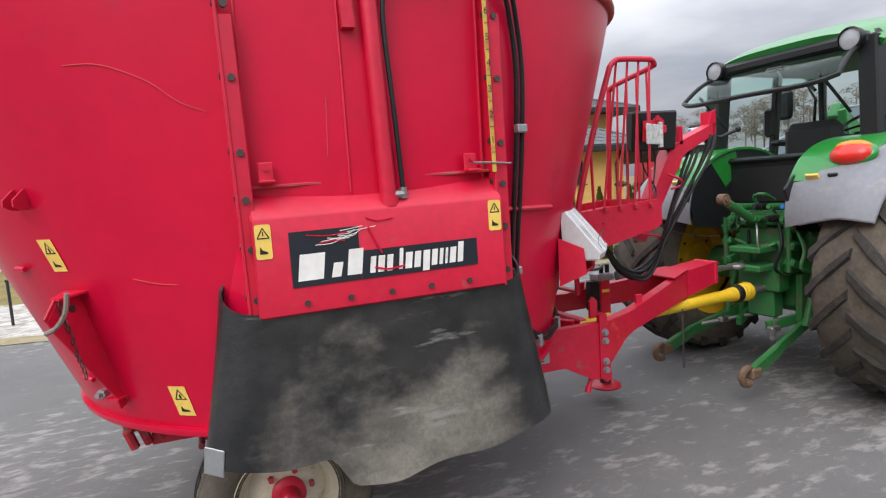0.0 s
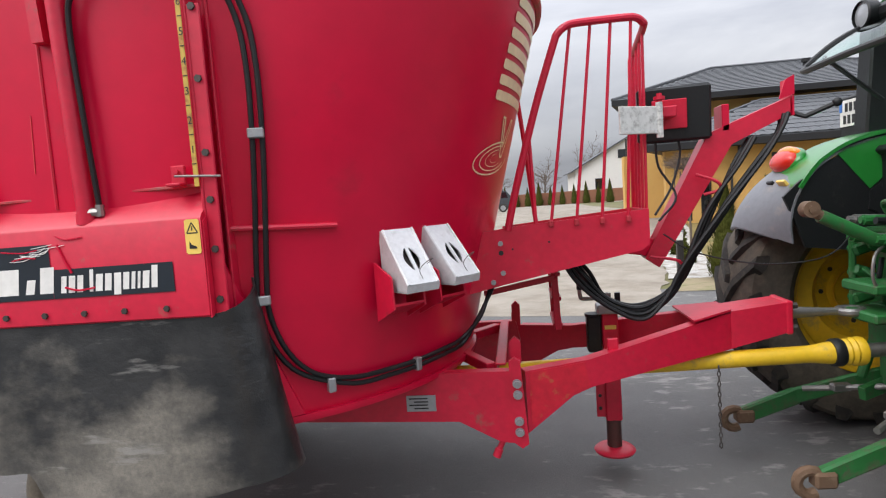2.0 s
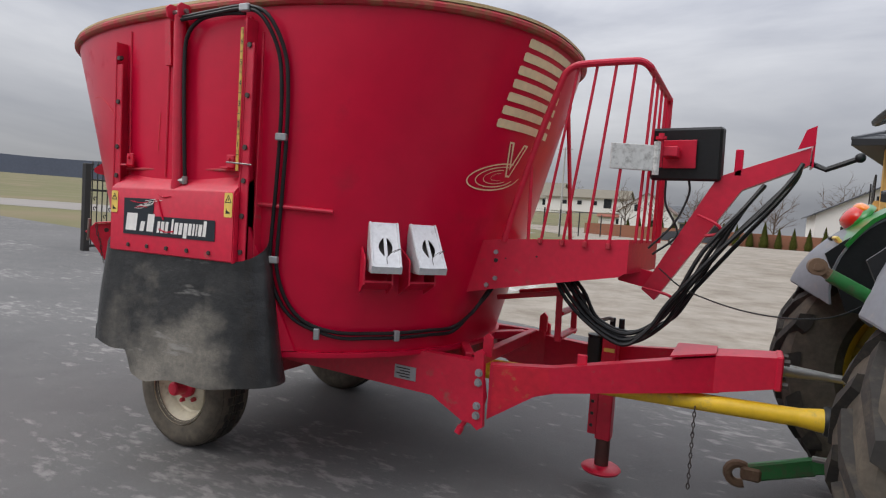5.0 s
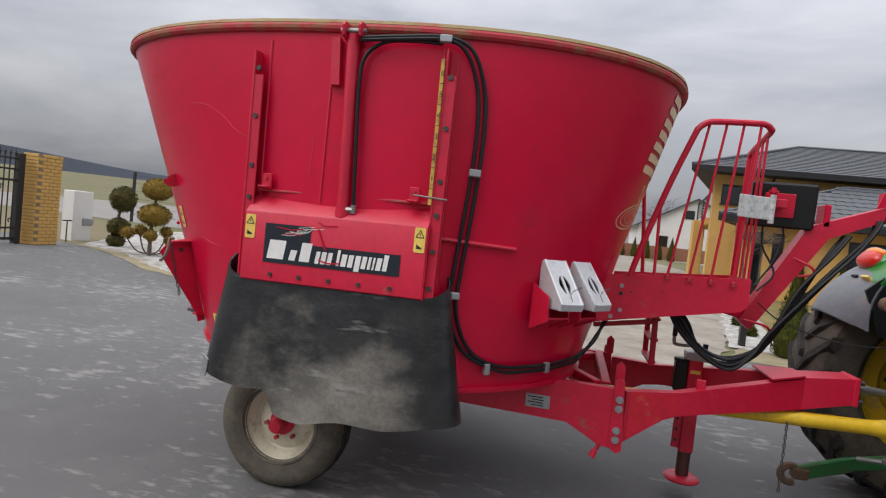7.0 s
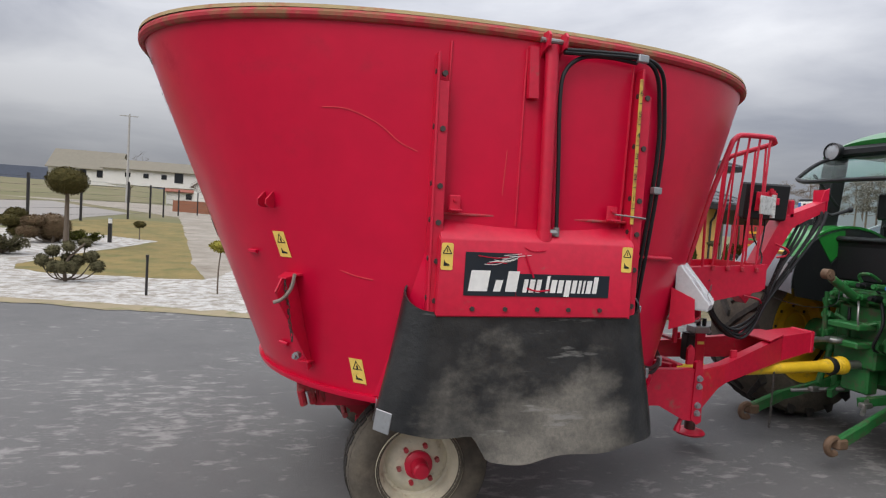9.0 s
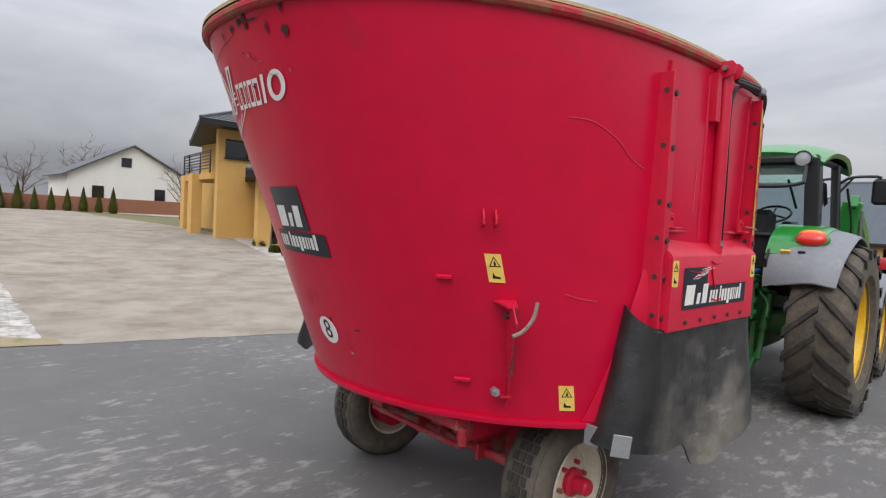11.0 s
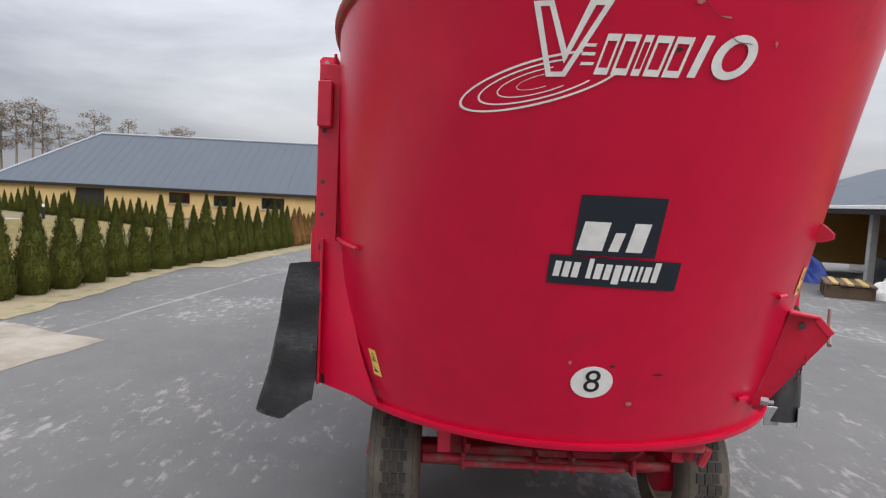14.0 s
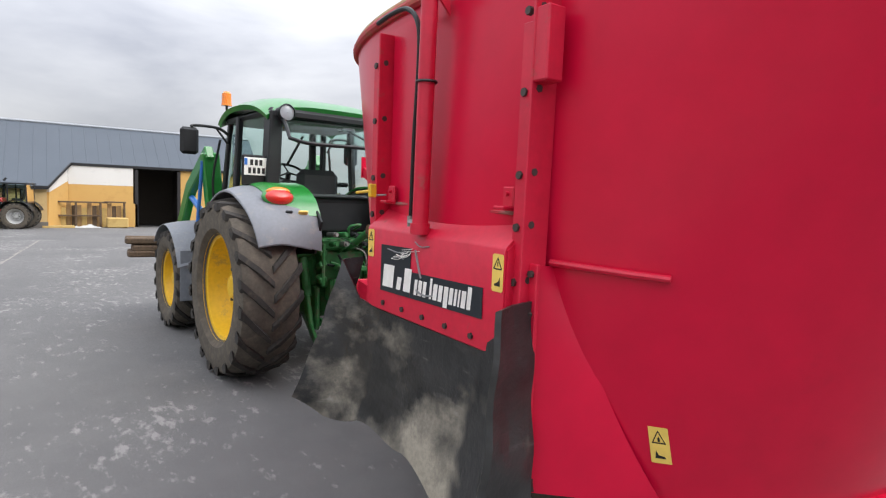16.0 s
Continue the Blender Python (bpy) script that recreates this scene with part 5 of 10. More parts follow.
# chassis and drawbar
frame_part = Shape()
for sg in (-1, 1):
    y = sg * 0.50
    frame_part.plate([(-0.9, y, 0.76), (1.20, y, 0.79), (1.44, y, 0.79), (1.475, y, 0.60), (1.44, y, 0.46), (1.36, y, 0.47), (1.18, y, 0.565), (-0.9, y, 0.60)], (0, sg * 0.055, 0))
pieces("chassis_beam", frame_part, RED_WORN, wagon)
for sg in (-1, 1):
    s = Shape()
    s.plate([(1.415, sg * 0.535, 0.835), (1.44, sg * 0.535, 0.85), (1.465, sg * 0.535, 0.835), (1.485, sg * 0.535, 0.46), (1.455, sg * 0.535, 0.44), (1.41, sg * 0.535, 0.475)], (0, sg * 0.028, 0))
    s.plate([(1.465, sg * 0.455, 0.775), (1.76, sg * 0.335, 0.785), (2.51, sg * 0.03, 0.918), (2.51, sg * 0.03, 0.735), (1.77, sg * 0.33, 0.655), (1.68, sg * 0.37, 0.63), (1.465, sg * 0.455, 0.49)], (0.02, sg * 0.06, 0))
    arm = part("drawbar_arm", s, RED_WORN, wagon, "red drawbar arm with chipped paint")
    for z in (0.735, 0.685, 0.565, 0.515):
        b = Shape()
        b.cyl((1.447, sg * 0.555, z), (1.447, sg * 0.582, z), 0.016, 6)
        b.cyl((1.447, sg * 0.555, z), (1.447, sg * 0.567, z), 0.021, 12)
        part("bolt", b, ZINC, arm, "", 0)
    s = Shape()
    s.plate([(1.50, sg * 0.502, 0.768), (1.755, sg * 0.399, 0.778), (1.775, sg * 0.391, 0.66), (1.69, sg * 0.426, 0.637), (1.50, sg * 0.502, 0.525)], (0.003, sg * 0.008, 0))
    part("patch_plate", s, RED_CHIPPED, arm, "welded patch plate with chipped paint")
    s = Shape()
    s.plate([(2.36, sg * 0.152, 0.885), (2.505, sg * 0.094, 0.905), (2.505, sg * 0.094, 0.745), (2.46, sg * 0.112, 0.74)], (0.001, sg * 0.004, 0))
    part("bare_patch", s, RED_CHIPPED, arm, "rubbed patch of yellow primer")
    s = Shape()
    s.plate([(1.42, sg * 0.45, 0.80), (1.47, sg * 0.45, 0.80), (1.47, sg * 0.45, 0.90), (1.445, sg * 0.45, 0.925), (1.42, sg * 0.45, 0.90)], (0, sg * 0.02, 0))
    part("lug", s, RED_WORN, wagon)
    s = Shape()
    s.box((1.90, sg * 0.31, 0.83), (0.05, 0.02, 0.06), 0.004)
    part("lug", s, RED_WORN, wagon)
s = Shape()
head = [(2.50, 0.735, 0.92, 0.106), (2.62, 0.765, 0.935, 0.104), (2.76, 0.80, 0.95, 0.096)]
verts = []
for x, z0, z1, hw in head:
    verts += [(x, -hw, z0), (x, hw, z0), (x, hw, z1), (x, -hw, z1)]
s.add(verts, [(0, 1, 2, 3), (11, 10, 9, 8)] + [(4 * i + k, 4 * i + (k + 1) % 4, 4 * i + 4 + (k + 1) % 4, 4 * i + 4 + k) for i in range(2) for k in range(4)])
part("drawbar_head", s, RED_WORN, wagon)
s = Shape()
s.plate([(2.30, -0.20, 0.893), (2.50, -0.11, 0.922), (2.50, 0.11, 0.922), (2.30, 0.20, 0.893)], (0, 0, 0.010))
part("head_plate", s, RED_WORN, wagon)
s = Shape()
s.box((2.775, 0, 0.875), (0.03, 0.205, 0.165), 0.006)
part("end_flange", s, RED_WORN, wagon)
for yy in (-0.075, 0.075):
    for zz in (0.82, 0.93):
        s = Shape()
        s.cyl((2.788, yy, zz), (2.815, yy, zz), 0.017, 6)
        part("bolt", s, BOLT, wagon, "", 0)
s = Shape()
s.bar((1.375, -0.46, 0.795), (1.375, 0.46, 0.795), 0.05, 0.012)
s.bar((1.352, -0.46, 0.75), (1.352, 0.46, 0.75), 0.010, 0.09)
part("cross_beam", s, RED_WORN, wagon)
s = Shape()
s.bar((1.10, -0.46, 0.70), (1.10, 0.46, 0.70), 0.06, 0.12)
part("cross_beam", s, RED_DIRT, wagon)
for sg in (-1, 1):
    s = Shape()
    s.bar((1.33, sg * 0.43, 0.77), (1.12, sg * 0.10, 0.78), 0.05, 0.05)
    part("cross_brace", s, RED_WORN, wagon)
s = Shape()
s.cyl((2.78, 0, 0.88), (2.98, 0.015, 0.875), 0.034, 12, 0.020)
s.cyl((2.97, 0.015, 0.875), (3.06, 0.02, 0.873), 0.020, 10)
s.tube([(3.11 + 0.055 * math.cos(t), 0.025 + 0.055 * math.sin(t), 0.872) for t in [k * math.pi / 8 for k in range(17)]], 0.02, 8, False)
part("tow_eye", s, STEEL, wagon, "bare steel tow eye")
s = Shape()
s.box((1.012, -0.558, 0.655), (0.135, 0.004, 0.075), 0.002)
rp = part("rating_plate", s, ZINC, wagon, "small metal rating plate")
s = Shape()
for i in range(4):
    s.box((1.0 + 0.012 * (i % 2), -0.5612, 0.678 - 0.015 * i), (0.085 - 0.02 * (i % 2), 0.001, 0.006), 0.0004)
part("print_bar", s, INK, rp, "", 0)

s = Shape()
s.cyl((1.375, -0.515, 0.47), (1.335, -0.53, 0.395), 0.013, 10)
s.cyl((1.35, -0.525, 0.425), (1.335, -0.53, 0.39), 0.019, 10)
part("locking_pin", s, RED_WORN, wagon)
# parking jack
JX, JY = 1.95, 0.135
s = Shape()
s.box((JX, JY, 0.60), (0.085, 0.085, 0.60), 0.006)
jack = part("parking_jack", s, RED_WORN, wagon, "red parking jack, raised off the ground")
s = Shape()
s.box((JX - 0.065, JY - 0.02, 0.44), (0.05, 0.012, 0.24), 0.003)
part("jack_flange", s, RED_WORN, jack)
for z in (0.37, 0.44, 0.51):
    s = Shape()
    s.cyl((JX - 0.07, JY - 0.03, z), (JX - 0.07, JY - 0.024, z), 0.010, 8)
    part("hole", s, INK, jack, "", 0)
s = Shape()
s.box((JX - 0.085, JY - 0.01, 0.785), (0.075, 0.08, 0.20), 0.01)
s.cyl((JX - 0.085, JY - 0.01, 0.88), (JX - 0.085, JY - 0.01, 0.895), 0.045, 14)
part("jack_gearbox", s, BLACK, jack)
s = Shape()
s.box((JX, JY, 0.918), (0.13, 0.11, 0.05), 0.006)
s.box((JX + 0.05, JY - 0.02, 0.905), (0.06, 0.05, 0.03), 0.004)
part("jack_cap", s, ZINC, jack, "bare metal gear cap")
for dx in (0.0, 0.05):
    s = Shape()
    s.cyl((JX + dx, JY, 0.94), (JX + dx, JY, 1.0), 0.016, 10)
    part("jack_stud", s, BLACK, jack)
s = Shape()
s.cyl((JX, JY, 0.14), (JX, JY, 0.33), 0.040, 18)
part("jack_tube", s, surface("greasy_brown_steel", (0.09, 0.035, 0.03), 0.5, metal=0.3, dirt=(0.22, 0.03, 0.035), amount=0.5, big=9, bump=0.2), jack, "greasy brown inner tube")
s = Shape()
s.lathe([(0.001, 0), (0.105, 0.0), (0.112, 0.012), (0.10, 0.024), (0.05, 0.034), (0.001, 0.034)], Matrix.Translation((JX, JY, 0.115)), 28)
part("jack_foot", s, RED_WORN, jack)
s = Shape()
s.tube(curve_through([(JX, JY, 0.98), (JX - 0.01, JY - 0.03, 1.0), (JX - 0.06, JY - 0.05, 0.985), (1.815, 0.075, 0.985), (1.797, 0.065, 1.0), (1.794, 0.06, 1.05), (1.794, 0.055, 1.10)], 4), 0.011, 8)
part("crank", s, STEEL, jack)
s = Shape()
s.cyl((1.794, 0.055, 1.04), (1.794, 0.05, 1.13), 0.016, 10)
part("crank_grip", s, BLACK, jack)
s = Shape()
s.box((JX, JY - 0.0435, 0.82), (0.06, 0.003, 0.022), 0.001)
part("sticker", s, YELLOW, jack)

# axle and wheels
s = Shape()
s.box((-0.36, 0, 0.37), (0.11, 1.26, 0.11), 0.008)
s.cyl((-0.60, -0.62, 0.44), (-0.60, 0.62, 0.44), 0.024, 12)
s.cyl((-0.72, -0.35, 0.47), (-0.72, 0.42, 0.47), 0.016, 10)
for y in (-0.12, 0.06, -0.42, 0.42):
    s.box((-0.62, y, 0.455), (0.10, 0.02, 0.085), 0.004)
axle = part("axle", s, RED_DIRT, wagon, "red axle beam with brake linkage")
for sg in (-1, 1):
    s = Shape()
    s.plate([(-0.8, sg * 0.40, 0.60), (0.1, sg * 0.40, 0.60), (-0.2, sg * 0.40, 0.40), (-0.52, sg * 0.40, 0.40)], (0, sg * 0.02, 0))
    s.box((-0.62, sg * 0.3, 0.69), (0.25, 0.2, 0.12), 0.01)
    s.box((-0.36, sg * 0.45, 0.47), (0.16, 0.12, 0.2), 0.01)
    pieces("axle_bracket", s, RED_DIRT, axle)
s = Shape()
for i in range(4):
    s.cyl((-0.98 + 0.05 * i, -0.62 + 0.03 * i, 0.70), (-0.96 + 0.05 * i, -0.60 + 0.03 * i, 0.62), 0.02, 8)
s.box((-0.95, -0.35, 0.715), (0.10, 0.5, 0.06), 0.008)
pieces("rear_crossmember", s, RED_DIRT, wagon)


def wagon_wheel(sg):
    m = Matrix.Translation((-0.38, sg * 0.76, 0.372)) @ Matrix.Rotation(radians(-90 * sg), 4, "X")
    r, w = 0.365, 0.13
    t = Shape()
    t.lathe([(0.205, -0.095), (0.25, -0.125), (0.31, -0.128), (0.345, -0.112), (0.362, -0.085), (r, -0.05), (r, 0.05), (0.362, 0.085), (0.345, 0.112), (0.31, 0.128), (0.25, 0.125), (0.205, 0.095)], m, 56)
    wheel = part("tyre", t, TYRE_PALE, wagon, "dry dusty implement tyre")
    for k, off in enumerate((-0.078, -0.04, 0.0, 0.04, 0.078)):
        g = Shape()
        for i in range(44):
            a0, a1 = 2 * math.pi * i / 44, 2 * math.pi * (i + 0.86) / 44
            z = 0.007 * (1 if i % 2 else -1)
            pts = []
            for rr in (r - 0.014, r + 0.009 - 0.25 * off * off * 10):
                for a, zz in ((a0, -0.015), (a1, -0.015), (a1, 0.015), (a0, 0.015)):
                    pts.append(m @ Vector((rr * math.cos(a), rr * math.sin(a), off + zz + (z if abs(off) < 0.07 else 0))))
            g.add(pts, [(4, 5, 6, 7), (0, 1, 5, 4), (1, 2, 6, 5), (2, 3, 7, 6), (3, 0, 4, 7)])
        part("tread_rib", g, TYRE, wheel, "", 0)
    rim = Shape()
    rim.lathe([(0.224, 0.118), (0.228, 0.104), (0.212, 0.100), (0.205, 0.075), (0.19, 0.06), (0.178, 0.02), (0.165, 0.012), (0.150, 0.03), (0.115, 0.045), (0.085, 0.05), (0.07, 0.05), (0.07, 0.03),
               (0.15, 0.0), (0.19, -0.05), (0.2, -0.1), (0.215, -0.105)], m, 48)
    part("rim", rim, RIM_CREAM, wheel, "cream steel rim")
    hub = Shape()
    hub.lathe([(0.07, 0.04), (0.072, 0.075), (0.06, 0.085), (0.045, 0.088), (0.042, 0.15), (0.034, 0.16), (0.001, 0.162)], m, 24)
    hub.lathe([(0.15, -0.02), (0.15, -0.13), (0.001, -0.13)], m, 24)
    part("hub", hub, RED_WORN, wheel, "red wheel hub")
    for i in range(6):
        a = radians(60 * i + 12)
        p = m @ Vector((0.10 * math.cos(a), 0.10 * math.sin(a), 0.045))
        q = m @ Vector((0.10 * math.cos(a), 0.10 * math.sin(a), 0.072))
        b = Shape()
        b.cyl(p, q, 0.013, 6)
        part("wheel_nut", b, RED_DIRT, wheel, "", 0)


wagon_wheel(-1)
wagon_wheel(1)

# platform with guard rails and ladder at the front
plat = thing("access_platform", (1.7, -0.2, 1.1), "red access platform with barred guard rail on the drawbar", "platform")


def at(base, pts):
    return [Vector(p) - Vector(base) for p in pts]


PB = (1.7, -0.2, 1.1)
INNER = [(1.605, 0.40, 1.28), (1.56, 0.40, 1.8), (1.52, 0.40, 2.2), (1.53, 0.39, 2.25)]
s = Shape()
s.plate(at(PB, [(1.235, -0.345, 1.385), (1.44, -0.345, 1.412), (2.085, -0.335, 1.458), (2.085, -0.335, 1.30), (2.05, -0.335, 1.272), (1.42, -0.345, 1.145), (1.22, -0.345, 1.10)]), (0, 0.014, 0))
s.plate(at(PB, [(2.085, -0.335, 1.458), (2.13, 0.28, 1.45), (2.13, 0.28, 1.29), (2.085, -0.335, 1.29)]), (-0.014, 0, 0))
s.plate(at(PB, [(1.30, -0.328, 1.33), (2.075, -0.318, 1.395), (2.115, 0.28, 1.395), (1.40, 0.28, 1.33)]), (0, 0, 0.008))
s.plate(at(PB, [(1.40, 0.28, 1.39), (2.13, 0.28, 1.45), (2.13, 0.28, 1.29), (1.40, 0.28, 1.17)]), (0, 0.014, 0))
pieces("side_plate", s, RED_WORN, plat)
for z, x in ((1.158, 1.362), (1.20, 1.41), (1.34, 1.405)):
    b = Shape()
    b.cyl(*at(PB, [(x, -0.34, z), (x, -0.357, z)]), 0.013, 6)
    part("bolt", b, ZINC, plat, "", 0)
for z, x in ((1.295, 1.405), (1.31, 1.46), (1.335, 1.63)):
    b = Shape()
    b.cyl(*at(PB, [(x, -0.344, z), (x, -0.3475, z)]), 0.012 if x < 1.45 else 0.005, 10)
    part("hole", b, INK, plat, "", 0)
s = Shape()
s.tube(at(PB, curve_through([(1.443, -0.345, 1.40), (1.495, -0.347, 1.60), (1.60, -0.352, 1.95), (1.695, -0.356, 2.22), (1.715, -0.356, 2.265), (1.755, -0.354, 2.297), (1.82, -0.348, 2.308), (2.02, -0.315, 2.318), (2.07, -0.300, 2.316),
                             (2.098, -0.285, 2.300), (2.112, -0.24, 2.285), (2.135, 0.14, 2.245), (2.142, 0.20, 2.225), (2.14, 0.225, 2.17), (2.135, 0.255, 1.44)], 5)), 0.0175, 10)
part("guard_rail", s, RED_WORN, plat, "bent red tube guard rail")
for x0, x1 in ((1.643, 1.775), (1.759, 1.865), (1.874, 1.955), (1.990, 2.045)):
    s = Shape()
    s.cyl(*at(PB, [(x0, -0.337, 1.41), (x1, -0.337 + 0.03 * (x1 - 1.775) / 0.27, 2.312)]), 0.0075, 7)
    part("guard_bar", s, RED_WORN, plat)
    s = Shape()
    s.box(Vector((x0, -0.352, 1.418)) - Vector(PB), (0.022, 0.02, 0.03), 0.004)
    part("weld", s, RED_DIRT, plat)
for i in range(4):
    f = (i + 0.4) / 4
    s = Shape()
    s.cyl(*at(PB, [(2.092 + 0.04 * f, -0.28 + 0.5 * f, 1.44), (2.112 + 0.025 * f, -0.24 + 0.42 * f, 2.282 - 0.035 * f)]), 0.0075, 7)
    part("guard_bar", s, RED_WORN, plat)
s = Shape()
s.tube(at(PB, INNER), 0.013, 8)
part("inner_rail", s, RED_WORN, plat)
s = Shape()
s.tube(at(PB, [(1.575, -0.334, 1.40), (1.565, -0.336, 1.80), (1.555, -0.34, 1.83)]), 0.009, 7)
part("inner_rail", s, RED_WORN, plat)
for y0 in (0.02, 0.36):
    lad = Shape()
    lad.bar(*at(PB, [(1.66, y0, 1.30), (1.67, y0, 0.835)]), 0.02, 0.035)
    part("ladder_rail", lad, RED_WORN, plat)
for z0 in (0.86, 1.0, 1.13):
    lad = Shape()
    lad.bar(*at(PB, [(1.67, 0.02, z0), (1.67, 0.36, z0)]), 0.05, 0.02)
    part("ladder_rung", lad, RED_WORN, plat)
for y0 in (0.0, 0.38):
    lad = Shape()
    lad.bar(*at(PB, [(1.67, y0, 1.12), (1.29, y0, 1.05)]), 0.02, 0.03)
    part("ladder_stay", lad, RED_WORN, plat)

# bent hose carrier arm
s = Shape()
sec_y = 0.055
s.plate([(2.117, -0.06, 1.20), (2.184, -0.06, 1.150), (2.544, -0.06, 1.735), (2.815, -0.06, 1.86), (2.815, -0.06, 1.94), (2.46, -0.06, 1.805), (2.42, -0.06, 1.77)], (0, 0.11, 0))
boom = part("hose_carrier", s, RED_WORN, wagon, "bent red hose carrier arm")
s = Shape()
s.box((2.52, 0, 1.865), (0.035, 0.12, 0.13), 0.004)
part("carrier_lug", s, RED, boom)
s = Shape()
s.plate([(2.76, -0.07, 1.93), (2.83, -0.07, 1.95), (2.83, -0.07, 2.04), (2.79, -0.07, 2.02)], (0, 0.008, 0))
part("tip_fin", s, RED, boom)
s = Shape()
s.plate([(2.822, -0.065, 1.85), (2.822, 0.065, 1.85), (2.822, 0.065, 2.03), (2.822, -0.065, 2.03)], (0.008, 0, 0))
part("end_plate", s, RED, boom)
s = Shape()
s.bar((2.0, -0.05, 1.28), (2.2, 0.0, 1.24), 0.05, 0.09)
part("carrier_foot", s, RED, boom)
s = Shape()
s.tube(curve_through([(2.36, -0.10, 1.60), (2.45, -0.12, 1.56), (2.47, -0.10, 1.52), (2.40, -0.08, 1.50)], 4), 0.008, 6)
part("hose_hook", s, RED_WORN, boom)
s = Shape()
s.tube(curve_through([(2.13, -0.09, 1.21), (2.25, -0.1, 1.19), (2.29, -0.09, 1.16)], 4), 0.008, 6)
part("hose_hook", s, RED_WORN, boom)
rng = random.Random(4)
for i in range(6):
    s = Shape()
    o = 0.021 * (i - 2.5)
    dz = 0.016 * (i % 3) + 0.012 * rng.random()
    dx = 0.014 * (i - 2.5)
    pts = [(1.70 + dx, -0.17 + o, 1.36), (1.73 + dx, -0.16 + o, 1.24), (1.80 + dx, -0.15 + o, 1.11 + dz), (1.91, -0.13 + o, 0.98 + dz), (2.07, -0.12 + o, 0.91 + dz * 1.5), (2.22 + dx, -0.11 + o, 1.01 + dz),
           (2.305 + dx, -0.10 + o, 1.16), (2.50 + dx, -0.10 + o, 1.42 + dz), (2.67 + dx * 0.6, -0.09 + o, 1.64 + dz), (2.76 + 0.3 * dx, -0.07 + o, 1.79), (2.785, -0.05 + o, 1.86)]
    if i % 2:
        pts = pts[:7] + [(2.42 + dx, -0.09 + o, 1.42), (2.56, -0.08 + o, 1.64), (2.64, -0.06 + o, 1.76)]
    s.tube(curve_through(pts, 5), 0.011, 7)
    part("hydraulic_hose", s, HOSE, boom)
s = Shape()
s.tube([(2.82, -0.03, 1.87), (2.88, -0.06, 1.84), (2.99, -0.10, 1.885)], 0.013, 7)
s.ball((3.0, -0.105, 1.89), 0.022)
part("tip_lever", s, BLACK, boom)
s = Shape()
s.tube(curve_through([(2.2, -0.09, 1.32), (2.35, -0.11, 1.22), (2.65, -0.12, 1.15), (2.95, -0.1, 1.17), (3.2, 0.1, 1.3)], 5), 0.004, 5)
part("cable", s, HOSE, boom)

# scale display on its bracket
disp = thing("scale_display", (2.25, -0.18, 1.75), "black weighing display box seen from behind on a bracket", "display")
s = Shape()
s.box((0.03, 0.14, 0.155), (0.34, 0.085, 0.265), 0.012, Euler((radians(6), 0, radians(-8))).to_matrix())
part("case", s, BLACK, disp)
s = Shape()
s.box((0.0, 0.088, 0.15), (0.16, 0.006, 0.14), 0.003, Euler((radians(6), 0, radians(-8))).to_matrix())
s.box((-0.03, 0.03, 0.15), (0.07, 0.13, 0.05), 0.004)
s.cyl((-0.075, -0.04, 0.07), (-0.075, -0.04, 0.235), 0.013, 10)
s.cyl((-0.075, -0.04, 0.205), (-0.075, -0.04, 0.22), 0.026, 12)
part("swivel", s, RED_WORN, disp)
s = Shape()
s.box((-0.185, -0.125, 0.11), (0.22, 0.012, 0.125), 0.003, Euler((0, 0, radians(28))).to_matrix())
s.cyl((-0.085, -0.075, 0.03), (-0.085, -0.075, 0.19), 0.016, 10)
part("mount_plate", s, surface("worn_white_plate", (0.60, 0.60, 0.58), 0.6, dirt=(0.30, 0.295, 0.28), amount=0.75, big=14, fine=60, bump=0.15), disp, "scratched pale mounting plate")
s = Shape()
s.tube(curve_through([(0.05, 0.14, 0.03), (0.055, 0.14, -0.05), (0.0, 0.1, -0.2), (-0.1, 0.02, -0.33)], 5), 0.006, 6)
part("cable", s, HOSE, disp)
s = Shape()
s.tube(curve_through([(-0.06, 0.14, 0.03), (-0.05, 0.13, -0.1), (0.02, 0.1, -0.25), (-0.08, 0.03, -0.36)], 5), 0.006, 6)
part("cable", s, HOSE, disp)

# drive shaft with yellow guard
SHAFT_A, SHAFT_B = Vector((1.12, -0.10, 0.632)), Vector((3.00, -0.07, 0.688))
shaft = thing("drive_shaft", (2.2, -0.08, 0.66), "yellow guarded drive shaft between wagon and tractor", "drive shaft")
S0 = Vector((2.2, -0.08, 0.66))
sd = (SHAFT_B - SHAFT_A).normalized()
along = lambda d: SHAFT_A + sd * d - S0
turned_x = lambda p: Matrix.Translation(p) @ sd.to_track_quat("Z", "Y").to_matrix().to_4x4()
s = Shape()
s.cyl(along(0.0), along(0.72), 0.058, 20)
part("guard_sleeve", s, YELLOW_GUARD, shaft)
s = Shape()
s.cyl(along(0.60), along(1.90), 0.043, 20)
part("guard_tube", s, YELLOW_GUARD, shaft)
s = Shape()
s.lathe([(0.043, -0.05), (0.046, -0.02), (0.052, 0.02), (0.056, 0.06)], turned_x(along(1.80)), 24)
part("guard_cone", s, YELLOW_GUARD, shaft)
s = Shape()
s.lathe([(0.05, 0.0), (0.064, 0.0), (0.069, 0.010), (0.069, 0.040), (0.064, 0.050), (0.05, 0.050)], turned_x(along(1.85)), 28)
part("guard_ring", s, BLACK, shaft)
s = Shape()
s.lathe([(0.058, 0.0), (0.066, 0.018), (0.062, 0.028), (0.069, 0.046), (0.065, 0.056), (0.072, 0.078), (0.068, 0.095), (0.060, 0.095), (0.054, 0.02)], turned_x(along(1.90)), 28)
part("guard_bell", s, YELLOW_GUARD, shaft, "ribbed yellow guard bell")
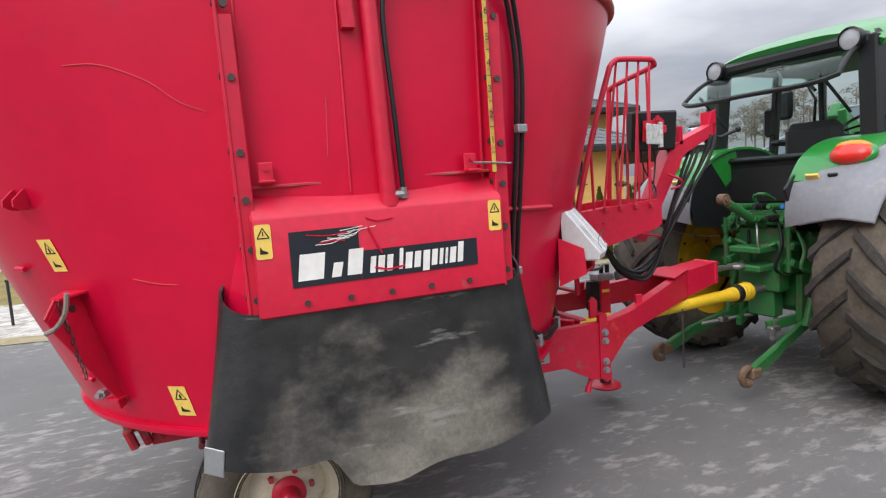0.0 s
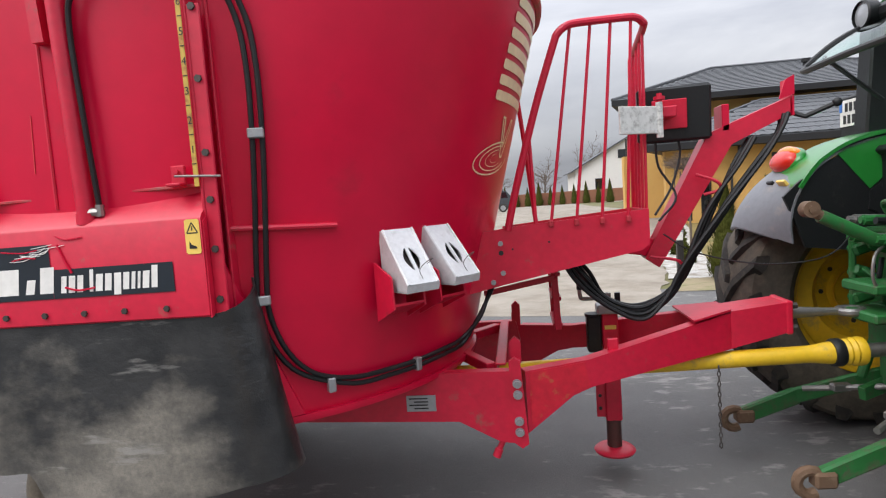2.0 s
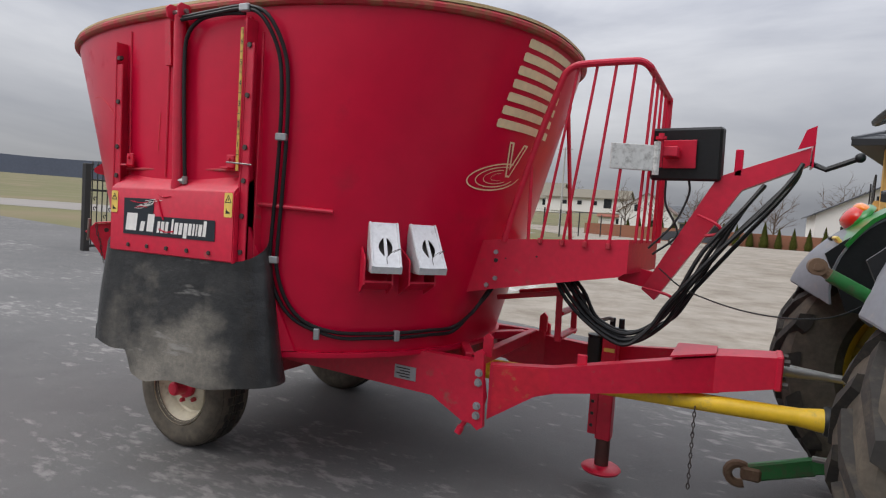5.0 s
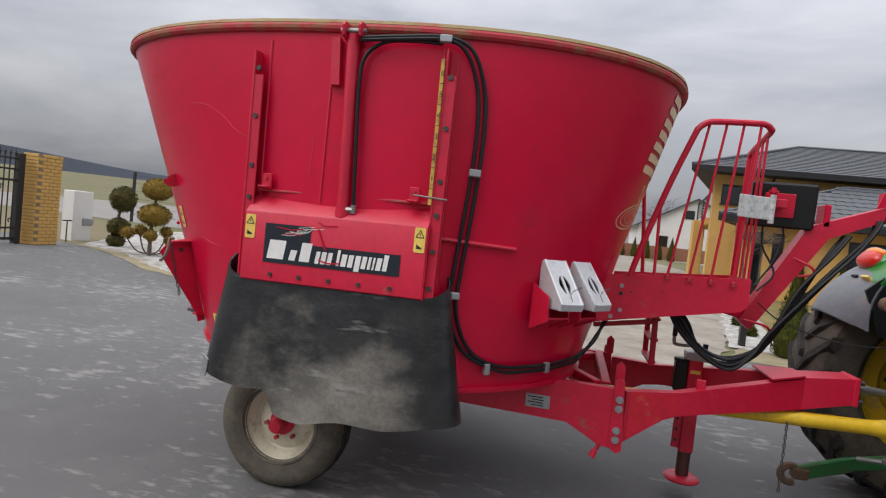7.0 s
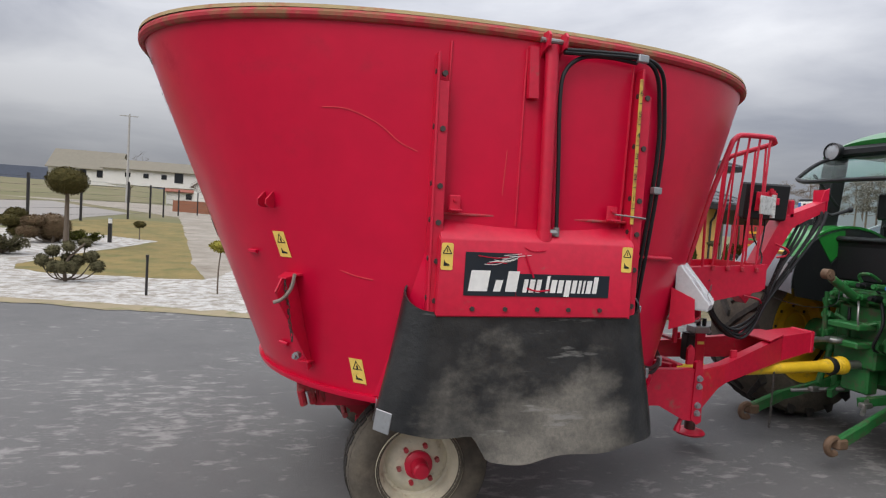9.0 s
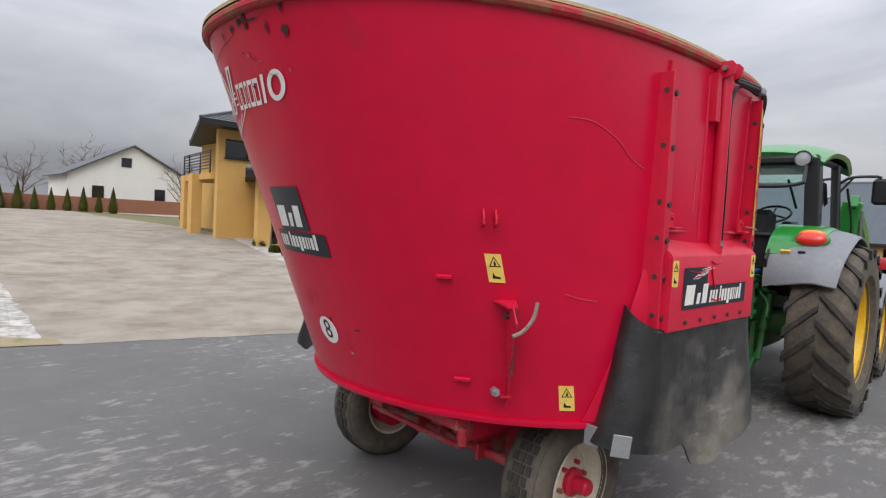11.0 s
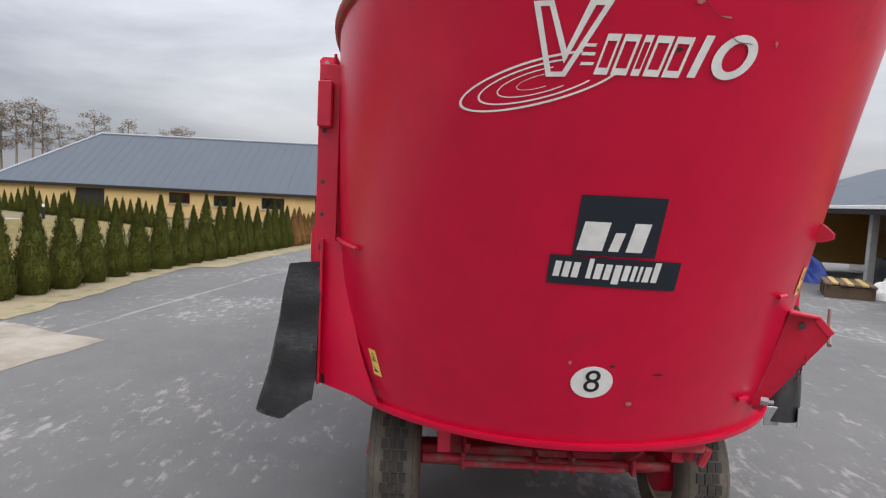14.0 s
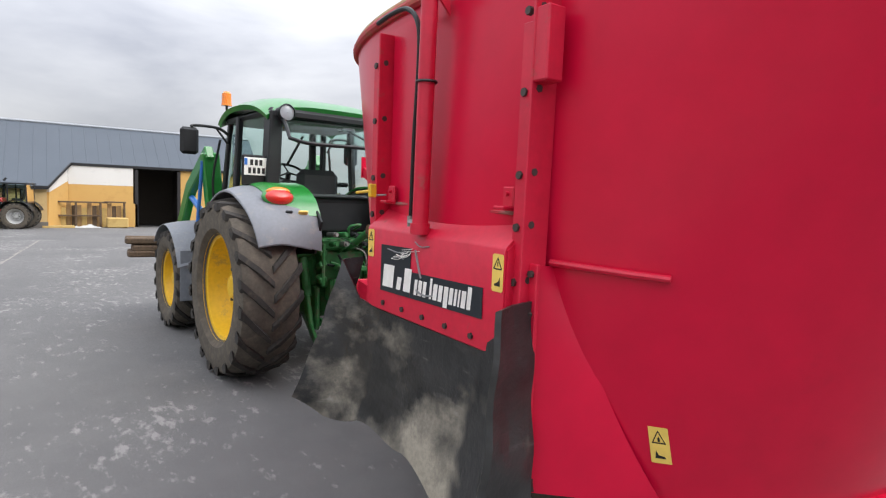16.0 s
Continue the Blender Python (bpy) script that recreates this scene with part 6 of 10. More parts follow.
s = Shape()
s.cyl(along(2.0), along(2.40), 0.035, 12)
part("joint", s, STEEL, shaft)
s = Shape()
for i in range(16):
    c = along(1.31) + Vector((0, -0.045, -0.03 - 0.026 * i))
    e1 = Vector((1, 0, 0)) if i % 2 else Vector((0, 1, 0))
    s.tube([c + e1 * 0.007 * math.cos(t) + Vector((0, 0, 0.016 * math.sin(t))) for t in [k * math.pi / 4 for k in range(9)]], 0.003, 5, False)
part("chain", s, BOLT, shaft)

# ---- green tractor ----
TRACTOR_AT, TRACTOR_TURN = (3.949, 0.027, 0), 4.2
RUST = surface("rusty_steel", (0.17, 0.105, 0.065), 0.7, metal=0.3, dirt=(0.30, 0.22, 0.15), amount=0.5, big=12, fine=50, bump=0.3)
tractor = thing("tractor", TRACTOR_AT, "green tractor with yellow wheel rims and grey fenders", "tractor", turn=TRACTOR_TURN)


def tractor_wheel(parent, cx, cy, r, w, rim_r, sg, lugs, rim_mat=None):
    rim_mat = rim_mat or RIM_YELLOW
    m = Matrix.Translation((cx, cy, r)) @ Matrix.Rotation(radians(-90 * sg), 4, "X")
    h = w / 2
    t = Shape()
    t.lathe([(rim_r, -h * 0.72), (rim_r + 0.06, -h * 0.96), (r * 0.80, -h), (r * 0.92, -h * 0.93), (r * 0.955, -h * 0.75), (r * 0.962, 0), (r * 0.955, h * 0.75), (r * 0.92, h * 0.93), (r * 0.80, h), (rim_r + 0.06, h * 0.96), (rim_r, h * 0.72)], m, 64)
    tyre = part("tyre", t, TYRE_PALE, parent, "muddy ribbed tractor tyre")
    for k in (-1, 1):
        g = Shape()
        for i in range(lugs):
            a = 2 * math.pi * (i + 0.5 * (k > 0)) / lugs
            pts = []
            steps = ((0.0, -0.06 * k), (0.42, 0.30 * k), (1.02, 0.62 * k))
            n = 0
            base = len(g.v)
            for q, (f, _) in enumerate(steps):
                ang = a + 2 * math.pi / lugs * 1.05 * f
                z = k * h * f
                rr = (r * 1.0 if f < 0.9 else r * 0.955)
                wa = (0.030 + 0.012 * f) / r * 1.0
                for dr, da in ((-0.06, -1.5), (0.0, -0.8), (0.0, 0.8), (-0.06, 1.5)):
                    p = Vector(((rr + dr) * math.cos(ang + da * wa), (rr + dr) * math.sin(ang + da * wa), z))
                    pts.append(m @ p)
            fs = []
            for q in range(2):
                for e in range(3):
                    fs.append((q * 4 + e, q * 4 + e + 1, (q + 1) * 4 + e + 1, (q + 1) * 4 + e))
            fs += [(0, 1, 2, 3), (8, 11, 10, 9)]
            # the lug's end runs down the shoulder
            ang = a + 2 * math.pi / lugs * 1.12
            for dr, da in ((-0.06, -1.5), (0.0, -0.8), (0.0, 0.8), (-0.06, 1.5)):
                pts.append(m @ Vector(((r * 0.86) * math.cos(ang + da * 0.04), (r * 0.86) * math.sin(ang + da * 0.04), k * h * (1.03 if dr == 0 else 0.98))))
            for e in range(3):
                fs.append((8 + e, 8 + e + 1, 12 + e + 1, 12 + e))
            g.add(pts, fs)
        tagged(part("tread_lug", g, TYRE, tyre, "", 30), kind="stuff")
    rim = Shape()
    rim.lathe([(rim_r + 0.012, h * 0.80), (rim_r + 0.02, h * 0.72), (rim_r - 0.02, h * 0.66), (rim_r - 0.035, h * 0.2), (rim_r - 0.06, -0.02), (rim_r * 0.62, -0.05), (rim_r * 0.5, 0.02), (rim_r * 0.34, 0.03), (rim_r * 0.3, 0.0), (0.001, 0.0)], m, 48)
    rim.lathe([(rim_r + 0.012, -h * 0.80), (rim_r - 0.03, -h * 0.6), (rim_r - 0.05, -0.05)], m, 48)
    ro = part("rim", rim, rim_mat, tyre, "yellow steel rim" if rim_mat == RIM_YELLOW else "grey steel rim")
    hub = Shape()
    hub.lathe([(rim_r * 0.3, -0.02), (rim_r * 0.29, 0.05), (rim_r * 0.2, 0.10), (0.001, 0.11)], m, 20)
    part("hub", hub, rim_mat, ro)
    for i in range(8):
        b = Shape()
        a = radians(45 * i)
        p = Vector((rim_r * 0.42 * math.cos(a), rim_r * 0.42 * math.sin(a), 0.02))
        b.cyl(m @ p, m @ (p + Vector((0, 0, 0.03))), 0.016, 6)
        part("wheel_nut", b, BOLT, ro, "", 0)
    return tyre


for sg in (-1, 1):
    tractor_wheel(tractor, -0.30, sg * 0.885, 0.815, 0.52, 0.475, sg, 20)
    tractor_wheel(tractor, 1.95, sg * 0.85, 0.60, 0.38, 0.34, sg, 18)

# rear axle, gearbox and engine
s = Shape()
s.box((-0.02, 0, 0.80), (0.9, 0.62, 0.62), 0.05)
s.cyl((-0.30, -0.66, 0.805), (-0.30, 0.66, 0.805), 0.14, 18)
s.box((1.3, 0, 0.80), (1.9, 0.46, 0.5), 0.04)
s.cyl((1.95, -0.75, 0.60), (1.95, 0.75, 0.60), 0.09, 14)
s.box((2.25, 0, 0.72), (0.9, 0.4, 0.3), 0.03)
pieces("drivetrain", s, GREEN_DIRT, tractor)
s = Shape()
sec = [(-0.40, 1.0), (-0.42, 1.35), (-0.33, 1.55), (0, 1.62), (0.33, 1.55), (0.42, 1.35), (0.40, 1.0)]
verts, n = [], len(sec)
for x, f, dz in ((0.95, 1.0, 0.02), (1.7, 0.97, 0.0), (2.35, 0.88, -0.08), (2.6, 0.80, -0.16), (2.66, 0.7, -0.25)):
    verts += [(x, y * f, 1.0 + (z - 1.0) * 1.0 + dz * (z - 1.0) / 0.6) for y, z in sec]
s.add(verts, [(i * n + k, i * n + k + 1, (i + 1) * n + k + 1, (i + 1) * n + k) for i in range(4) for k in range(n - 1)] + [tuple(range(4 * n, 5 * n))])
part("bonnet", s, GREEN, tractor, "green engine bonnet")
s = Shape()
s.cyl((1.15, -0.48, 1.4), (1.15, -0.48, 2.55), 0.045, 14)
part("exhaust", s, BLACK, tractor)

# cab
s = Shape()
s.box((0.28, 0, 1.22), (1.55, 1.16, 0.30), 0.03)
s.plate([(-0.50, -0.62, 1.25), (-0.50, 0.62, 1.25), (-0.58, 0.62, 1.66), (-0.58, -0.62, 1.66)], (0.05, 0, 0))
s.box((-0.40, 0, 1.49), (0.34, 1.10, 0.38), 0.04)
s.bar((-0.555, -0.62, 1.67), (-0.555, 0.62, 1.67), 0.10, 0.05, 0.02)
s.plate([(-0.53, 0.52, 1.62), (-0.53, 0.70, 1.62), (-0.46, 0.70, 1.90), (-0.46, 0.62, 1.84)], (0.05, 0, 0))
s.plate([(-0.53, -0.52, 1.62), (-0.53, -0.70, 1.62), (-0.46, -0.70, 1.90), (-0.46, -0.62, 1.84)], (0.05, 0, 0))
cab = part("cab_body", s, BLACK, tractor, "black lower cab shell")
cab.location.x = 0.12
for sg in (-1, 1):
    for p0, p1, w in (((-0.47, 0.655, 1.50), (-0.43, 0.60, 2.44), 0.125), ((0.35, 0.70, 1.3), (0.38, 0.64, 2.46), 0.06), ((1.05, 0.62, 1.2), (0.90, 0.56, 2.46), 0.055)):
        s = Shape()
        s.bar((p0[0], sg * p0[1], p0[2]), (p1[0], sg * p1[1], p1[2]), w, w * 1.3, 0.012, (1, 0, 0))
        part("pillar", s, BLACK, cab)
    s = Shape()
    s.plate([(-0.42, sg * 0.655, 1.66), (0.33, sg * 0.69, 1.45), (0.36, sg * 0.635, 2.42), (-0.41, sg * 0.60, 2.42)], (0, sg * -0.006, 0))
    g = part("side_pane", s, GLASS, cab, "", 0)
    g.visible_shadow = False
    s = Shape()
    s.plate([(0.39, sg * 0.69, 1.3), (1.02, sg * 0.61, 1.3), (0.88, sg * 0.555, 2.42), (0.40, sg * 0.635, 2.42)], (0, sg * -0.006, 0))
    g = part("door_pane", s, GLASS, cab, "", 0)
    g.visible_shadow = False
s = Shape()
s.plate([(1.06, -0.58, 1.3), (1.06, 0.58, 1.3), (0.90, 0.53, 2.42), (0.90, -0.53, 2.42)], (0.006, 0, 0))
g = part("windscreen", s, GLASS, cab, "", 0)
g.visible_shadow = False
# roof: rounded shell in two tones
def roof(u, v):
    a, b = 2 * u - 1, 2 * v - 1
    e = 1 - 0.06 * a * a
    x = 0.22 + 0.72 * a * (1 - 0.05 * b * b)
    y = 0.71 * b * (1 - 0.05 * a * a)
    z = 2.605 - 0.12 * abs(a) ** 3.2 - 0.11 * abs(b) ** 4 + (0.02 * a if a < 0 else 0)
    return Vector((x, y, z))


s = Shape()
s.sheet(roof, 20, 16, -0.05)
part("roof", s, GREEN, cab, "rounded green cab roof")
s = Shape()
s.box((0.22, 0, 2.445), (1.36, 1.32, 0.07), 0.03)
s.box((-0.47, 0, 2.42), (0.14, 1.24, 0.10), 0.03)
part("roof_lining", s, BLACK, cab)
for sg in (-1, 1):
    s = Shape()
    m = Matrix.Translation((-0.565, sg * 0.535, 2.425)) @ Matrix.Rotation(radians(-90), 4, "Y")
    s.lathe([(0.035, -0.08), (0.075, -0.04), (0.08, 0.02), (0.072, 0.028)], m, 20)
    lamp = part("work_lamp", s, BLACK, cab, "round black work lamp")
    s = Shape()
    s.lathe([(0.001, 0.022), (0.045, 0.018), (0.072, 0.01)], m, 20)
    part("lens", s, CLEAR_LENS, lamp)
# rear window, swung open
s = Shape()
hinge, low = (-0.52, 2.395), (-0.94, 2.135)
def rear_pane(u, v):
    w = 2 * u - 1
    y = w * (0.56 + 0.06 * v)
    vv = v * (1 - 0.22 * abs(w) ** 6)
    return Vector((hinge[0] + (low[0] - hinge[0]) * vv, y, hinge[1] + (low[1] - hinge[1]) * vv + 0.03 * math.sin(math.pi * v) - 0.02 * w * w))


s.sheet(rear_pane, 20, 6, 0.006)
g = part("rear_window", s, glass("tinted_rear_window", (0.62, 0.80, 0.74)), cab, "tinted rear window swung open")
g.visible_shadow = False
s = Shape()
s.tube([rear_pane(0, i / 6) for i in range(7)] + [rear_pane(i / 20, 1.0) for i in range(1, 20)] + [rear_pane(1, 1 - i / 6) for i in range(7)], 0.018, 7)
part("window_seal", s, BLACK, g)
s = Shape()
s.tube([rear_pane(0.30, 0.85) + Vector((0, 0, -0.03)), rear_pane(0.36, 0.55) + Vector((0, 0, -0.045)), rear_pane(0.46, 0.25) + Vector((0, 0, -0.03))], 0.011, 6)
s.box(rear_pane(0.45, 0.25) + Vector((0, 0, -0.035)), (0.10, 0.14, 0.04), 0.01)
part("wiper", s, BLACK, g)
for sgn in (0.1, 0.9):
    s = Shape()
    s.tube([rear_pane(sgn, 0.75) + Vector((0, 0, -0.02)), Vector((-0.50, (2 * sgn - 1) * 0.62, 1.95))], 0.012, 6)
    part("gas_strut", s, BLACK, g)
# seat, wheel and levers inside
s = Shape()
s.box((0.10, 0, 1.60), (0.46, 0.50, 0.14), 0.05)
s.box((-0.12, 0, 1.76), (0.13, 0.46, 0.36), 0.06)
s.box((0.05, 0.33, 1.80), (0.34, 0.10, 0.05), 0.02)
s.box((0.05, -0.33, 1.80), (0.34, 0.10, 0.05), 0.02)
part("driver_seat", s, BLACK, cab, "black driver seat")
s = Shape()
ring = Matrix.Translation((0.62, 0, 1.92)) @ Matrix.Rotation(radians(-32), 4, "Y")
s.tube([ring @ Vector((0.19 * math.cos(t), 0.19 * math.sin(t), 0)) for t in [k * math.pi / 12 for k in range(25)]], 0.014, 8, False)
s.cyl(ring @ Vector((0, 0, 0)), (0.80, 0, 1.45), 0.03, 10)
for k in range(3):
    s.cyl(ring @ Vector((0, 0, 0)), ring @ Vector((0.19 * math.cos(2.1 * k), 0.19 * math.sin(2.1 * k), 0)), 0.010, 6)
part("steering_wheel", s, BLACK, cab)
s = Shape()
s.box((-0.05, 0.42, 1.98), (0.05, 0.10, 0.24), 0.02)
part("side_console", s, BLACK, cab)

# rear fenders with lights: a green cap inside, a grey wing over the tyre
FX, FZ = -0.30, 0.80


def round_hub(a, r, y):
    """A point at angle a (degrees) and radius r round the rear axle."""
    return Vector((FX + r * math.cos(radians(a)), y, FZ + r * math.sin(radians(a))))


for sg in (-1, 1):
    def outer(u, v, sg=sg):
        a = 22 + 126 * u
        f = max(0.0, (v - 0.5) / 0.5)
        back = max(0.0, (u - 0.72) / 0.28)
        rr = 0.945 - 0.06 * f ** 2.2 - 0.035 * max(0.0, 0.25 - u) / 0.25 - 0.16 * back ** 1.8 * max(0.0, 1 - v * 1.4) ** 1.3 - 0.05 * back ** 3
        return round_hub(a, rr, sg * (0.40 + 0.635 * v - 0.05 * f * back))
    s = Shape()
    s.sheet(outer, 34, 18, 0.012 * sg)
    fen = part("fender", s, GREY_FENDER, tractor, "scuffed grey rear fender")
    lip = Shape()
    lip.tube([outer(i / 30, 1.0) for i in range(31)] + [outer(1.0, 1 - i / 12) for i in range(1, 11)], 0.010, 7)
    part("fender_lip", lip, GREY_FENDER, fen)
    def cap(u, v, sg=sg):
        a = 34 + 96 * u
        rr = 0.968 - 0.035 * max(0.0, u - 0.8) / 0.2 - 0.028 * max(0.0, (v - 0.7) / 0.3) ** 2 - 0.035 * max(0.0, abs(2 * u - 1) - 0.8) / 0.2
        return round_hub(a, rr, sg * (0.39 + (0.40 + 0.05 * math.sin(math.pi * u)) * v))
    s = Shape()
    s.sheet(cap, 28, 10, 0.02 * sg)
    part("fender_cap", s, GREEN, fen, "green fender cap")
    s = Shape()
    s.plate([round_hub(a, 0.935, sg * 0.405) for a in range(112, 137, 6)] + [round_hub(140, 0.80, sg * 0.405), round_hub(147, 0.665, sg * 0.405), (0.05, sg * 0.405, 1.05)], (0, sg * 0.02, 0))
    part("fender_wall", s, BLACK, fen, "black plastic fender wall")
    s = Shape()
    s.plate([round_hub(a, 0.955, sg * 0.40) for a in range(94, 115, 5)] + [round_hub(108, 0.70, sg * 0.40), round_hub(96, 0.78, sg * 0.40)], (0, sg * 0.02, 0))
    part("fender_panel", s, GREEN, fen)
    s = Shape()
    s.plate([round_hub(a, 0.962, sg * 0.395) for a in range(32, 96, 7)] + [round_hub(95, 0.78, sg * 0.395), round_hub(108, 0.69, sg * 0.395), round_hub(112, 0.60, sg * 0.395), (0.05, sg * 0.395, 1.05), (0.4, sg * 0.395, 1.05)], (0, sg * 0.02, 0))
    part("fender_liner", s, BLACK, fen, "smooth black inner fender liner")
    # lamp cluster
    c, rot = Vector((-0.775, sg * 0.735, 1.655)), Euler((0, radians(-52), 0)).to_matrix()
    dome = [(1.0, -0.4), (0.99, 0.0), (0.92, 0.45), (0.72, 0.80), (0.40, 0.97), (0.001, 1.0)]
    shell = lambda p, ax, ay, az: Matrix.Translation(p) @ rot.to_4x4() @ Matrix.Diagonal((ax, ay, az, 1))
    s = Shape()
    s.lathe(dome, shell(c, 0.094, 0.146, 0.034), 32)
    part("lamp_rim", s, GREEN, fen, "raised green lamp rim")
    s = Shape()
    s.lathe(dome, shell(c + rot @ Vector((-0.014, 0, 0.012)), 0.076, 0.128, 0.056), 32)
    tl = part("tail_light", s, RED_LENS, fen, "red tail light with an orange indicator on top")
    s = Shape()
    s.lathe(dome, shell(c + rot @ Vector((0.038, 0, 0.016)), 0.040, 0.112, 0.048), 28)
    part("indicator", s, ORANGE_LENS, tl)
    s = Shape()
    s.box((-0.895, sg * 0.56, 1.522), (0.02, 0.085, 0.05), 0.004, Euler((0, radians(-42), 0)).to_matrix())
    part("reflector", s, YELLOW, fen)
    s = Shape()
    s.box((-0.895, sg * 0.69, 1.522), (0.02, 0.06, 0.045), 0.004, Euler((0, radians(-42), 0)).to_matrix())
    part("socket", s, BLACK, fen)
    s = Shape()
    s.box((-0.56, sg * 0.47, 1.70), (0.10, 0.13, 0.03), 0.01)
    part("grab_handle", s, CLEAR_LENS, cab)

# number plate, its writing as bars
s = Shape()
s.box((-0.47, 0.79, 1.885), (0.03, 0.24, 0.28), 0.012)
holder = part("plate_holder", s, BLACK, cab)
s = Shape()
s.box((-0.490, 0.79, 1.92), (0.006, 0.21, 0.16), 0.004)
np_ = part("number_plate", s, WHITE, holder, "white number plate with dark bars")
s = Shape()
s.box((-0.4945, 0.88, 1.96), (0.002, 0.028, 0.06), 0.0005)
part("blue_field", s, BLUE, np_)
s = Shape()
for z, k in ((1.955, 3), (1.882, 4)):
    for i in range(k):
        s.box((-0.4945, 0.845 - 0.042 * i - (0.0 if k == 4 else 0.018), z), (0.002, 0.027, 0.052), 0.0005)
part("print_bar", s, INK, np_)

# linkage and hydraulics at the back
for sg in (-1, 1):
    s = Shape()
    s.bar((-0.30, sg * 0.26, 0.52), (-0.95, 0.04 + sg * 0.37, 0.32), 0.035, 0.085, 0.008)
    s.bar((-0.92, 0.04 + sg * 0.37, 0.325), (-1.22, 0.04 + sg * 0.385, 0.215), 0.045, 0.095, 0.01)
    arm = part("lower_link", s, GREEN_DIRT, tractor, "green lower link arm")
    s = Shape()
    s.tube([Vector((-1.27, 0.04 + sg * 0.385, 0.20)) + Vector((0.055 * math.cos(t), 0, 0.055 * math.sin(t))) for t in [radians(40 + 26 * k) for k in range(11)]], 0.025, 8)
    s.box((-1.21, 0.04 + sg * 0.385, 0.215), (0.10, 0.075, 0.075), 0.012)
    part("hook", s, RUST, arm, "rusty hook end")
    s = Shape()
    s.cyl((-0.62, sg * 0.33, 0.44), (-0.50, sg * 0.33, 0.78), 0.026, 10)
    s.cyl((-0.52, sg * 0.33, 0.72), (-0.40, sg * 0.34, 1.12), 0.042, 12)
    s.bar((-0.40, sg * 0.34, 1.13), (-0.05, sg * 0.26, 1.18), 0.05, 0.09, 0.012)
    s.cyl((-0.43, sg * 0.27, 1.12), (-0.43, sg * 0.41, 1.12), 0.04, 12)
    part("lift_rod", s, GREEN_DIRT, tractor)
s = Shape()
s.cyl((-0.52, -0.02, 1.12), (-0.80, -0.02, 1.24), 0.024, 10)
s.cyl((-0.76, -0.02, 1.225), (-1.02, -0.02, 1.36), 0.032, 12)
link = part("top_link", s, GREEN_DIRT, tractor, "green top link, parked upwards")
s = Shape()
s.cyl((-1.00, -0.02, 1.35), (-1.055, -0.02, 1.385), 0.026, 10)
s.cyl((-1.07, -0.048, 1.395), (-1.07, 0.008, 1.395), 0.040, 16)
s.cyl((-1.07, -0.056, 1.395), (-1.07, 0.016, 1.395), 0.018, 12)
part("link_ball", s, RUST, link)
rng = random.Random(11)
s = Shape()
s.box((-0.50, 0, 0.98), (0.24, 0.44, 0.36), 0.02)
s.box((-0.62, 0, 0.78), (0.14, 0.34, 0.22), 0.015)
s.box((-0.60, 0.0, 0.60), (0.12, 0.22, 0.26), 0.012)
s.box((-0.74, 0.0, 1.00), (0.20, 0.26, 0.05), 0.01)
s.box((-0.74, 0.0, 0.86), (0.20, 0.26, 0.05), 0.01)
s.box((-0.55, 0, 1.22), (0.22, 0.52, 0.10), 0.015)
for sg in (-1, 1):
    s.box((-0.48, sg * 0.24, 0.60), (0.18, 0.05, 0.42), 0.012)
    s.bar((-0.4, sg * 0.24, 0.48), (-0.75, sg * 0.12, 0.42), 0.04, 0.07)
pieces("hitch_plate", s, GREEN_DIRT, tractor)
for i in range(10):
    s = Shape()
    y, z = -0.26 + 0.105 * (i % 5) + rng.uniform(-0.01, 0.01), 1.22 + 0.09 * (i // 5)
    s.cyl((-0.60, y, z), (-0.72 - 0.05 * rng.random(), y, z + 0.01), 0.026, 10)
    s.cyl((-0.72, y, z + 0.005), (-0.78, y, z + 0.012), 0.018, 8)
    part("hydraulic_coupler", s, (GREEN_DIRT, BLACK, GREEN_DIRT, STEEL, GREEN_DIRT, BLUE)[i % 6], tractor)
for i in range(9):
    s = Shape()
    a = Vector((-0.64 - 0.05 * rng.random(), rng.uniform(-0.3, 0.3), rng.uniform(0.95, 1.3)))
    b = a + Vector((rng.uniform(-0.12, 0.02), rng.uniform(-0.2, 0.2), rng.uniform(-0.2, 0.15)))
    c = b + Vector((rng.uniform(-0.06, 0.1), rng.uniform(-0.15, 0.15), rng.uniform(-0.25, 0.05)))
    s.tube(curve_through([a, b, c, c + Vector((0.12, 0, -0.05))], 4), rng.uniform(0.008, 0.014), 7)
    part("pipe", s, (GREEN_DIRT, HOSE, GREEN_DIRT)[i % 3], tractor)
for i in range(6):
    s = Shape()
    sg = -1 if i % 2 else 1
    z = 0.9 + 0.13 * (i // 2)
    s.box((-0.66, sg * 0.26, z), (0.10, 0.08, 0.06), 0.012, Euler((rng.uniform(-0.4, 0.4), rng.uniform(-0.4, 0.4), 0)).to_matrix())
    s.cyl((-0.70, sg * 0.26, z - 0.06), (-0.70, sg * 0.26, z + 0.07), 0.018, 8)
    part("valve", s, GREEN_DIRT, tractor)
s = Shape()
s.tube(curve_through([(-0.72, -0.02, 1.20), (-0.82, -0.1, 1.16), (-0.84, -0.12, 1.05), (-0.78, -0.1, 0.98)], 5), 0.008, 7)
part("clevis_pin", s, STEEL, tractor)
for sg in (-1, 1):
    s = Shape()
    s.cyl((-0.62, sg * 0.1, 0.46), (-0.95, sg * 0.30, 0.40), 0.016, 8)
    s.box((-0.80, sg * 0.21, 0.43), (0.10, 0.05, 0.04), 0.008)
    part("check_chain", s, STEEL, tractor)

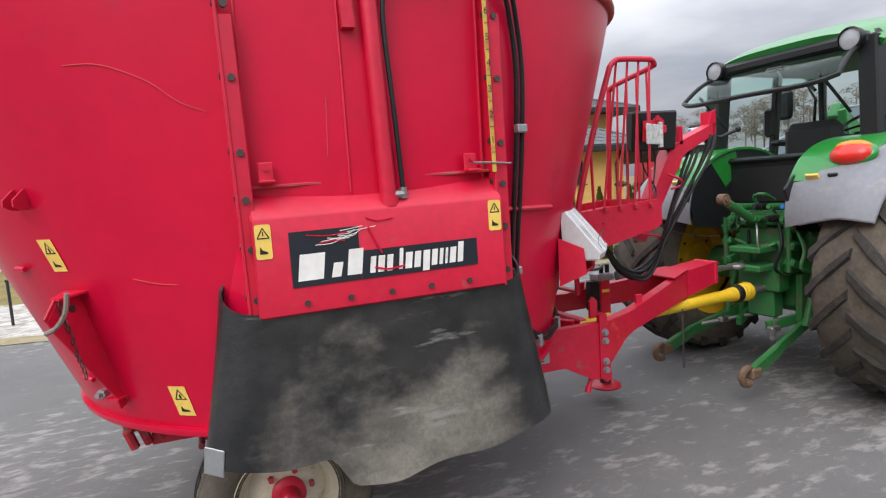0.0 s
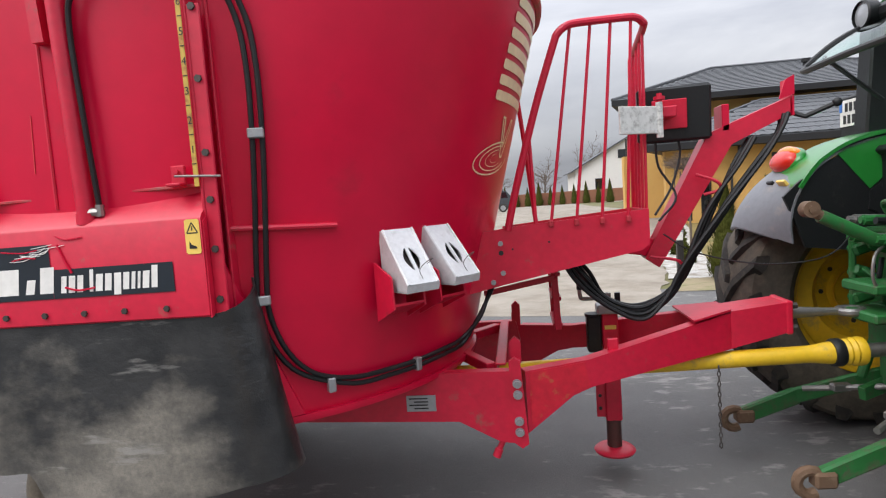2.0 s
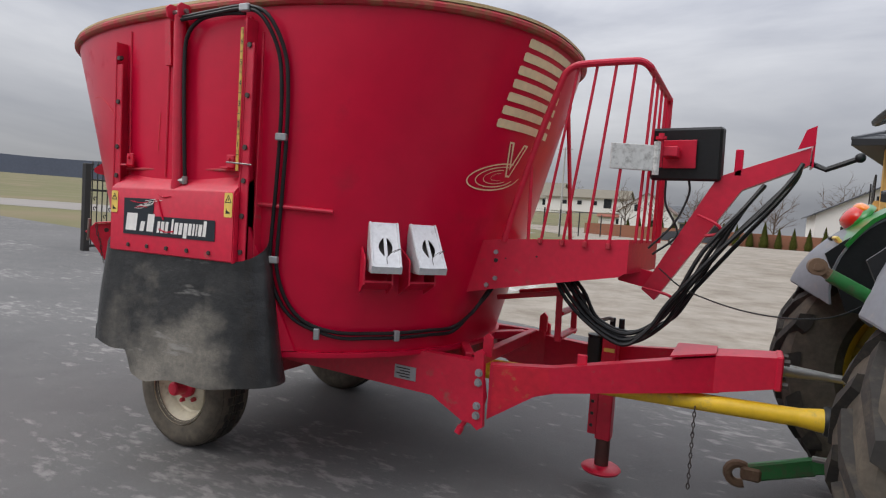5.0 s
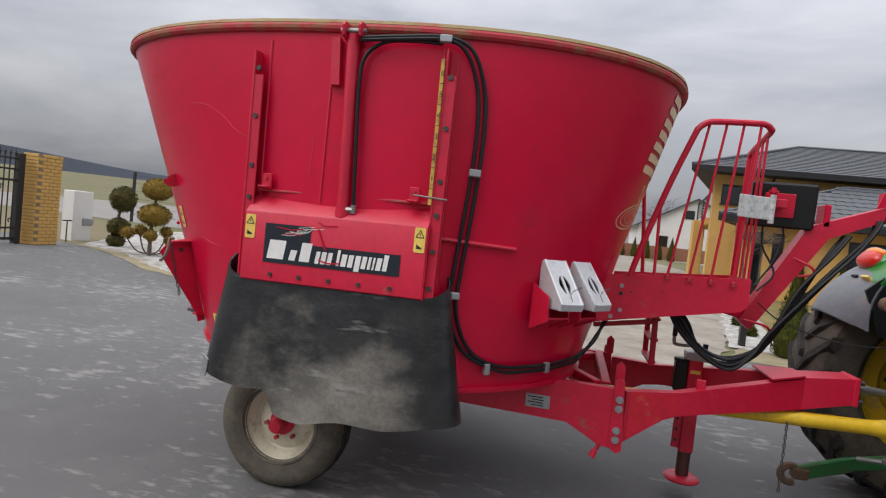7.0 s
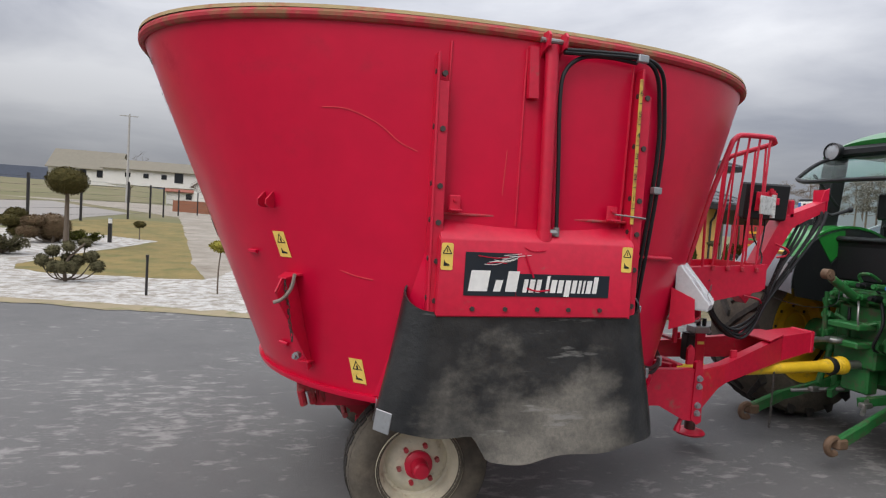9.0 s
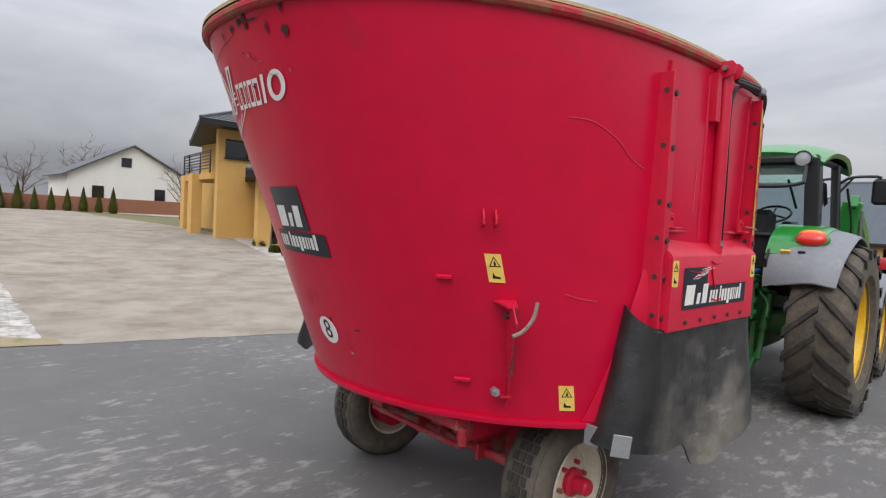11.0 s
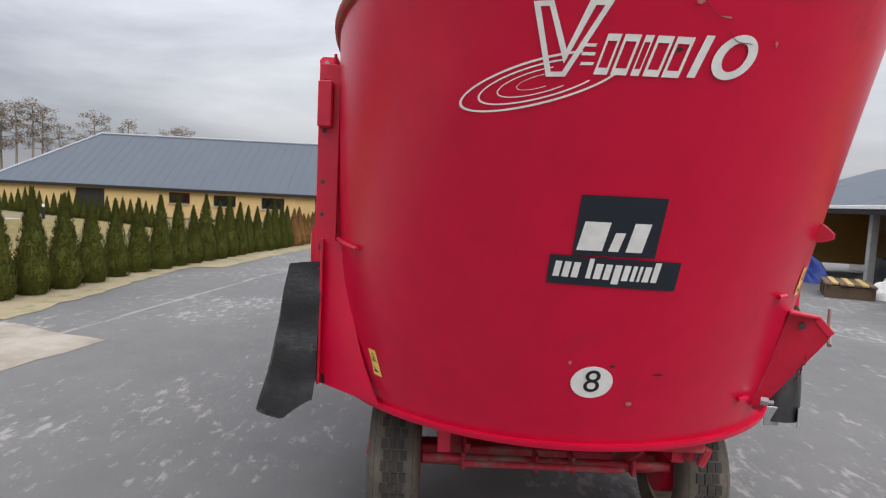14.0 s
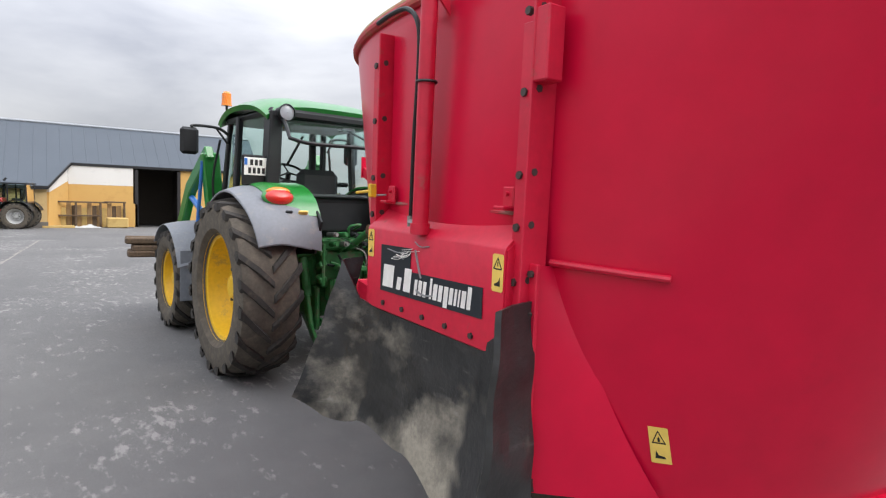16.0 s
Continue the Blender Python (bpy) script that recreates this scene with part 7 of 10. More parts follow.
# loader, mirror, beacon and step on the front
for sg in (-1, 1):
    s = Shape()
    s.bar((1.40, sg * 0.68, 2.13), (2.10, sg * 0.70, 1.70), 0.10, 0.17, 0.015)
    s.bar((2.07, sg * 0.70, 1.74), (2.78, sg * 0.72, 0.80), 0.10, 0.17, 0.015)
    s.bar((1.44, sg * 0.67, 2.12), (1.45, sg * 0.56, 1.05), 0.10, 0.20, 0.015)
    arm = part("loader_arm", s, GREEN, tractor, "green front loader arm")
    s = Shape()
    s.cyl((1.50, sg * 0.64, 1.30), (2.10, sg * 0.70, 1.60), 0.035, 12)
    s.cyl((1.42, sg * 0.755, 2.02), (1.62, sg * 0.755, 1.25), 0.022, 8)
    part("loader_cylinder", s, BLUE if sg > 0 else STEEL, arm)
    s = Shape()
    s.tube(curve_through([(0.98, sg * 0.60, 2.30), (1.03, sg * 0.70, 2.37), (1.09, sg * 0.90, 2.385), (1.09, sg * 0.97, 2.37)], 4), 0.016, 8)
    s.tube([(1.0, sg * 0.60, 2.2), (1.04, sg * 0.71, 2.36)], 0.012, 6)
    mir = part("mirror_arm", s, BLACK, tractor)
    s = Shape()
    s.box((1.09, sg * 0.985, 2.215), (0.07, 0.19, 0.29), 0.03)
    part("mirror_head", s, BLACK, mir)
    def ff(u, v, sg=sg):
        a = radians(40 + 120 * u)
        return Vector((1.95 + 0.68 * math.cos(a), sg * (0.67 + 0.38 * v), 0.62 + 0.68 * math.sin(a) - 0.05 * v * v))
    s = Shape()
    s.sheet(ff, 14, 4, 0.01 * sg)
    s.bar((1.32, sg * 0.86, 1.0), (1.33, sg * 0.86, 0.42), 0.32, 0.012, 0.003, (1, 0, 0))
    part("front_fender", s, GREY_FENDER, tractor)
    s = Shape()
    for k in range(3):
        s.box((0.75, sg * 0.68, 0.45 + 0.28 * k), (0.35, 0.20, 0.03), 0.006)
    s.box((0.93, sg * 0.60, 0.75), (0.03, 0.04, 0.75), 0.006)
    s.box((0.57, sg * 0.60, 0.75), (0.03, 0.04, 0.75), 0.006)
    part("cab_steps", s, BLACK, tractor)
    s = Shape()
    s.tube(curve_through([(1.0, sg * 0.68, 1.3), (1.02, sg * 0.72, 1.8), (0.96, sg * 0.66, 2.25)], 4), 0.014, 7)
    part("handrail", s, BLACK, cab)
s = Shape()
s.cyl((0.75, 0.65, 2.42), (0.75, 0.66, 2.62), 0.014, 8)
bea = part("beacon_stem", s, BLACK, cab)
s = Shape()
s.lathe([(0.001, 0.155), (0.03, 0.15), (0.048, 0.13), (0.052, 0.03), (0.056, 0.0), (0.001, 0.0)], Matrix.Translation((0.75, 0.66, 2.60)), 18)
part("beacon_lens", s, ORANGE_LENS, bea, "orange beacon lens")
s = Shape()
s.box((2.70, 0, 0.75), (0.10, 1.25, 0.5), 0.02)
part("loader_frame", s, GREEN_DIRT, tractor)
timber = thing("timber_bundle", (6.75, 0.22, 0.75), "bundle of grey weathered timbers on the loader", "timber", turn=TRACTOR_TURN)
for k in range(3):
    for i in range(2):
        s = Shape()
        y1 = 1.27 + (0.05, 0.0, 0.07)[k] - 0.03 * i
        s.bar((0.15 * i - 0.05, -1.33 + 0.05 * (k % 2), 0.04 + 0.075 * k), (0.15 * i - 0.05 + 0.02 * (k - 1), y1, 0.08 + 0.085 * k + 0.012 * (i - k % 2)), 0.14, 0.078, 0.014)
        part("timber", s, WOOD, timber)
s = Shape()
s.box((-0.05, 0.0, -0.02), (0.5, 1.0, 0.05), 0.01)
part("fork", s, STEEL, timber)

# ---- house and garden ----
def wall_with_openings(shape, x0, x1, y, z0, z1, openings, depth=0.3, axis="x"):
    """One solid wall with openings (u0, u1, z0, z1) going through it."""
    us = sorted({x0, x1, *[o[0] for o in openings], *[o[1] for o in openings]})
    zs = sorted({z0, z1, *[o[2] for o in openings], *[o[3] for o in openings]})
    nu, nz = len(us), len(zs)
    verts = []
    for d in (0.0, depth):
        verts += [(u, y + d, z) if axis == "x" else (y + d, u, z) for u in us for z in zs]
    idx = lambda k, i, j: k * nu * nz + i * nz + j
    full = lambda i, j: 0 <= i < nu - 1 and 0 <= j < nz - 1 and not any(o[0] <= us[i] and us[i + 1] <= o[1] and o[2] <= zs[j] and zs[j + 1] <= o[3] for o in openings)
    faces = []
    for i in range(nu - 1):
        for j in range(nz - 1):
            if not full(i, j):
                continue
            faces.append((idx(0, i, j), idx(0, i + 1, j), idx(0, i + 1, j + 1), idx(0, i, j + 1)))
            faces.append((idx(1, i, j), idx(1, i, j + 1), idx(1, i + 1, j + 1), idx(1, i + 1, j)))
            for di, dj, a0, b0 in ((-1, 0, (i, j), (i, j + 1)), (1, 0, (i + 1, j), (i + 1, j + 1)), (0, -1, (i, j), (i + 1, j)), (0, 1, (i, j + 1), (i + 1, j + 1))):
                if not full(i + di, j + dj):
                    faces.append((idx(0, *a0), idx(0, *b0), idx(1, *b0), idx(1, *a0)))
    used = sorted({k for f in faces for k in f})
    pos = {k: n for n, k in enumerate(used)}
    return shape.add([verts[k] for k in used], [tuple(pos[k] for k in f) for f in faces])


def window_unit(parent, x0, x1, y, z0, z1, axis="x", mullion=False, sgn=1):
    f, d = 0.06, 0.12 * sgn
    def put(shape, u0, u1, a, b, dep, t=0.05):
        if axis == "x":
            shape.box(((u0 + u1) / 2, y + dep, (a + b) / 2), (u1 - u0, t, b - a), 0.004)
        else:
            shape.box((y + dep, (u0 + u1) / 2, (a + b) / 2), (t, u1 - u0, b - a), 0.004)
    s = Shape()
    put(s, x0, x1, z1 - f, z1, d)
    put(s, x0, x1, z0, z0 + f, d)
    put(s, x0, x0 + f, z0 + f, z1 - f, d)
    put(s, x1 - f, x1, z0 + f, z1 - f, d)
    if mullion:
        put(s, (x0 + x1) / 2 - 0.03, (x0 + x1) / 2 + 0.03, z0 + f, z1 - f, d)
    fr = part("window_frame", s, FRAME_DARK, parent)
    s = Shape()
    put(s, x0 + f, x1 - f, z0 + f, z1 - f, d + 0.01 * sgn, 0.012)
    part("pane", s, GLASS_DARK, fr)
    s = Shape()
    if z0 > 0.9:
        put(s, x0 - 0.05, x1 + 0.05, z0 - 0.04, z0, -0.03 * sgn, 0.16)
        part("sill", s, FRAME_DARK, parent)


def hip_roof(parent, x0, x1, y0, y1, z, rise, over, ridge_in, name="roof", tiles=True, rx=None):
    """A hipped roof over a rectangle, with tile courses as thin steps, fascia and soffit."""
    X0, X1, Y0, Y1 = x0 - over, x1 + over, y0 - over, y1 + over
    ym = (Y0 + Y1) / 2
    ra, rb = (X0 + ridge_in, X1 - ridge_in) if rx is None else rx
    A, B = Vector((ra, ym, z + rise)), Vector((rb, ym, z + rise))
    P = [Vector((X0, Y0, z)), Vector((X1, Y0, z)), Vector((X1, Y1, z)), Vector((X0, Y1, z))]
    slabs = ((P[0], P[1], B, A), (P[1], P[2], B, B), (P[2], P[3], A, B), (P[3], P[0], A, A))
    n = max(6, int((A - P[0]).length / 0.38)) if tiles else 1
    r = None
    for a, b, c, d in slabs:
        s = Shape()
        nrm = (b - a).cross((d if (d - a).length > 0.01 else c) - a).normalized()
        if nrm.z < 0:
            nrm = -nrm
        rows = [(a, b)]
        for i in range(n):
            f0, f1 = i / n, (i + 1) / n
            rows += [(a.lerp(d, f0) + nrm * 0.028, b.lerp(c, f0) + nrm * 0.028), (a.lerp(d, f1) + nrm * 0.004, b.lerp(c, f1) + nrm * 0.004)]
        s.add([q for row in rows for q in row], [(2 * i, 2 * i + 1, 2 * i + 3, 2 * i + 2) for i in range(len(rows) - 1)])
        slope = part(name if r is None else "roof_slope", s, ROOF_DARK if tiles else ROOF_GREY, parent if r is None else r, "", 0)
        r = r or slope
    s = Shape()
    for a, b in ((P[0], P[1]), (P[1], P[2]), (P[2], P[3]), (P[3], P[0])):
        s.bar(a - Vector((0, 0, 0.10)), b - Vector((0, 0, 0.10)), 0.05, 0.22, 0.005)
    part("fascia", s, FASCIA, r)
    s = Shape()
    s.add([p - Vector((0, 0, 0.2)) for p in P], [(0, 1, 2, 3)])
    part("soffit", s, FASCIA, r, "", 0)
    s = Shape()
    for a, b in ((P[0], A), (P[1], B), (P[2], B), (P[3], A), (A, B)):
        s.tube([a + Vector((0, 0, 0.03)), b + Vector((0, 0, 0.03))], 0.07, 6)
    part("ridge_cap", s, ROOF_DARK if tiles else ROOF_GREY, r)
    return r


HB = 0.15
house = thing("house", (12, 21, HB), "ochre plastered house with dark tiled hip roofs", "house")


def hp(shape):
    shape.v = [(x - 12, y - 21, z - HB) for x, y, z in shape.v]
    return shape


class Local(Shape):
    """A shape given in the yard's coordinates for a part of the house."""


def house_part(name, s, mat, parent=None, label="", smooth=35):
    hp(s)
    return part(name, s, mat, parent if parent is not None else house, label, smooth)


def in_house(fn, *args, **kw):
    before = set(bpy.data.objects)
    out = fn(*args, **kw)
    for ob in set(bpy.data.objects) - before:
        if ob.type == "MESH":
            ob.data.transform(Matrix.Translation((-12, -21, -HB)))
    return out


# single-storey wing
s = Shape()
front_open = [(7.17, 7.47, 0.3, 2.5), (7.75, 8.13, 0.3, 2.5), (10.07, 11.30, 1.47, 2.46), (13.28, 14.55, 1.39, 2.38), (8.0, 8.01, 0.3, 0.31)]
wall_with_openings(s, 6.6, 16.6, 18.2, -0.3, 3.0, front_open[:4])
house_part("front_wall", s, PLASTER, None, "ochre plaster front wall of the low wing")
s = Shape()
wall_with_openings(s, 18.5, 22.6, 16.3, -0.3, 3.0, [], axis="y")
house_part("side_wall", s, PLASTER)
s = Shape()
wall_with_openings(s, 18.5, 22.6, 8.3, -0.3, 3.0, [], axis="y")
house_part("side_wall", s, PLASTER)
for o in front_open[:4]:
    in_house(window_unit, house, o[0], o[1], 18.2, o[2], o[3], "x", False, 1)


def skew_plan(root, y0, amount):
    """The west ends of the house run back at a slant."""
    for ob in (root, *root.children):
        for v in ob.data.vertices:
            x, y = v.co.x + 12, v.co.y + 21
            if x < 12.5:
                v.co.x += max(0.0, y - y0) * amount * min(1.0, (12.5 - x) / 6.0)


skew_plan(in_house(hip_roof, house, 6.9, 16.9, 18.6, 23.0, 2.95, 1.55, 1.1, 2.5, "wing_roof", True, (10.2, 14.4)), 17.5, 0.43)
# two-storey block
s = Shape()
wall_with_openings(s, 6.45, 18.6, 21.8, -0.3, 5.0, [(6.73, 7.77, 3.64, 4.43)])
house_part("main_wall", s, PLASTER, None, "ochre plaster wall of the tall block")
s = Shape()
wall_with_openings(s, 22.1, 29.5, 18.3, -0.3, 5.0, [], axis="y")
house_part("side_wall", s, PLASTER)
s = Shape()
wall_with_openings(s, 22.1, 29.5, 8.6, -0.3, 5.0, [(24.0, 25.0, 3.2, 4.3)], axis="y")
house_part("side_wall", s, PLASTER)
s = Shape()
s.box((13.6, 29.6, 2.35), (10.0, 0.2, 5.3), 0.001)
house_part("back_wall", s, PLASTER)
in_house(window_unit, house, 6.73, 7.77, 21.8, 3.64, 4.43, "x", False, 1)
in_house(window_unit, house, 24.0, 25.0, 8.6, 3.2, 4.3, "y", False, 1)
skew_plan(in_house(hip_roof, house, 6.3, 18.9, 21.8, 29.6, 5.0, 1.75, 0.95, 4.6, "main_roof"), 20.9, 0.30)
s = Shape()
s.cyl((13.2, 22.6, 5.6), (13.2, 22.6, 6.15), 0.10, 12)
s.cyl((13.2, 22.6, 6.12), (13.2, 22.6, 6.25), 0.16, 12)
house_part("roof_vent", s, FASCIA)
for pts in ([(9.0, 18.1, 2.75), (9.0, 18.12, 2.3), (8.75, 18.12, 2.15), (8.75, 18.12, 0.1)], [(16.4, 18.1, 2.75), (16.3, 18.12, 2.4), (16.15, 18.12, 2.2), (16.15, 18.12, 0.1)], [(8.6, 21.7, 4.8), (8.45, 21.72, 4.4), (8.45, 21.72, 3.4)], [(18.8, 22.0, 4.75), (18.4, 22.05, 4.45), (18.2, 22.05, 4.4)]):
    s = Shape()
    s.tube(pts, 0.045, 8)
    house_part("downpipe", s, FRAME_DARK)
# porch with balcony at the slanted west end
s = Shape()
s.box((6.5, 24.5, 1.4), (0.45, 0.5, 3.2), 0.01)
house_part("porch_pillar", s, PLASTER)
s = Shape()
s.box((7.1, 27.3, 1.4), (0.45, 0.5, 3.2), 0.01)
house_part("porch_pillar", s, PLASTER)
s = Shape()
s.plate([(6.3, 22.12, 2.75), (8.6, 22.12, 2.75), (8.6, 27.6, 2.75), (7.0, 27.6, 2.75)], (0, 0, 0.28))
house_part("balcony_slab", s, PLASTER)
balcony = house_part("balcony_rail", Shape().bar((6.3, 22.2, 3.93), (7.0, 27.5, 3.93), 0.06, 0.05, 0.004), FRAME_DARK, None, "dark slatted balcony rail")
for k in range(6):
    z = 3.2 + 0.13 * k
    house_part("rail_slat", Shape().bar((6.3, 22.2, z), (7.0, 27.5, z), 0.03, 0.05, 0.004), FRAME_DARK, balcony)
for p in ((6.32, 22.3), (6.55, 24.1), (6.7, 25.9), (7.0, 27.5)):
    house_part("rail_post", Shape().box((p[0], p[1], 3.45), (0.05, 0.05, 0.95), 0.004), FRAME_DARK, balcony)
s = Shape()
s.box((11.3, 17.6, 0.02), (10.4, 1.2, 0.30), 0.01)
house_part("paving_strip", s, CONCRETE)
s = Shape()
s.box((17.6, 19.6, 0.02), (2.4, 5.2, 0.30), 0.01)
house_part("plinth_paving", s, CONCRETE, None, "pale paved strip along the house")
# covered terrace behind the wing's right end
s = Shape()
s.plate([(16.55, 17.7, 2.85), (20.9, 18.6, 2.25), (20.9, 23.5, 2.25), (16.6, 23.5, 2.85)], (0, 0, 0.34))
house_part("terrace_roof", s, FASCIA, None, "low dark terrace roof")
for p in ((20.6, 19.0), (20.6, 22.9)):
    s = Shape()
    s.box((p[0], p[1], 1.2), (0.12, 0.12, 2.4), 0.01)
    house_part("terrace_post", s, CONCRETE)
slide = thing("play_slide", (22.6, 21.4, height(22.6, 21.4)), "bright green plastic garden slide beside the terrace", "slide")
s = Shape()
s.plate([(-0.5, -0.2, 1.05), (0.9, -0.2, 0.12), (0.9, 0.2, 0.12), (-0.5, 0.2, 1.05)], (0, 0, 0.04))
part("chute", s, surface("lime_plastic", (0.35, 0.62, 0.03), 0.4, bump=0.0), slide)
s = Shape()
for y0 in (-0.22, 0.22):
    s.bar((-0.5, y0, 1.1), (-0.95, y0, 0.0), 0.05, 0.06)
for k in range(4):
    s.bar((-0.6 - 0.09 * k, -0.22, 0.86 - 0.22 * k), (-0.6 - 0.09 * k, 0.22, 0.86 - 0.22 * k), 0.05, 0.04)
part("ladder", s, surface("lime_plastic_ladder", (0.4, 0.6, 0.05), 0.4, bump=0.0), slide)
s = Shape()
s.box((24.6, 24.2, 1.25), (4.6, 0.06, 2.5), 0.01)
tagged(part("red_screen", s, surface("red_tarpaulin", (0.45, 0.02, 0.03), 0.6, bump=0.1)), "red tarpaulin screen behind the terrace", "screen")

# bollard lights
bollard = thing("bollard_light", (4.2, 7.38, 0.0), "black bollard light with a white head", "bollard light", "bollard lights along the lawn")
s = Shape()
s.box((0, 0, 0.31), (0.105, 0.105, 0.62), 0.008)
part("post", s, FRAME_DARK, bollard)
s = Shape()
s.box((0, 0, 0.69), (0.10, 0.10, 0.14), 0.012)
part("head", s, WHITE, bollard, "white lamp head")
s = Shape()
s.box((0, 0, 0.775), (0.108, 0.108, 0.025), 0.006)
part("cap", s, ZINC, bollard)
for x, y in ((5.18, 11.22), (6.1, 15.1), (7.1, 19.42), (8.3, 17.2), (10.2, 17.3), (14.6, 17.2), (16.8, 17.3), (-6.84, 7.94), (-6.8, 16.9), (22.0, 20.0), (26.0, 20.1)):
    copy_thing(bollard, Matrix.Translation((x, y, height(x, y))))


def leaf_cloud(shape, rng, centre, rx, ry, rz, count, size, shell=0.72):
    """Small three-cornered leaf tufts in and round an ellipsoid."""
    for _ in range(count):
        v = Vector((rng.gauss(0, 1), rng.gauss(0, 1), rng.gauss(0, 1)))
        v.normalize()
        f = shell + (1.04 - shell) * rng.random()
        p = Vector(centre) + Vector((v.x * rx * f, v.y * ry * f, v.z * rz * f))
        a = Vector((rng.gauss(0, 1), rng.gauss(0, 1), rng.gauss(0, 1))).normalized()
        b = v.cross(a)
        b = b.normalized() if b.length > 1e-3 else Vector((1, 0, 0))
        d = (v * 0.8 + a * 0.5).normalized()
        k = size * rng.uniform(0.6, 1.4)
        shape.add([p - b * k * 0.5, p + b * k * 0.5, p + d * k * 1.5], [(0, 1, 2)])


def lumpy(shape, rng, centre, rx, ry, rz, nu=18, nv=12, amp=0.08):
    verts, faces = [], []
    off = Vector((rng.uniform(0, 50), rng.uniform(0, 50), 0))
    for i in range(nv + 1):
        for k in range(nu):
            t, p = 2 * math.pi * k / nu, math.pi * i / nv
            v = Vector((math.sin(p) * math.cos(t), math.sin(p) * math.sin(t), -math.cos(p)))
            f = 1 + amp * noise.noise(v * 3.1 + off)
            verts.append(Vector(centre) + Vector((v.x * rx * f, v.y * ry * f, v.z * rz * f)))
    for i in range(nv):
        for k in range(nu):
            faces.append((i * nu + k, i * nu + (k + 1) % nu, (i + 1) * nu + (k + 1) % nu, (i + 1) * nu + k))
    shape.add(verts, faces)


def conifer(seed, h, r, mat, label, group="", name="thuja"):
    """A narrow clipped conifer: short trunk, uneven cone of small sprays."""
    rng = random.Random(seed)
    ob = thing(name, (0, 0, 0), label, "conifer", group)
    s = Shape()
    s.cyl((0, 0, -0.05), (0, 0, h * 0.8), 0.035, 7, 0.01)
    part("trunk", s, BARK, ob)
    s = Shape()
    prof = lambda f: r * (1.0 if f < 0.18 else max(0.0, 1 - (f - 0.18) / 0.82) ** 0.92) * (0.8 + 0.2 * min(1, f / 0.1))
    core = []
    for i in range(9):
        f = i / 8
        core.append((max(0.004, prof(f) * 0.82), 0.04 + h * 0.97 * f))
    s.lathe(core, Matrix.Identity(4), 12)
    for _ in range(int(2600 * h / 1.6)):
        f = rng.random() ** 1.35
        t = rng.uniform(0, 2 * math.pi)
        lump = 1 + 0.10 * math.sin(3 * t + 9 * f + seed) + 0.08 * math.sin(5 * t - 17 * f)
        rad = prof(f) * rng.uniform(0.80, 1.04) * lump
        p = Vector((rad * math.cos(t), rad * math.sin(t), 0.03 + h * f))
        side_v = Vector((-math.sin(t), math.cos(t), 0))
        up = Vector((0.45 * math.cos(t + rng.gauss(0, 0.5)), 0.45 * math.sin(t + rng.gauss(0, 0.5)), 1.0)).normalized()
        k = rng.uniform(0.020, 0.046)
        s.add([p - side_v * k * 0.42, p + side_v * k * 0.42, p + up * k * 1.7], [(0, 1, 2)])
    part("crown", s, mat, ob, "", 0)
    return ob


def settle(ob, x, y, turn=0.0, scale=1.0):
    ob.matrix_basis = Matrix.Translation((x, y, height(x, y))) @ Matrix.Rotation(radians(turn), 4, "Z") @ Matrix.Scale(scale, 4)
    return ob


def copy_at(ob, x, y, turn=0.0, scale=1.0):
    c = copy_thing(ob, Matrix.Translation((x, y, height(x, y))) @ Matrix.Rotation(radians(turn), 4, "Z"))
    c.scale = (scale, scale, scale * 1.0)
    return c


# things on the terrace
screen_post = Shape().box((19.5, 19.95, 1.2), (0.10, 0.10, 2.4), 0.008)
house_part("terrace_post", screen_post, FRAME_DARK)
planter = thing("planter", (18.7, 19.5, 0.17), "dark brown planter box with a shrub on the terrace", "planter")
s = Shape()
s.box((0, 0, 0.30), (1.0, 0.5, 0.60), 0.02)
part("box", s, surface("brown_wicker", (0.035, 0.025, 0.02), 0.7, dirt=(0.06, 0.045, 0.035), amount=0.5, big=20, bump=0.4), planter)
s = Shape()
s.box((0, 0, 0.61), (1.06, 0.56, 0.05), 0.01)
part("rim", s, FRAME_DARK, planter)
s = Shape()
rng = random.Random(5)
for x0 in (-0.3, 0.0, 0.28):
    leaf_cloud(s, rng, Vector((x0, 0, 0.85)), 0.24, 0.22, 0.26, 260, 0.05, 0.5)
part("foliage", s, NEEDLE, planter, "", 0)
frame_toy = thing("climbing_frame", (21.9, 22.55, height(21.9, 22.55)), "children's climbing frame with yellow and green boards", "climbing frame")
for x0 in (-0.5, 0.5):
    s = Shape()
    s.box((x0, 0, 1.15), (0.08, 0.08, 2.3), 0.008)
    part("post", s, WOOD, frame_toy)
for z0, w, tint, nm in ((1.98, 0.12, (0.70, 0.40, 0.02), "yellow_board"), (1.62, 0.10, (0.05, 0.30, 0.06), "green_board"), (1.30, 0.12, (0.70, 0.40, 0.02), "yellow_board")):
    s = Shape()
    s.box((0.15, -0.06, z0), (0.75, 0.03, w), 0.008)
    part(nm, s, surface("board_paint", tint, 0.5, bump=0.05), frame_toy)

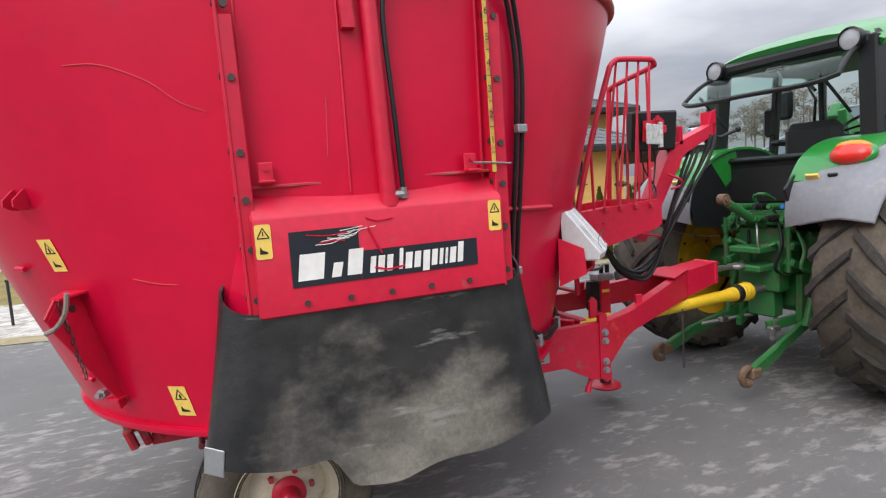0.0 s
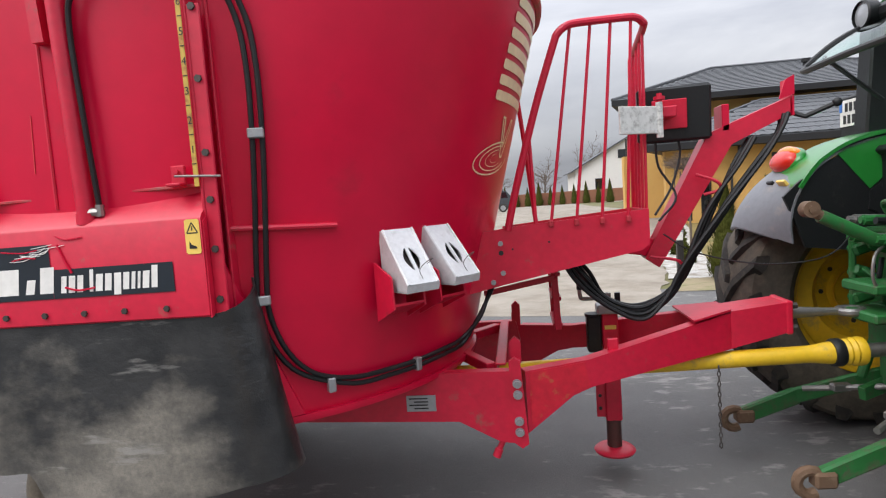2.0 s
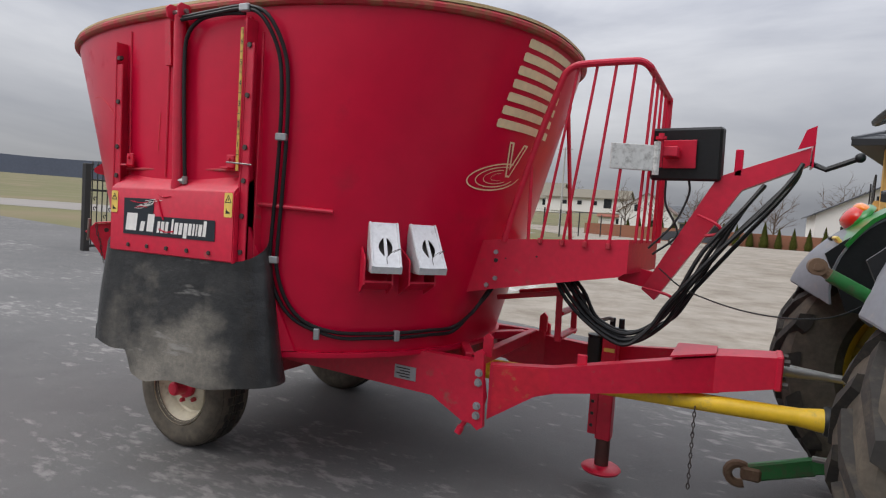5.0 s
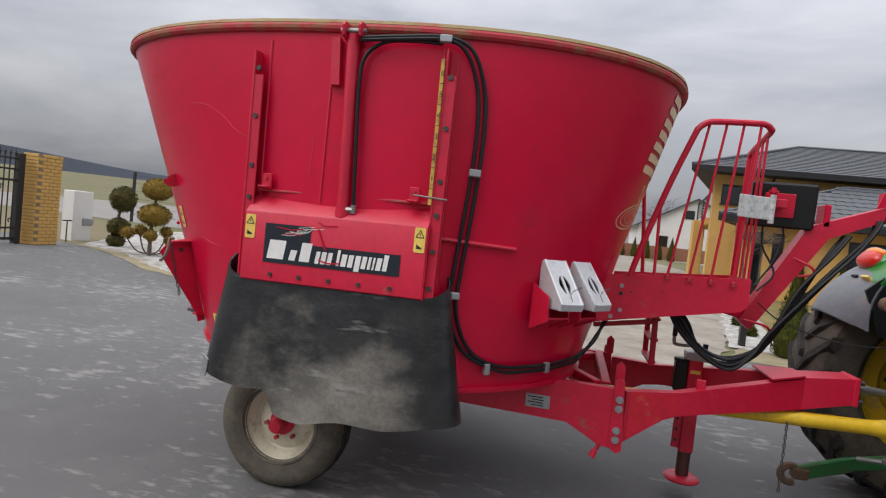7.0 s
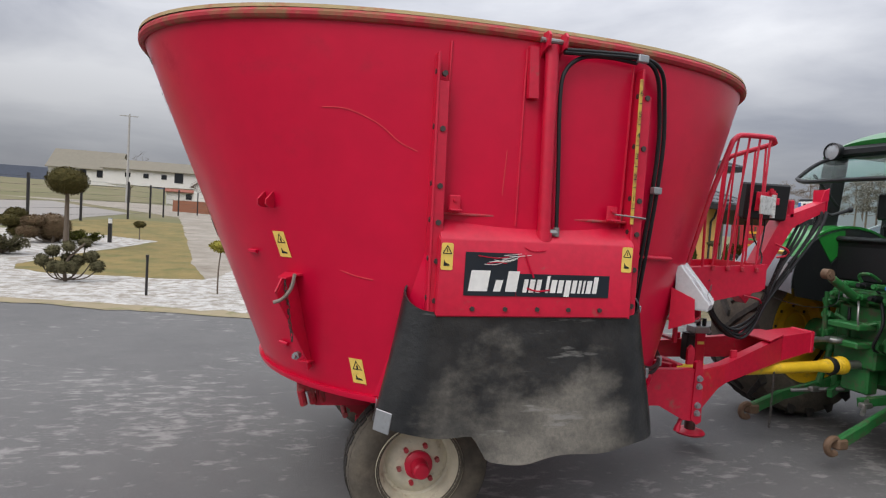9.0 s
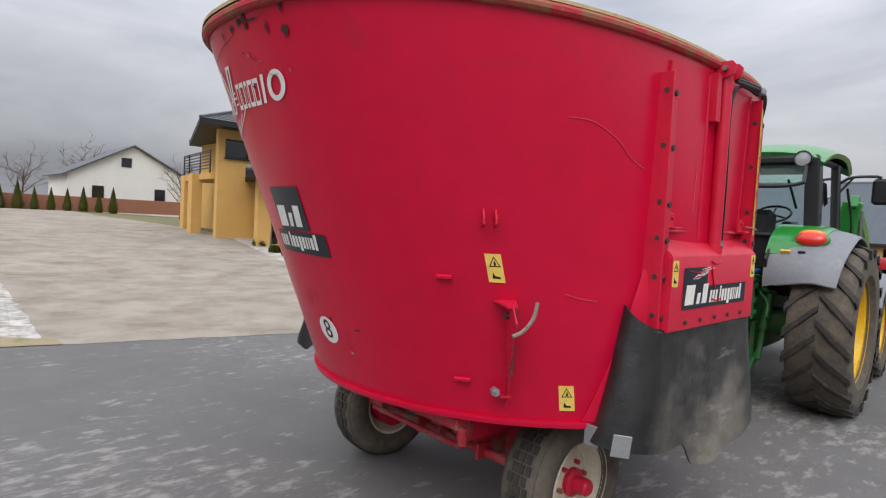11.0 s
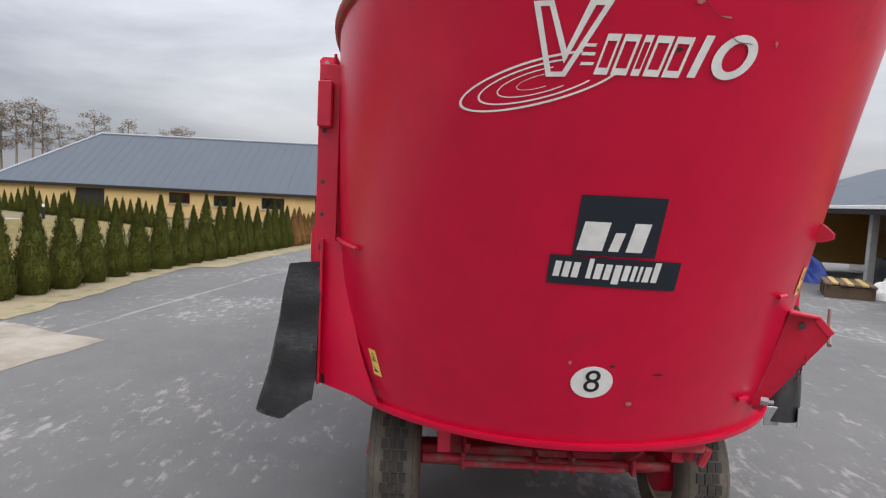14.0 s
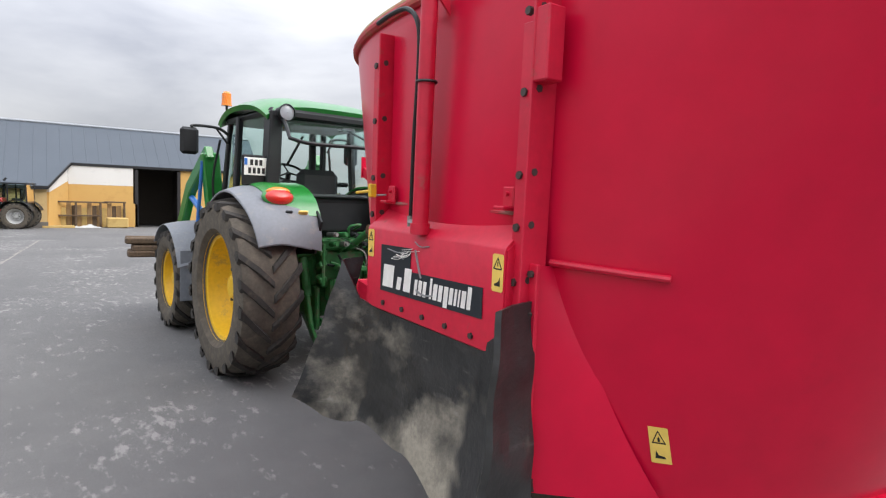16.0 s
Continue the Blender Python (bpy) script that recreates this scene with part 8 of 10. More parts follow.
GREEN_ROW = "green thuja conifer in a row along the drive"
t_a = settle(conifer(1, 1.52, 0.31, NEEDLE, GREEN_ROW, "thuja row along the drive"), 4.75, 6.72)
t_b = settle(conifer(2, 1.55, 0.29, NEEDLE, GREEN_ROW, "thuja row along the drive"), 5.32, 6.58)
t_c = settle(conifer(3, 1.45, 0.30, NEEDLE, GREEN_ROW, "thuja row along the drive"), 5.95, 6.50)
rng = random.Random(7)
for i in range(16):
    x = 6.62 + 0.745 * i
    copy_at((t_a, t_b, t_c)[i % 3], x, 6.48 - 0.035 * i + rng.uniform(-0.05, 0.05), 47 * i, rng.uniform(0.88, 1.08))
DRY_ROW = "browned dying thuja conifer in the row along the drive"
d_a = settle(conifer(4, 1.35, 0.36, NEEDLE_DRY, DRY_ROW, "thuja row along the drive"), 18.6, 5.9)
for i in range(6):
    copy_at(d_a, 19.3 + 0.72 * i, 5.88 - 0.02 * i, 70 * i, rng.uniform(0.85, 1.2))
for i in range(18):
    copy_at((t_b, t_c, t_a)[i % 3], 23.6 + 0.75 * i, 5.8 - 0.02 * i, 33 * i, rng.uniform(0.9, 1.1))
for i in range(22):
    f = i / 21
    copy_at((t_a, t_c, t_b)[i % 3], 25.5 + 7.5 * f ** 0.8, 14.5 + 13.0 * f, 51 * i, rng.uniform(0.7, 0.95))
h_a = settle(conifer(5, 2.3, 0.45, NEEDLE, "green thuja conifer by the white house fence", "far thuja hedge"), 10.5, 56.5)
for i in range(17):
    copy_at(h_a, 9.4 - 1.15 * i, 56.6 + 0.25 * i, 39 * i, rng.uniform(0.8, 1.1))
t_k = settle(conifer(6, 1.0, 0.32, NEEDLE, "small green cone conifer by the driveway corner", "", "cone_conifer"), 7.9, 22.9)


def bush(seed, rx, rz, mat, label, category="shrub", name="shrub", group=""):
    rng = random.Random(seed)
    ob = thing(name, (0, 0, 0), label, category, group)
    s = Shape()
    lumpy(s, rng, (0, 0, rz * 0.75), rx * 0.9, rx * 0.9, rz * 0.92)
    leaf_cloud(s, rng, (0, 0, rz * 0.75), rx, rx, rz, 700, 0.05, 0.86)
    part("foliage", s, mat, ob, "", 0)
    s = Shape()
    s.cyl((0, 0, -0.03), (0, 0, rz * 0.5), 0.025, 6)
    part("stem", s, BARK, ob)
    return ob


b_a = settle(bush(21, 0.17, 0.13, NEEDLE, "low round green shrub on white pebbles", "shrub", "shrub", "round shrubs on the pebble strip"), 5.01, 10.5)
for x, y, k in ((5.4, 12.2, 1.0), (5.95, 14.3, 1.0), (6.3, 16.1, 1.0), (6.8, 18.4, 1.2), (4.75, 9.0, 0.8), (9.5, 17.3, 1.2), (11.0, 17.3, 0.8), (13.2, 17.3, 0.75), (14.8, 17.3, 0.9), (17.6, 16.9, 0.8), (19.2, 17.6, 0.9)):
    bush = copy_at(b_a, x, y, 77 * x, k)
    if y > 16.95 and x > 9:
        bush.location.z = 0.17


def bare_tree(seed, h, r, levels, label, name="bare_tree", crown_from=0.35, spread=0.75, thick=0.05, group="", category="tree", mop=False, weep=0.0, reach=0.28, limbs=7):
    """A leafless tree: tapered trunk, limbs and fine twigs."""
    rng = random.Random(seed)
    ob = thing(name, (0, 0, 0), label, category, group)
    trunk, twigs = Shape(), Shape()
    top = h * (crown_from + 0.25 if not mop else crown_from)
    pts = [Vector((0.03 * h * 0.2 * math.sin(i * 1.3 + seed), 0.03 * h * 0.2 * math.cos(i * 1.7), top * i / 5)) for i in range(6)]
    trunk.tube([(p.x, p.y, p.z - 0.05) for p in pts], thick, 8, True, thick * 0.6)
    def grow(p, d, ln, th, lv):
        q = p
        seg = [p]
        dd = d
        for _ in range(3):
            dd = (dd + Vector((rng.gauss(0, 0.16), rng.gauss(0, 0.16), rng.gauss(0.05, 0.1) - weep))).normalized()
            q = q + dd * ln / 3
            seg.append(q)
        twigs.tube(seg, th, 4 if lv > 1 else 3, False, th * 0.55)
        if lv <= 0:
            return
        for _ in range(3 if lv > 1 else 4):
            a = seg[rng.randint(1, 3)]
            nd = (dd + Vector((rng.gauss(0, spread), rng.gauss(0, spread), rng.gauss(0.1, spread * 0.6)))).normalized()
            grow(a, nd, ln * rng.uniform(0.55, 0.8), th * 0.55, lv - 1)
    n = limbs if not mop else 12
    for i in range(n):
        f = crown_from + (0.25 * i / n if not mop else 0)
        p = Vector((0, 0, h * f))
        t = 2.4 * i
        d = Vector((math.cos(t) * r, math.sin(t) * r, h * 0.35 if not mop else r * 0.35)).normalized()
        grow(pts[min(5, (2 if limbs == 7 else 3) + int(3 * i / n))] if not mop else p, d, (r if mop else h * reach), thick * 0.5, levels)
    part("trunk", trunk, BARK, ob)
    part("crown", twigs, TWIG, ob, "", 0)
    return ob


mop = settle(bare_tree(31, 2.2, 0.27, 3, "young standard tree with a bare mop crown", "standard_tree", 0.86, 0.8, 0.028, "young trees along the drive", "tree", True, 0.02), 4.91, 9.31)
for x, y, k in ((5.76, 13.1, 1.0), (6.66, 17.2, 1.05), (8.6, 21.0, 1.0)):
    copy_at(mop, x, y, 61 * x, k)


def scots_pine(seed, h, label, group):
    """A tall pine: bare tapered trunk, short limbs, flat open clumps of needles near the top."""
    rng = random.Random(seed)
    ob = thing("pine_tree", (0, 0, 0), label, "pine tree", group)
    s = Shape()
    bend_x, bend_y = rng.uniform(-0.3, 0.3), rng.uniform(-0.3, 0.3)
    line = lambda f: Vector((bend_x * math.sin(2.2 * f), bend_y * math.sin(2.6 * f), h * f - 0.1))
    s.tube([line(i / 8) for i in range(9)], 0.15, 8, True, 0.05)
    trunk = part("trunk", s, PINE_BARK, ob)
    crown = Shape()
    for k in range(13):
        f = 0.58 + 0.42 * (k / 12) ** 0.9
        a = 2.4 * k + rng.uniform(-0.4, 0.4)
        out = (1.75 - 2.2 * abs(f - 0.76)) * rng.uniform(0.55, 1.0)
        p = line(f)
        q = p + Vector((out * math.cos(a), out * math.sin(a), 0.35 * out * rng.uniform(0.2, 1.0)))
        if k == 12:
            q = line(1.0)
        limb = Shape()
        limb.tube([p, (p + q) / 2 + Vector((0, 0, -0.08)), q], 0.045, 5, True, 0.018)
        part("limb", limb, PINE_BARK, trunk)
        for c in range(3):
            o = q + Vector((rng.gauss(0, 0.28), rng.gauss(0, 0.28), rng.gauss(0.05, 0.14)))
            leaf_cloud(crown, rng, o, rng.uniform(0.40, 0.72), rng.uniform(0.40, 0.72), rng.uniform(0.20, 0.34), 44, 0.095, 0.25)
    part("crown", crown, PINE, ob, "", 0)
    return ob


pines = [scots_pine(41 + k, 9.6, "tall pine with a bare trunk behind the barn", "pines behind the barn") for k in range(3)]
PINES = ((59.0, 47.4, 0.98), (60.0, 45.6, 1.06), (60.9, 44.6, 1.10), (61.6, 43.7, 1.02), (62.5, 42.2, 0.86), (63.9, 39.4, 1.04), (65.6, 36.4, 0.97), (67.8, 32.2, 0.94), (68.3, 31.4, 0.95),
         (54.8, 51.3, 0.95), (56.3, 49.7, 0.92), (57.3, 48.0, 0.96), (58.3, 47.0, 1.0), (61.0, 47.5, 1.0), (53.2, 53.0, 0.9))
for k, (x, y, f) in enumerate(PINES):
    if k < 3:
        settle(pines[k], x, y, 70 * k, f)
    else:
        copy_at(pines[k % 3], x, y, 47 * k, f)
yard_tree = settle(bare_tree(36, 5.5, 1.8, 3, "bare fruit tree before the white house", "bare_tree", 0.3, 0.9, 0.09, "bare garden trees"), 14.2, 50)
for x, y, k in ((4.5, 62, 1.1), (-1, 70, 1.2), (-7, 66, 1.0), (-12, 75, 1.3), (10.5, 70, 1.5), (-4, 80, 1.4), (20, 66, 1.3)):
    copy_at(yard_tree, x, y, 50 * x, k)

# white house, hedge wall and far farm
def plain_house(name, x, y, w, d, h, rise, label, wall=PLASTER_WHITE, roof_mat=ROOF_DARK, gable="x", wins=(), turn=0.0, lift=0.0):
    z0 = height(x, y)
    ob = thing(name, (x, y, z0 + lift), label, "house", turn=turn)
    s = Shape()
    if gable == "x":
        s.plate([(-w / 2, -d / 2, -0.3), (w / 2, -d / 2, -0.3), (w / 2, -d / 2, h), (0, -d / 2, h + rise), (-w / 2, -d / 2, h)], (0, d, 0))
    else:
        s.plate([(-w / 2, -d / 2, -0.3), (-w / 2, d / 2, -0.3), (-w / 2, d / 2, h), (-w / 2, 0, h + rise), (-w / 2, -d / 2, h)], (w, 0, 0))
    part("wall", s, wall, ob)
    for sg in (-1, 1):
        s = Shape()
        if gable == "x":
            s.plate([(0, -d / 2 - 0.4, h + rise + 0.02), (sg * (w / 2 + 0.5), -d / 2 - 0.4, h - 0.5 * rise / (w / 2) + 0.02), (sg * (w / 2 + 0.5), d / 2 + 0.4, h - 0.5 * rise / (w / 2) + 0.02), (0, d / 2 + 0.4, h + rise + 0.02)], (0, 0, 0.14))
        else:
            s.plate([(-w / 2 - 0.4, 0, h + rise + 0.02), (-w / 2 - 0.4, sg * (d / 2 + 0.5), h - 0.5 * rise / (d / 2) + 0.02), (w / 2 + 0.4, sg * (d / 2 + 0.5), h - 0.5 * rise / (d / 2) + 0.02), (w / 2 + 0.4, 0, h + rise + 0.02)], (0, 0, 0.14))
        part("roof", s, roof_mat, ob)
    for u, z, ww, hh in wins:
        s = Shape()
        s.box((u, -d / 2 - 0.02, z), (ww, 0.06, hh), 0.01)
        win = part("window", s, FRAME_DARK, ob)
        s = Shape()
        s.box((u, -d / 2 - 0.055, z), (ww - 0.16, 0.02, hh - 0.16), 0.004)
        part("pane", s, GLASS_DARK, win)
    return ob


plain_house("white_house", 13.2, 66, 11, 10, 3.6, 3.0, "white plastered house with a dark pitched roof", wins=((-0.6, 5.0, 0.9, 0.9), (2.5, 2.0, 1.0, 1.2), (-3, 2.0, 1.0, 1.2)))
s = Shape()
s.box((4.0, 58.6, 1.1), (34, 0.2, 1.3), 0.01)
tagged(part("garden_wall", s, surface("red_brick_wall", (0.28, 0.12, 0.07), 0.9, dirt=(0.2, 0.1, 0.07), amount=0.5, big=1, bump=0.3)), "low red-brown brick garden wall", "wall", kind="structure")
plain_house("cottage", -14, 108, 9, 8, 3.8, 3.2, "distant white cottage with a brown roof", roof_mat=surface("brown_roof", (0.16, 0.11, 0.09), 0.8), wins=((-1.5, 4.4, 1.0, 1.2), (1.5, 1.8, 1.1, 1.2)), gable="x")
plain_house("farmhouse", -42, 129, 12, 9, 3.0, 3.4, "distant white farmhouse with a grey hipped roof", roof_mat=surface("grey_eternit", (0.20, 0.18, 0.14), 0.9), gable="y", wins=((-3, 1.9, 1.2, 1.4), (0, 1.9, 1.2, 1.4), (3, 1.9, 1.2, 1.4)), lift=3.2)
plain_house("farm_shed", -27, 116, 16, 7, 2.6, 1.6, "distant long white farm shed with a grey roof", roof_mat=surface("grey_eternit_old", (0.19, 0.17, 0.13), 0.9), gable="y", wins=((-4, 1.5, 0.9, 0.8), (-1, 1.5, 0.9, 0.8), (2, 1.5, 0.9, 0.8), (4.5, 1.5, 1.5, 1.8)), lift=3.4)
plain_house("apartment_block", -236, 436, 26, 12, 16, 1.2, "far pale pink apartment block beyond the fields", wall=surface("pale_pink_plaster", (0.40, 0.22, 0.19), 0.9, bump=0), gable="y", wins=tuple((-17 + 4.2 * i, 2.5 + 3 * k, 1.4, 1.4) for i in range(9) for k in range(3)))
plain_house("village_house", -10, 130, 8, 8, 3, 3, "distant white village house", gable="y", wins=((0, 1.8, 1.2, 1.2),))
plain_house("village_house", -24, 136, 9, 8, 3, 3, "distant pale village house with a red roof", gable="y", roof_mat=surface("red_tile_roof", (0.25, 0.09, 0.06), 0.8), wins=((0, 1.8, 1.2, 1.2),))
pole = thing("utility_pole", (-26.5, 95, height(-26.5, 95)), "grey concrete utility pole with a cross arm", "utility pole")
s = Shape()
s.cyl((0, 0, -0.2), (0, 0, 13.4), 0.20, 10, 0.12)
part("mast", s, CONCRETE, pole)
s = Shape()
s.bar((-1.3, 0, 13.1), (1.3, 0, 13.1), 0.12, 0.12)
part("cross_arm", s, CONCRETE, pole)
settle(bare_tree(37, 9, 2.5, 3, "round bare tree behind the farmhouse", "bare_tree", 0.45, 0.8, 0.15), -33, 122)

# far fields rising to the north-west
s = Shape()
rs = (150, 220, 320, 450, 620, 900)
verts, na = [], 31
for r in rs:
    for k in range(na):
        a = radians(92 + 2.2 * k)
        verts.append((r * math.cos(a), r * math.sin(a), 0.85 + 0.024 * (r - 148) * min(1.0, (1 + k) / 6.0)))
s.add(verts, [(i * na + k, i * na + k + 1, (i + 1) * na + k + 1, (i + 1) * na + k) for i in range(len(rs) - 1) for k in range(na - 1)])
tagged(part("ground_rise", s, FIELD, smooth=0), "gently rising olive and brown far fields", "field", kind="structure")

# far wooded ridge on the western horizon
s = Shape()
for k in range(60):
    a0, a1 = radians(95 + 2.0 * k), radians(95 + 2.0 * (k + 1))
    hh = lambda a: 40 + 9 * math.sin(5 * a) + 6 * math.sin(13 * a + 1) + (10 if a > 2.2 else 0)
    s.add([(1100 * math.cos(a0), 1100 * math.sin(a0), -5), (1100 * math.cos(a1), 1100 * math.sin(a1), -5), (1130 * math.cos(a1), 1130 * math.sin(a1), hh(a1)), (1130 * math.cos(a0), 1130 * math.sin(a0), hh(a0))], [(0, 1, 2, 3)])
tagged(part("backdrop_ridge", s, HILL, smooth=0), "blue-grey wooded ridge far behind the fields", "hills", kind="structure")

# car in the far yard
van = thing("parked_car", (-1.0, 43, height(-1, 43)), "dark grey family car parked far up the drive", "car")
s = Shape()
prof = [(-2.2, 0.35), (-2.2, 0.85), (-1.95, 0.98), (-1.2, 1.05), (-0.55, 1.55), (0.2, 1.68), (1.6, 1.64), (2.05, 1.1), (2.15, 0.9), (2.12, 0.35)]
s.plate([(x, -0.85, z) for x, z in prof], (0, 1.7, 0))
body = part("body", s, VAN_PAINT, van)
for x0, x1, a, b in ((-1.0, -0.35, 0.02, 0.0), (-0.25, 0.7, 0, 0), (0.8, 1.7, 0, -0.1)):
    s = Shape()
    s.plate([(x0 - 0.05, -0.862, 1.08), (x1 + 0.05, -0.862, 1.08), (x1 + b, -0.862, 1.52), (x0 + 0.42 if x0 < -0.5 else x0, -0.862, 1.50 if x0 > -0.5 else 1.40)], (0, 0.01, 0))
    part("window", s, GLASS_DARK, body)
for x in (-1.4, 1.35):
    for y in (-0.78, 0.78):
        s = Shape()
        s.cyl((x, y - 0.1, 0.32), (x, y + 0.1, 0.32), 0.32, 20)
        w = part("wheel", s, TYRE, van)
        s = Shape()
        s.cyl((x, y - 0.11 * (1 if y < 0 else -1), 0.32), (x, y - 0.105 * (1 if y < 0 else -1) + 0.001, 0.32), 0.2, 16)
        part("wheel_cover", s, ZINC, w)

# ---- gate, pillar and garden on the west side ----
GX = -11.05
gate = thing("iron_gate", (GX, 5.95, height(GX, 5.95)), "black wrought iron gate with spear tips", "gate")
for y in (-0.99, 0.99):
    s = Shape()
    s.box((0, y, 0.98), (0.14, 0.14, 2.1), 0.01)
    part("gate_post", s, FRAME_DARK, gate)
for z, t in ((0.12, 0.06), (0.36, 0.04), (1.42, 0.05), (1.66, 0.04), (1.90, 0.04)):
    s = Shape()
    s.box((0, 0, z), (0.04, 1.82, t), 0.004)
    part("rail", s, FRAME_DARK, gate)
for i in range(15):
    y = -0.86 + 0.123 * i
    s = Shape()
    s.box((0, y, 1.03), (0.022, 0.022, 1.90), 0.003)
    s.lathe([(0.012, 0), (0.03, 0.04), (0.001, 0.14)], Matrix.Translation((0, y, 1.98)), 6)
    part("bar", s, FRAME_DARK, gate)
rng = random.Random(12)
for i in range(16):
    s = Shape()
    y, z = -0.80 + 0.123 * rng.randint(0, 13), rng.uniform(0.45, 1.4)
    s.tube([Vector((0.02, y + 0.04 * math.cos(t) * (1 - t / 9), z + 0.04 * math.sin(t))) for t in [k * 0.6 for k in range(9)]], 0.012, 5)
    part("scroll", s, FRAME_DARK, gate)
wing = thing("brick_pillar", (GX + 0.10, 7.42, height(GX, 7.42)), "yellow brick gate pillar with recessed joints", "pillar")
s = Shape()
s.box((0, 0, 1.0), (0.40, 0.62, 2.14), 0.004)
part("pillar_core", s, MORTAR, wing)
brick_me = None
for row in range(26):
    z = 0.045 + 0.0795 * row
    for face in range(4):
        if face in (0, 2):
            spots = [(-0.21 + 0.21 * k + (0.105 if row % 2 else 0), 0.206) for k in range(4)]
            for u, o in spots:
                ln = 0.20
                lo, hi = max(u - 0.1, -0.318), min(u + 0.1, 0.318)
                if hi - lo < 0.05:
                    continue
                s = Shape()
                s.box(((o if face == 0 else -o), (lo + hi) / 2, z), (0.02, hi - lo, 0.066), 0.004)
                part("brick", s, BRICK, wing, "", 0)
        else:
            s = Shape()
            s.box((0.0, (0.316 if face == 1 else -0.316), z), (0.40, 0.02, 0.066), 0.004)
            part("brick", s, BRICK, wing, "", 0)
mb = thing("meter_box", (-11.65, 9.2, height(-11.65, 9.2)), "white meter and letter box cabinet", "meter box")
s = Shape()
s.box((0, 0, 0.62), (0.35, 0.62, 1.35), 0.015)
part("cabinet", s, PLASTER_WHITE, mb)
s = Shape()
s.box((0.19, 0.16, 0.50), (0.05, 0.34, 0.18), 0.01)
part("letter_slot", s, ZINC, mb)
stand = thing("garden_tap", (-11.2, 8.45, height(-11.2, 8.45)), "thin dark garden tap stand", "tap")
s = Shape()
s.cyl((0, 0, 0), (0, 0, 0.55), 0.015, 8)
s.bar((0, -0.14, 0.55), (0, 0.14, 0.55), 0.02, 0.03)
part("stand", s, FRAME_DARK, stand)


TOPIARY = surface("clipped_conifer", (0.060, 0.052, 0.018), 0.9, dirt=(0.11, 0.085, 0.03), amount=0.7, big=5, fine=45, bump=0.4, shift=0.4, spec=0.1)
TOPIARY_GREY = surface("blue_grey_conifer", (0.085, 0.078, 0.042), 0.9, dirt=(0.06, 0.052, 0.022), amount=0.6, big=5, fine=45, bump=0.4, shift=0.35, spec=0.1)
GOLD_HEAD = surface("golden_head_foliage", (0.22, 0.19, 0.02), 0.9, dirt=(0.1, 0.09, 0.02), amount=0.5, big=6, fine=45, bump=0.3, shift=0.35)


def topiary(seed, x, y, turn, balls, label, mat, name="topiary_tree", thick=0.05, trunk=None):
    """A cloud-pruned tree: clipped balls (across, up, radius, flatness, depth) on bare bent stems."""
    rng = random.Random(seed)
    ob = thing(name, (x, y, height(x, y)), label, "topiary", turn=turn)
    top = max(b[1] for b in balls)
    s = Shape()
    mid = trunk if trunk else [(0, 0, top * 0.5)]
    lean = [b for b in balls if b[1] == top][0][0]
    s.tube(curve_through([(0, 0, -0.03)] + mid + [(lean, 0, top)], 4), thick, 8, True, thick * 0.6)
    part("trunk", s, BARK, ob)
    for across, up, r, flat, depth in balls:
        c = (across, depth, up)
        if abs(across) > 0.15:
            s = Shape()
            s.tube(curve_through([(0, 0, 0.05), (across * 0.55, depth * 0.5, up * 0.22), (across * 0.95, depth * 0.95, up * 0.7), c], 4), thick * 0.35, 6)
            part("limb", s, BARK, ob)
        s = Shape()
        lumpy(s, rng, c, r * 0.95, r * 0.95, r * 0.95 * flat, 18, 12, 0.10)
        leaf_cloud(s, rng, c, r, r, r * flat, int(900 * (r / 0.3) ** 1.7), 0.026, 0.93)
        part("clipped_ball", s, mat, ob, "", 0)
    return ob


topiary(41, -8.75, 8.41, 38, [(0.08, 1.62, 0.33, 0.78, 0), (0.05, 1.0, 0.36, 0.70, 0), (-0.5, 0.53, 0.15, 0.86, 0.05), (-0.23, 0.60, 0.14, 0.9, 0.2), (0.0, 0.52, 0.145, 0.9, -0.18), (0.33, 0.60, 0.135, 0.9, 0.15), (0.41, 0.42, 0.12, 0.85, -0.1)],
        "golden cloud-pruned juniper with clipped balls", NEEDLE_GOLD)
topiary(42, -10.35, 9.13, 38, [(0.10, 1.24, 0.31, 1.05, 0), (0.04, 0.52, 0.26, 0.86, 0), (0.0, 0.16, 0.21, 0.8, 0)], "dark olive topiary of stacked clipped balls", TOPIARY)
spiral = thing("topiary_tree", (-9.53, 11.54, height(-9.53, 11.54)), "dark olive spiral topiary with a ball on top", "topiary", turn=34)
rng = random.Random(43)
s = Shape()
path = []
for i in range(61):
    f = i / 60
    a = 2 * math.pi * 2.3 * f + 2.6
    k = 0.20 * (1 - 0.55 * f)
    path.append((Vector((0.16 + 0.17 * f + k * math.cos(a), k * math.sin(a), 0.18 + 1.88 * f)), 0.245 - 0.125 * f))
for (p0, r0), (p1, r1) in zip(path, path[1:]):
    s.cyl(p0, p1 + (p1 - p0) * 0.1, r0 * 0.96, 12, r1 * 0.96, False)
for p0, r0 in path:
    leaf_cloud(s, rng, p0, r0, r0, r0 * 0.8, 110, 0.028, 0.95)
part("spiral_foliage", s, TOPIARY, spiral, "", 0)
s = Shape()
lumpy(s, rng, (0.33, 0, 2.34), 0.185, 0.185, 0.20, 16, 12, 0.08)
leaf_cloud(s, rng, (0.33, 0, 2.34), 0.19, 0.19, 0.205, 500, 0.026, 0.95)
part("clipped_ball", s, TOPIARY, spiral, "", 0)
s = Shape()
s.tube([(0.1, 0, -0.03), (0.2, 0, 0.5), (0.33, 0, 2.3)], 0.04, 8)
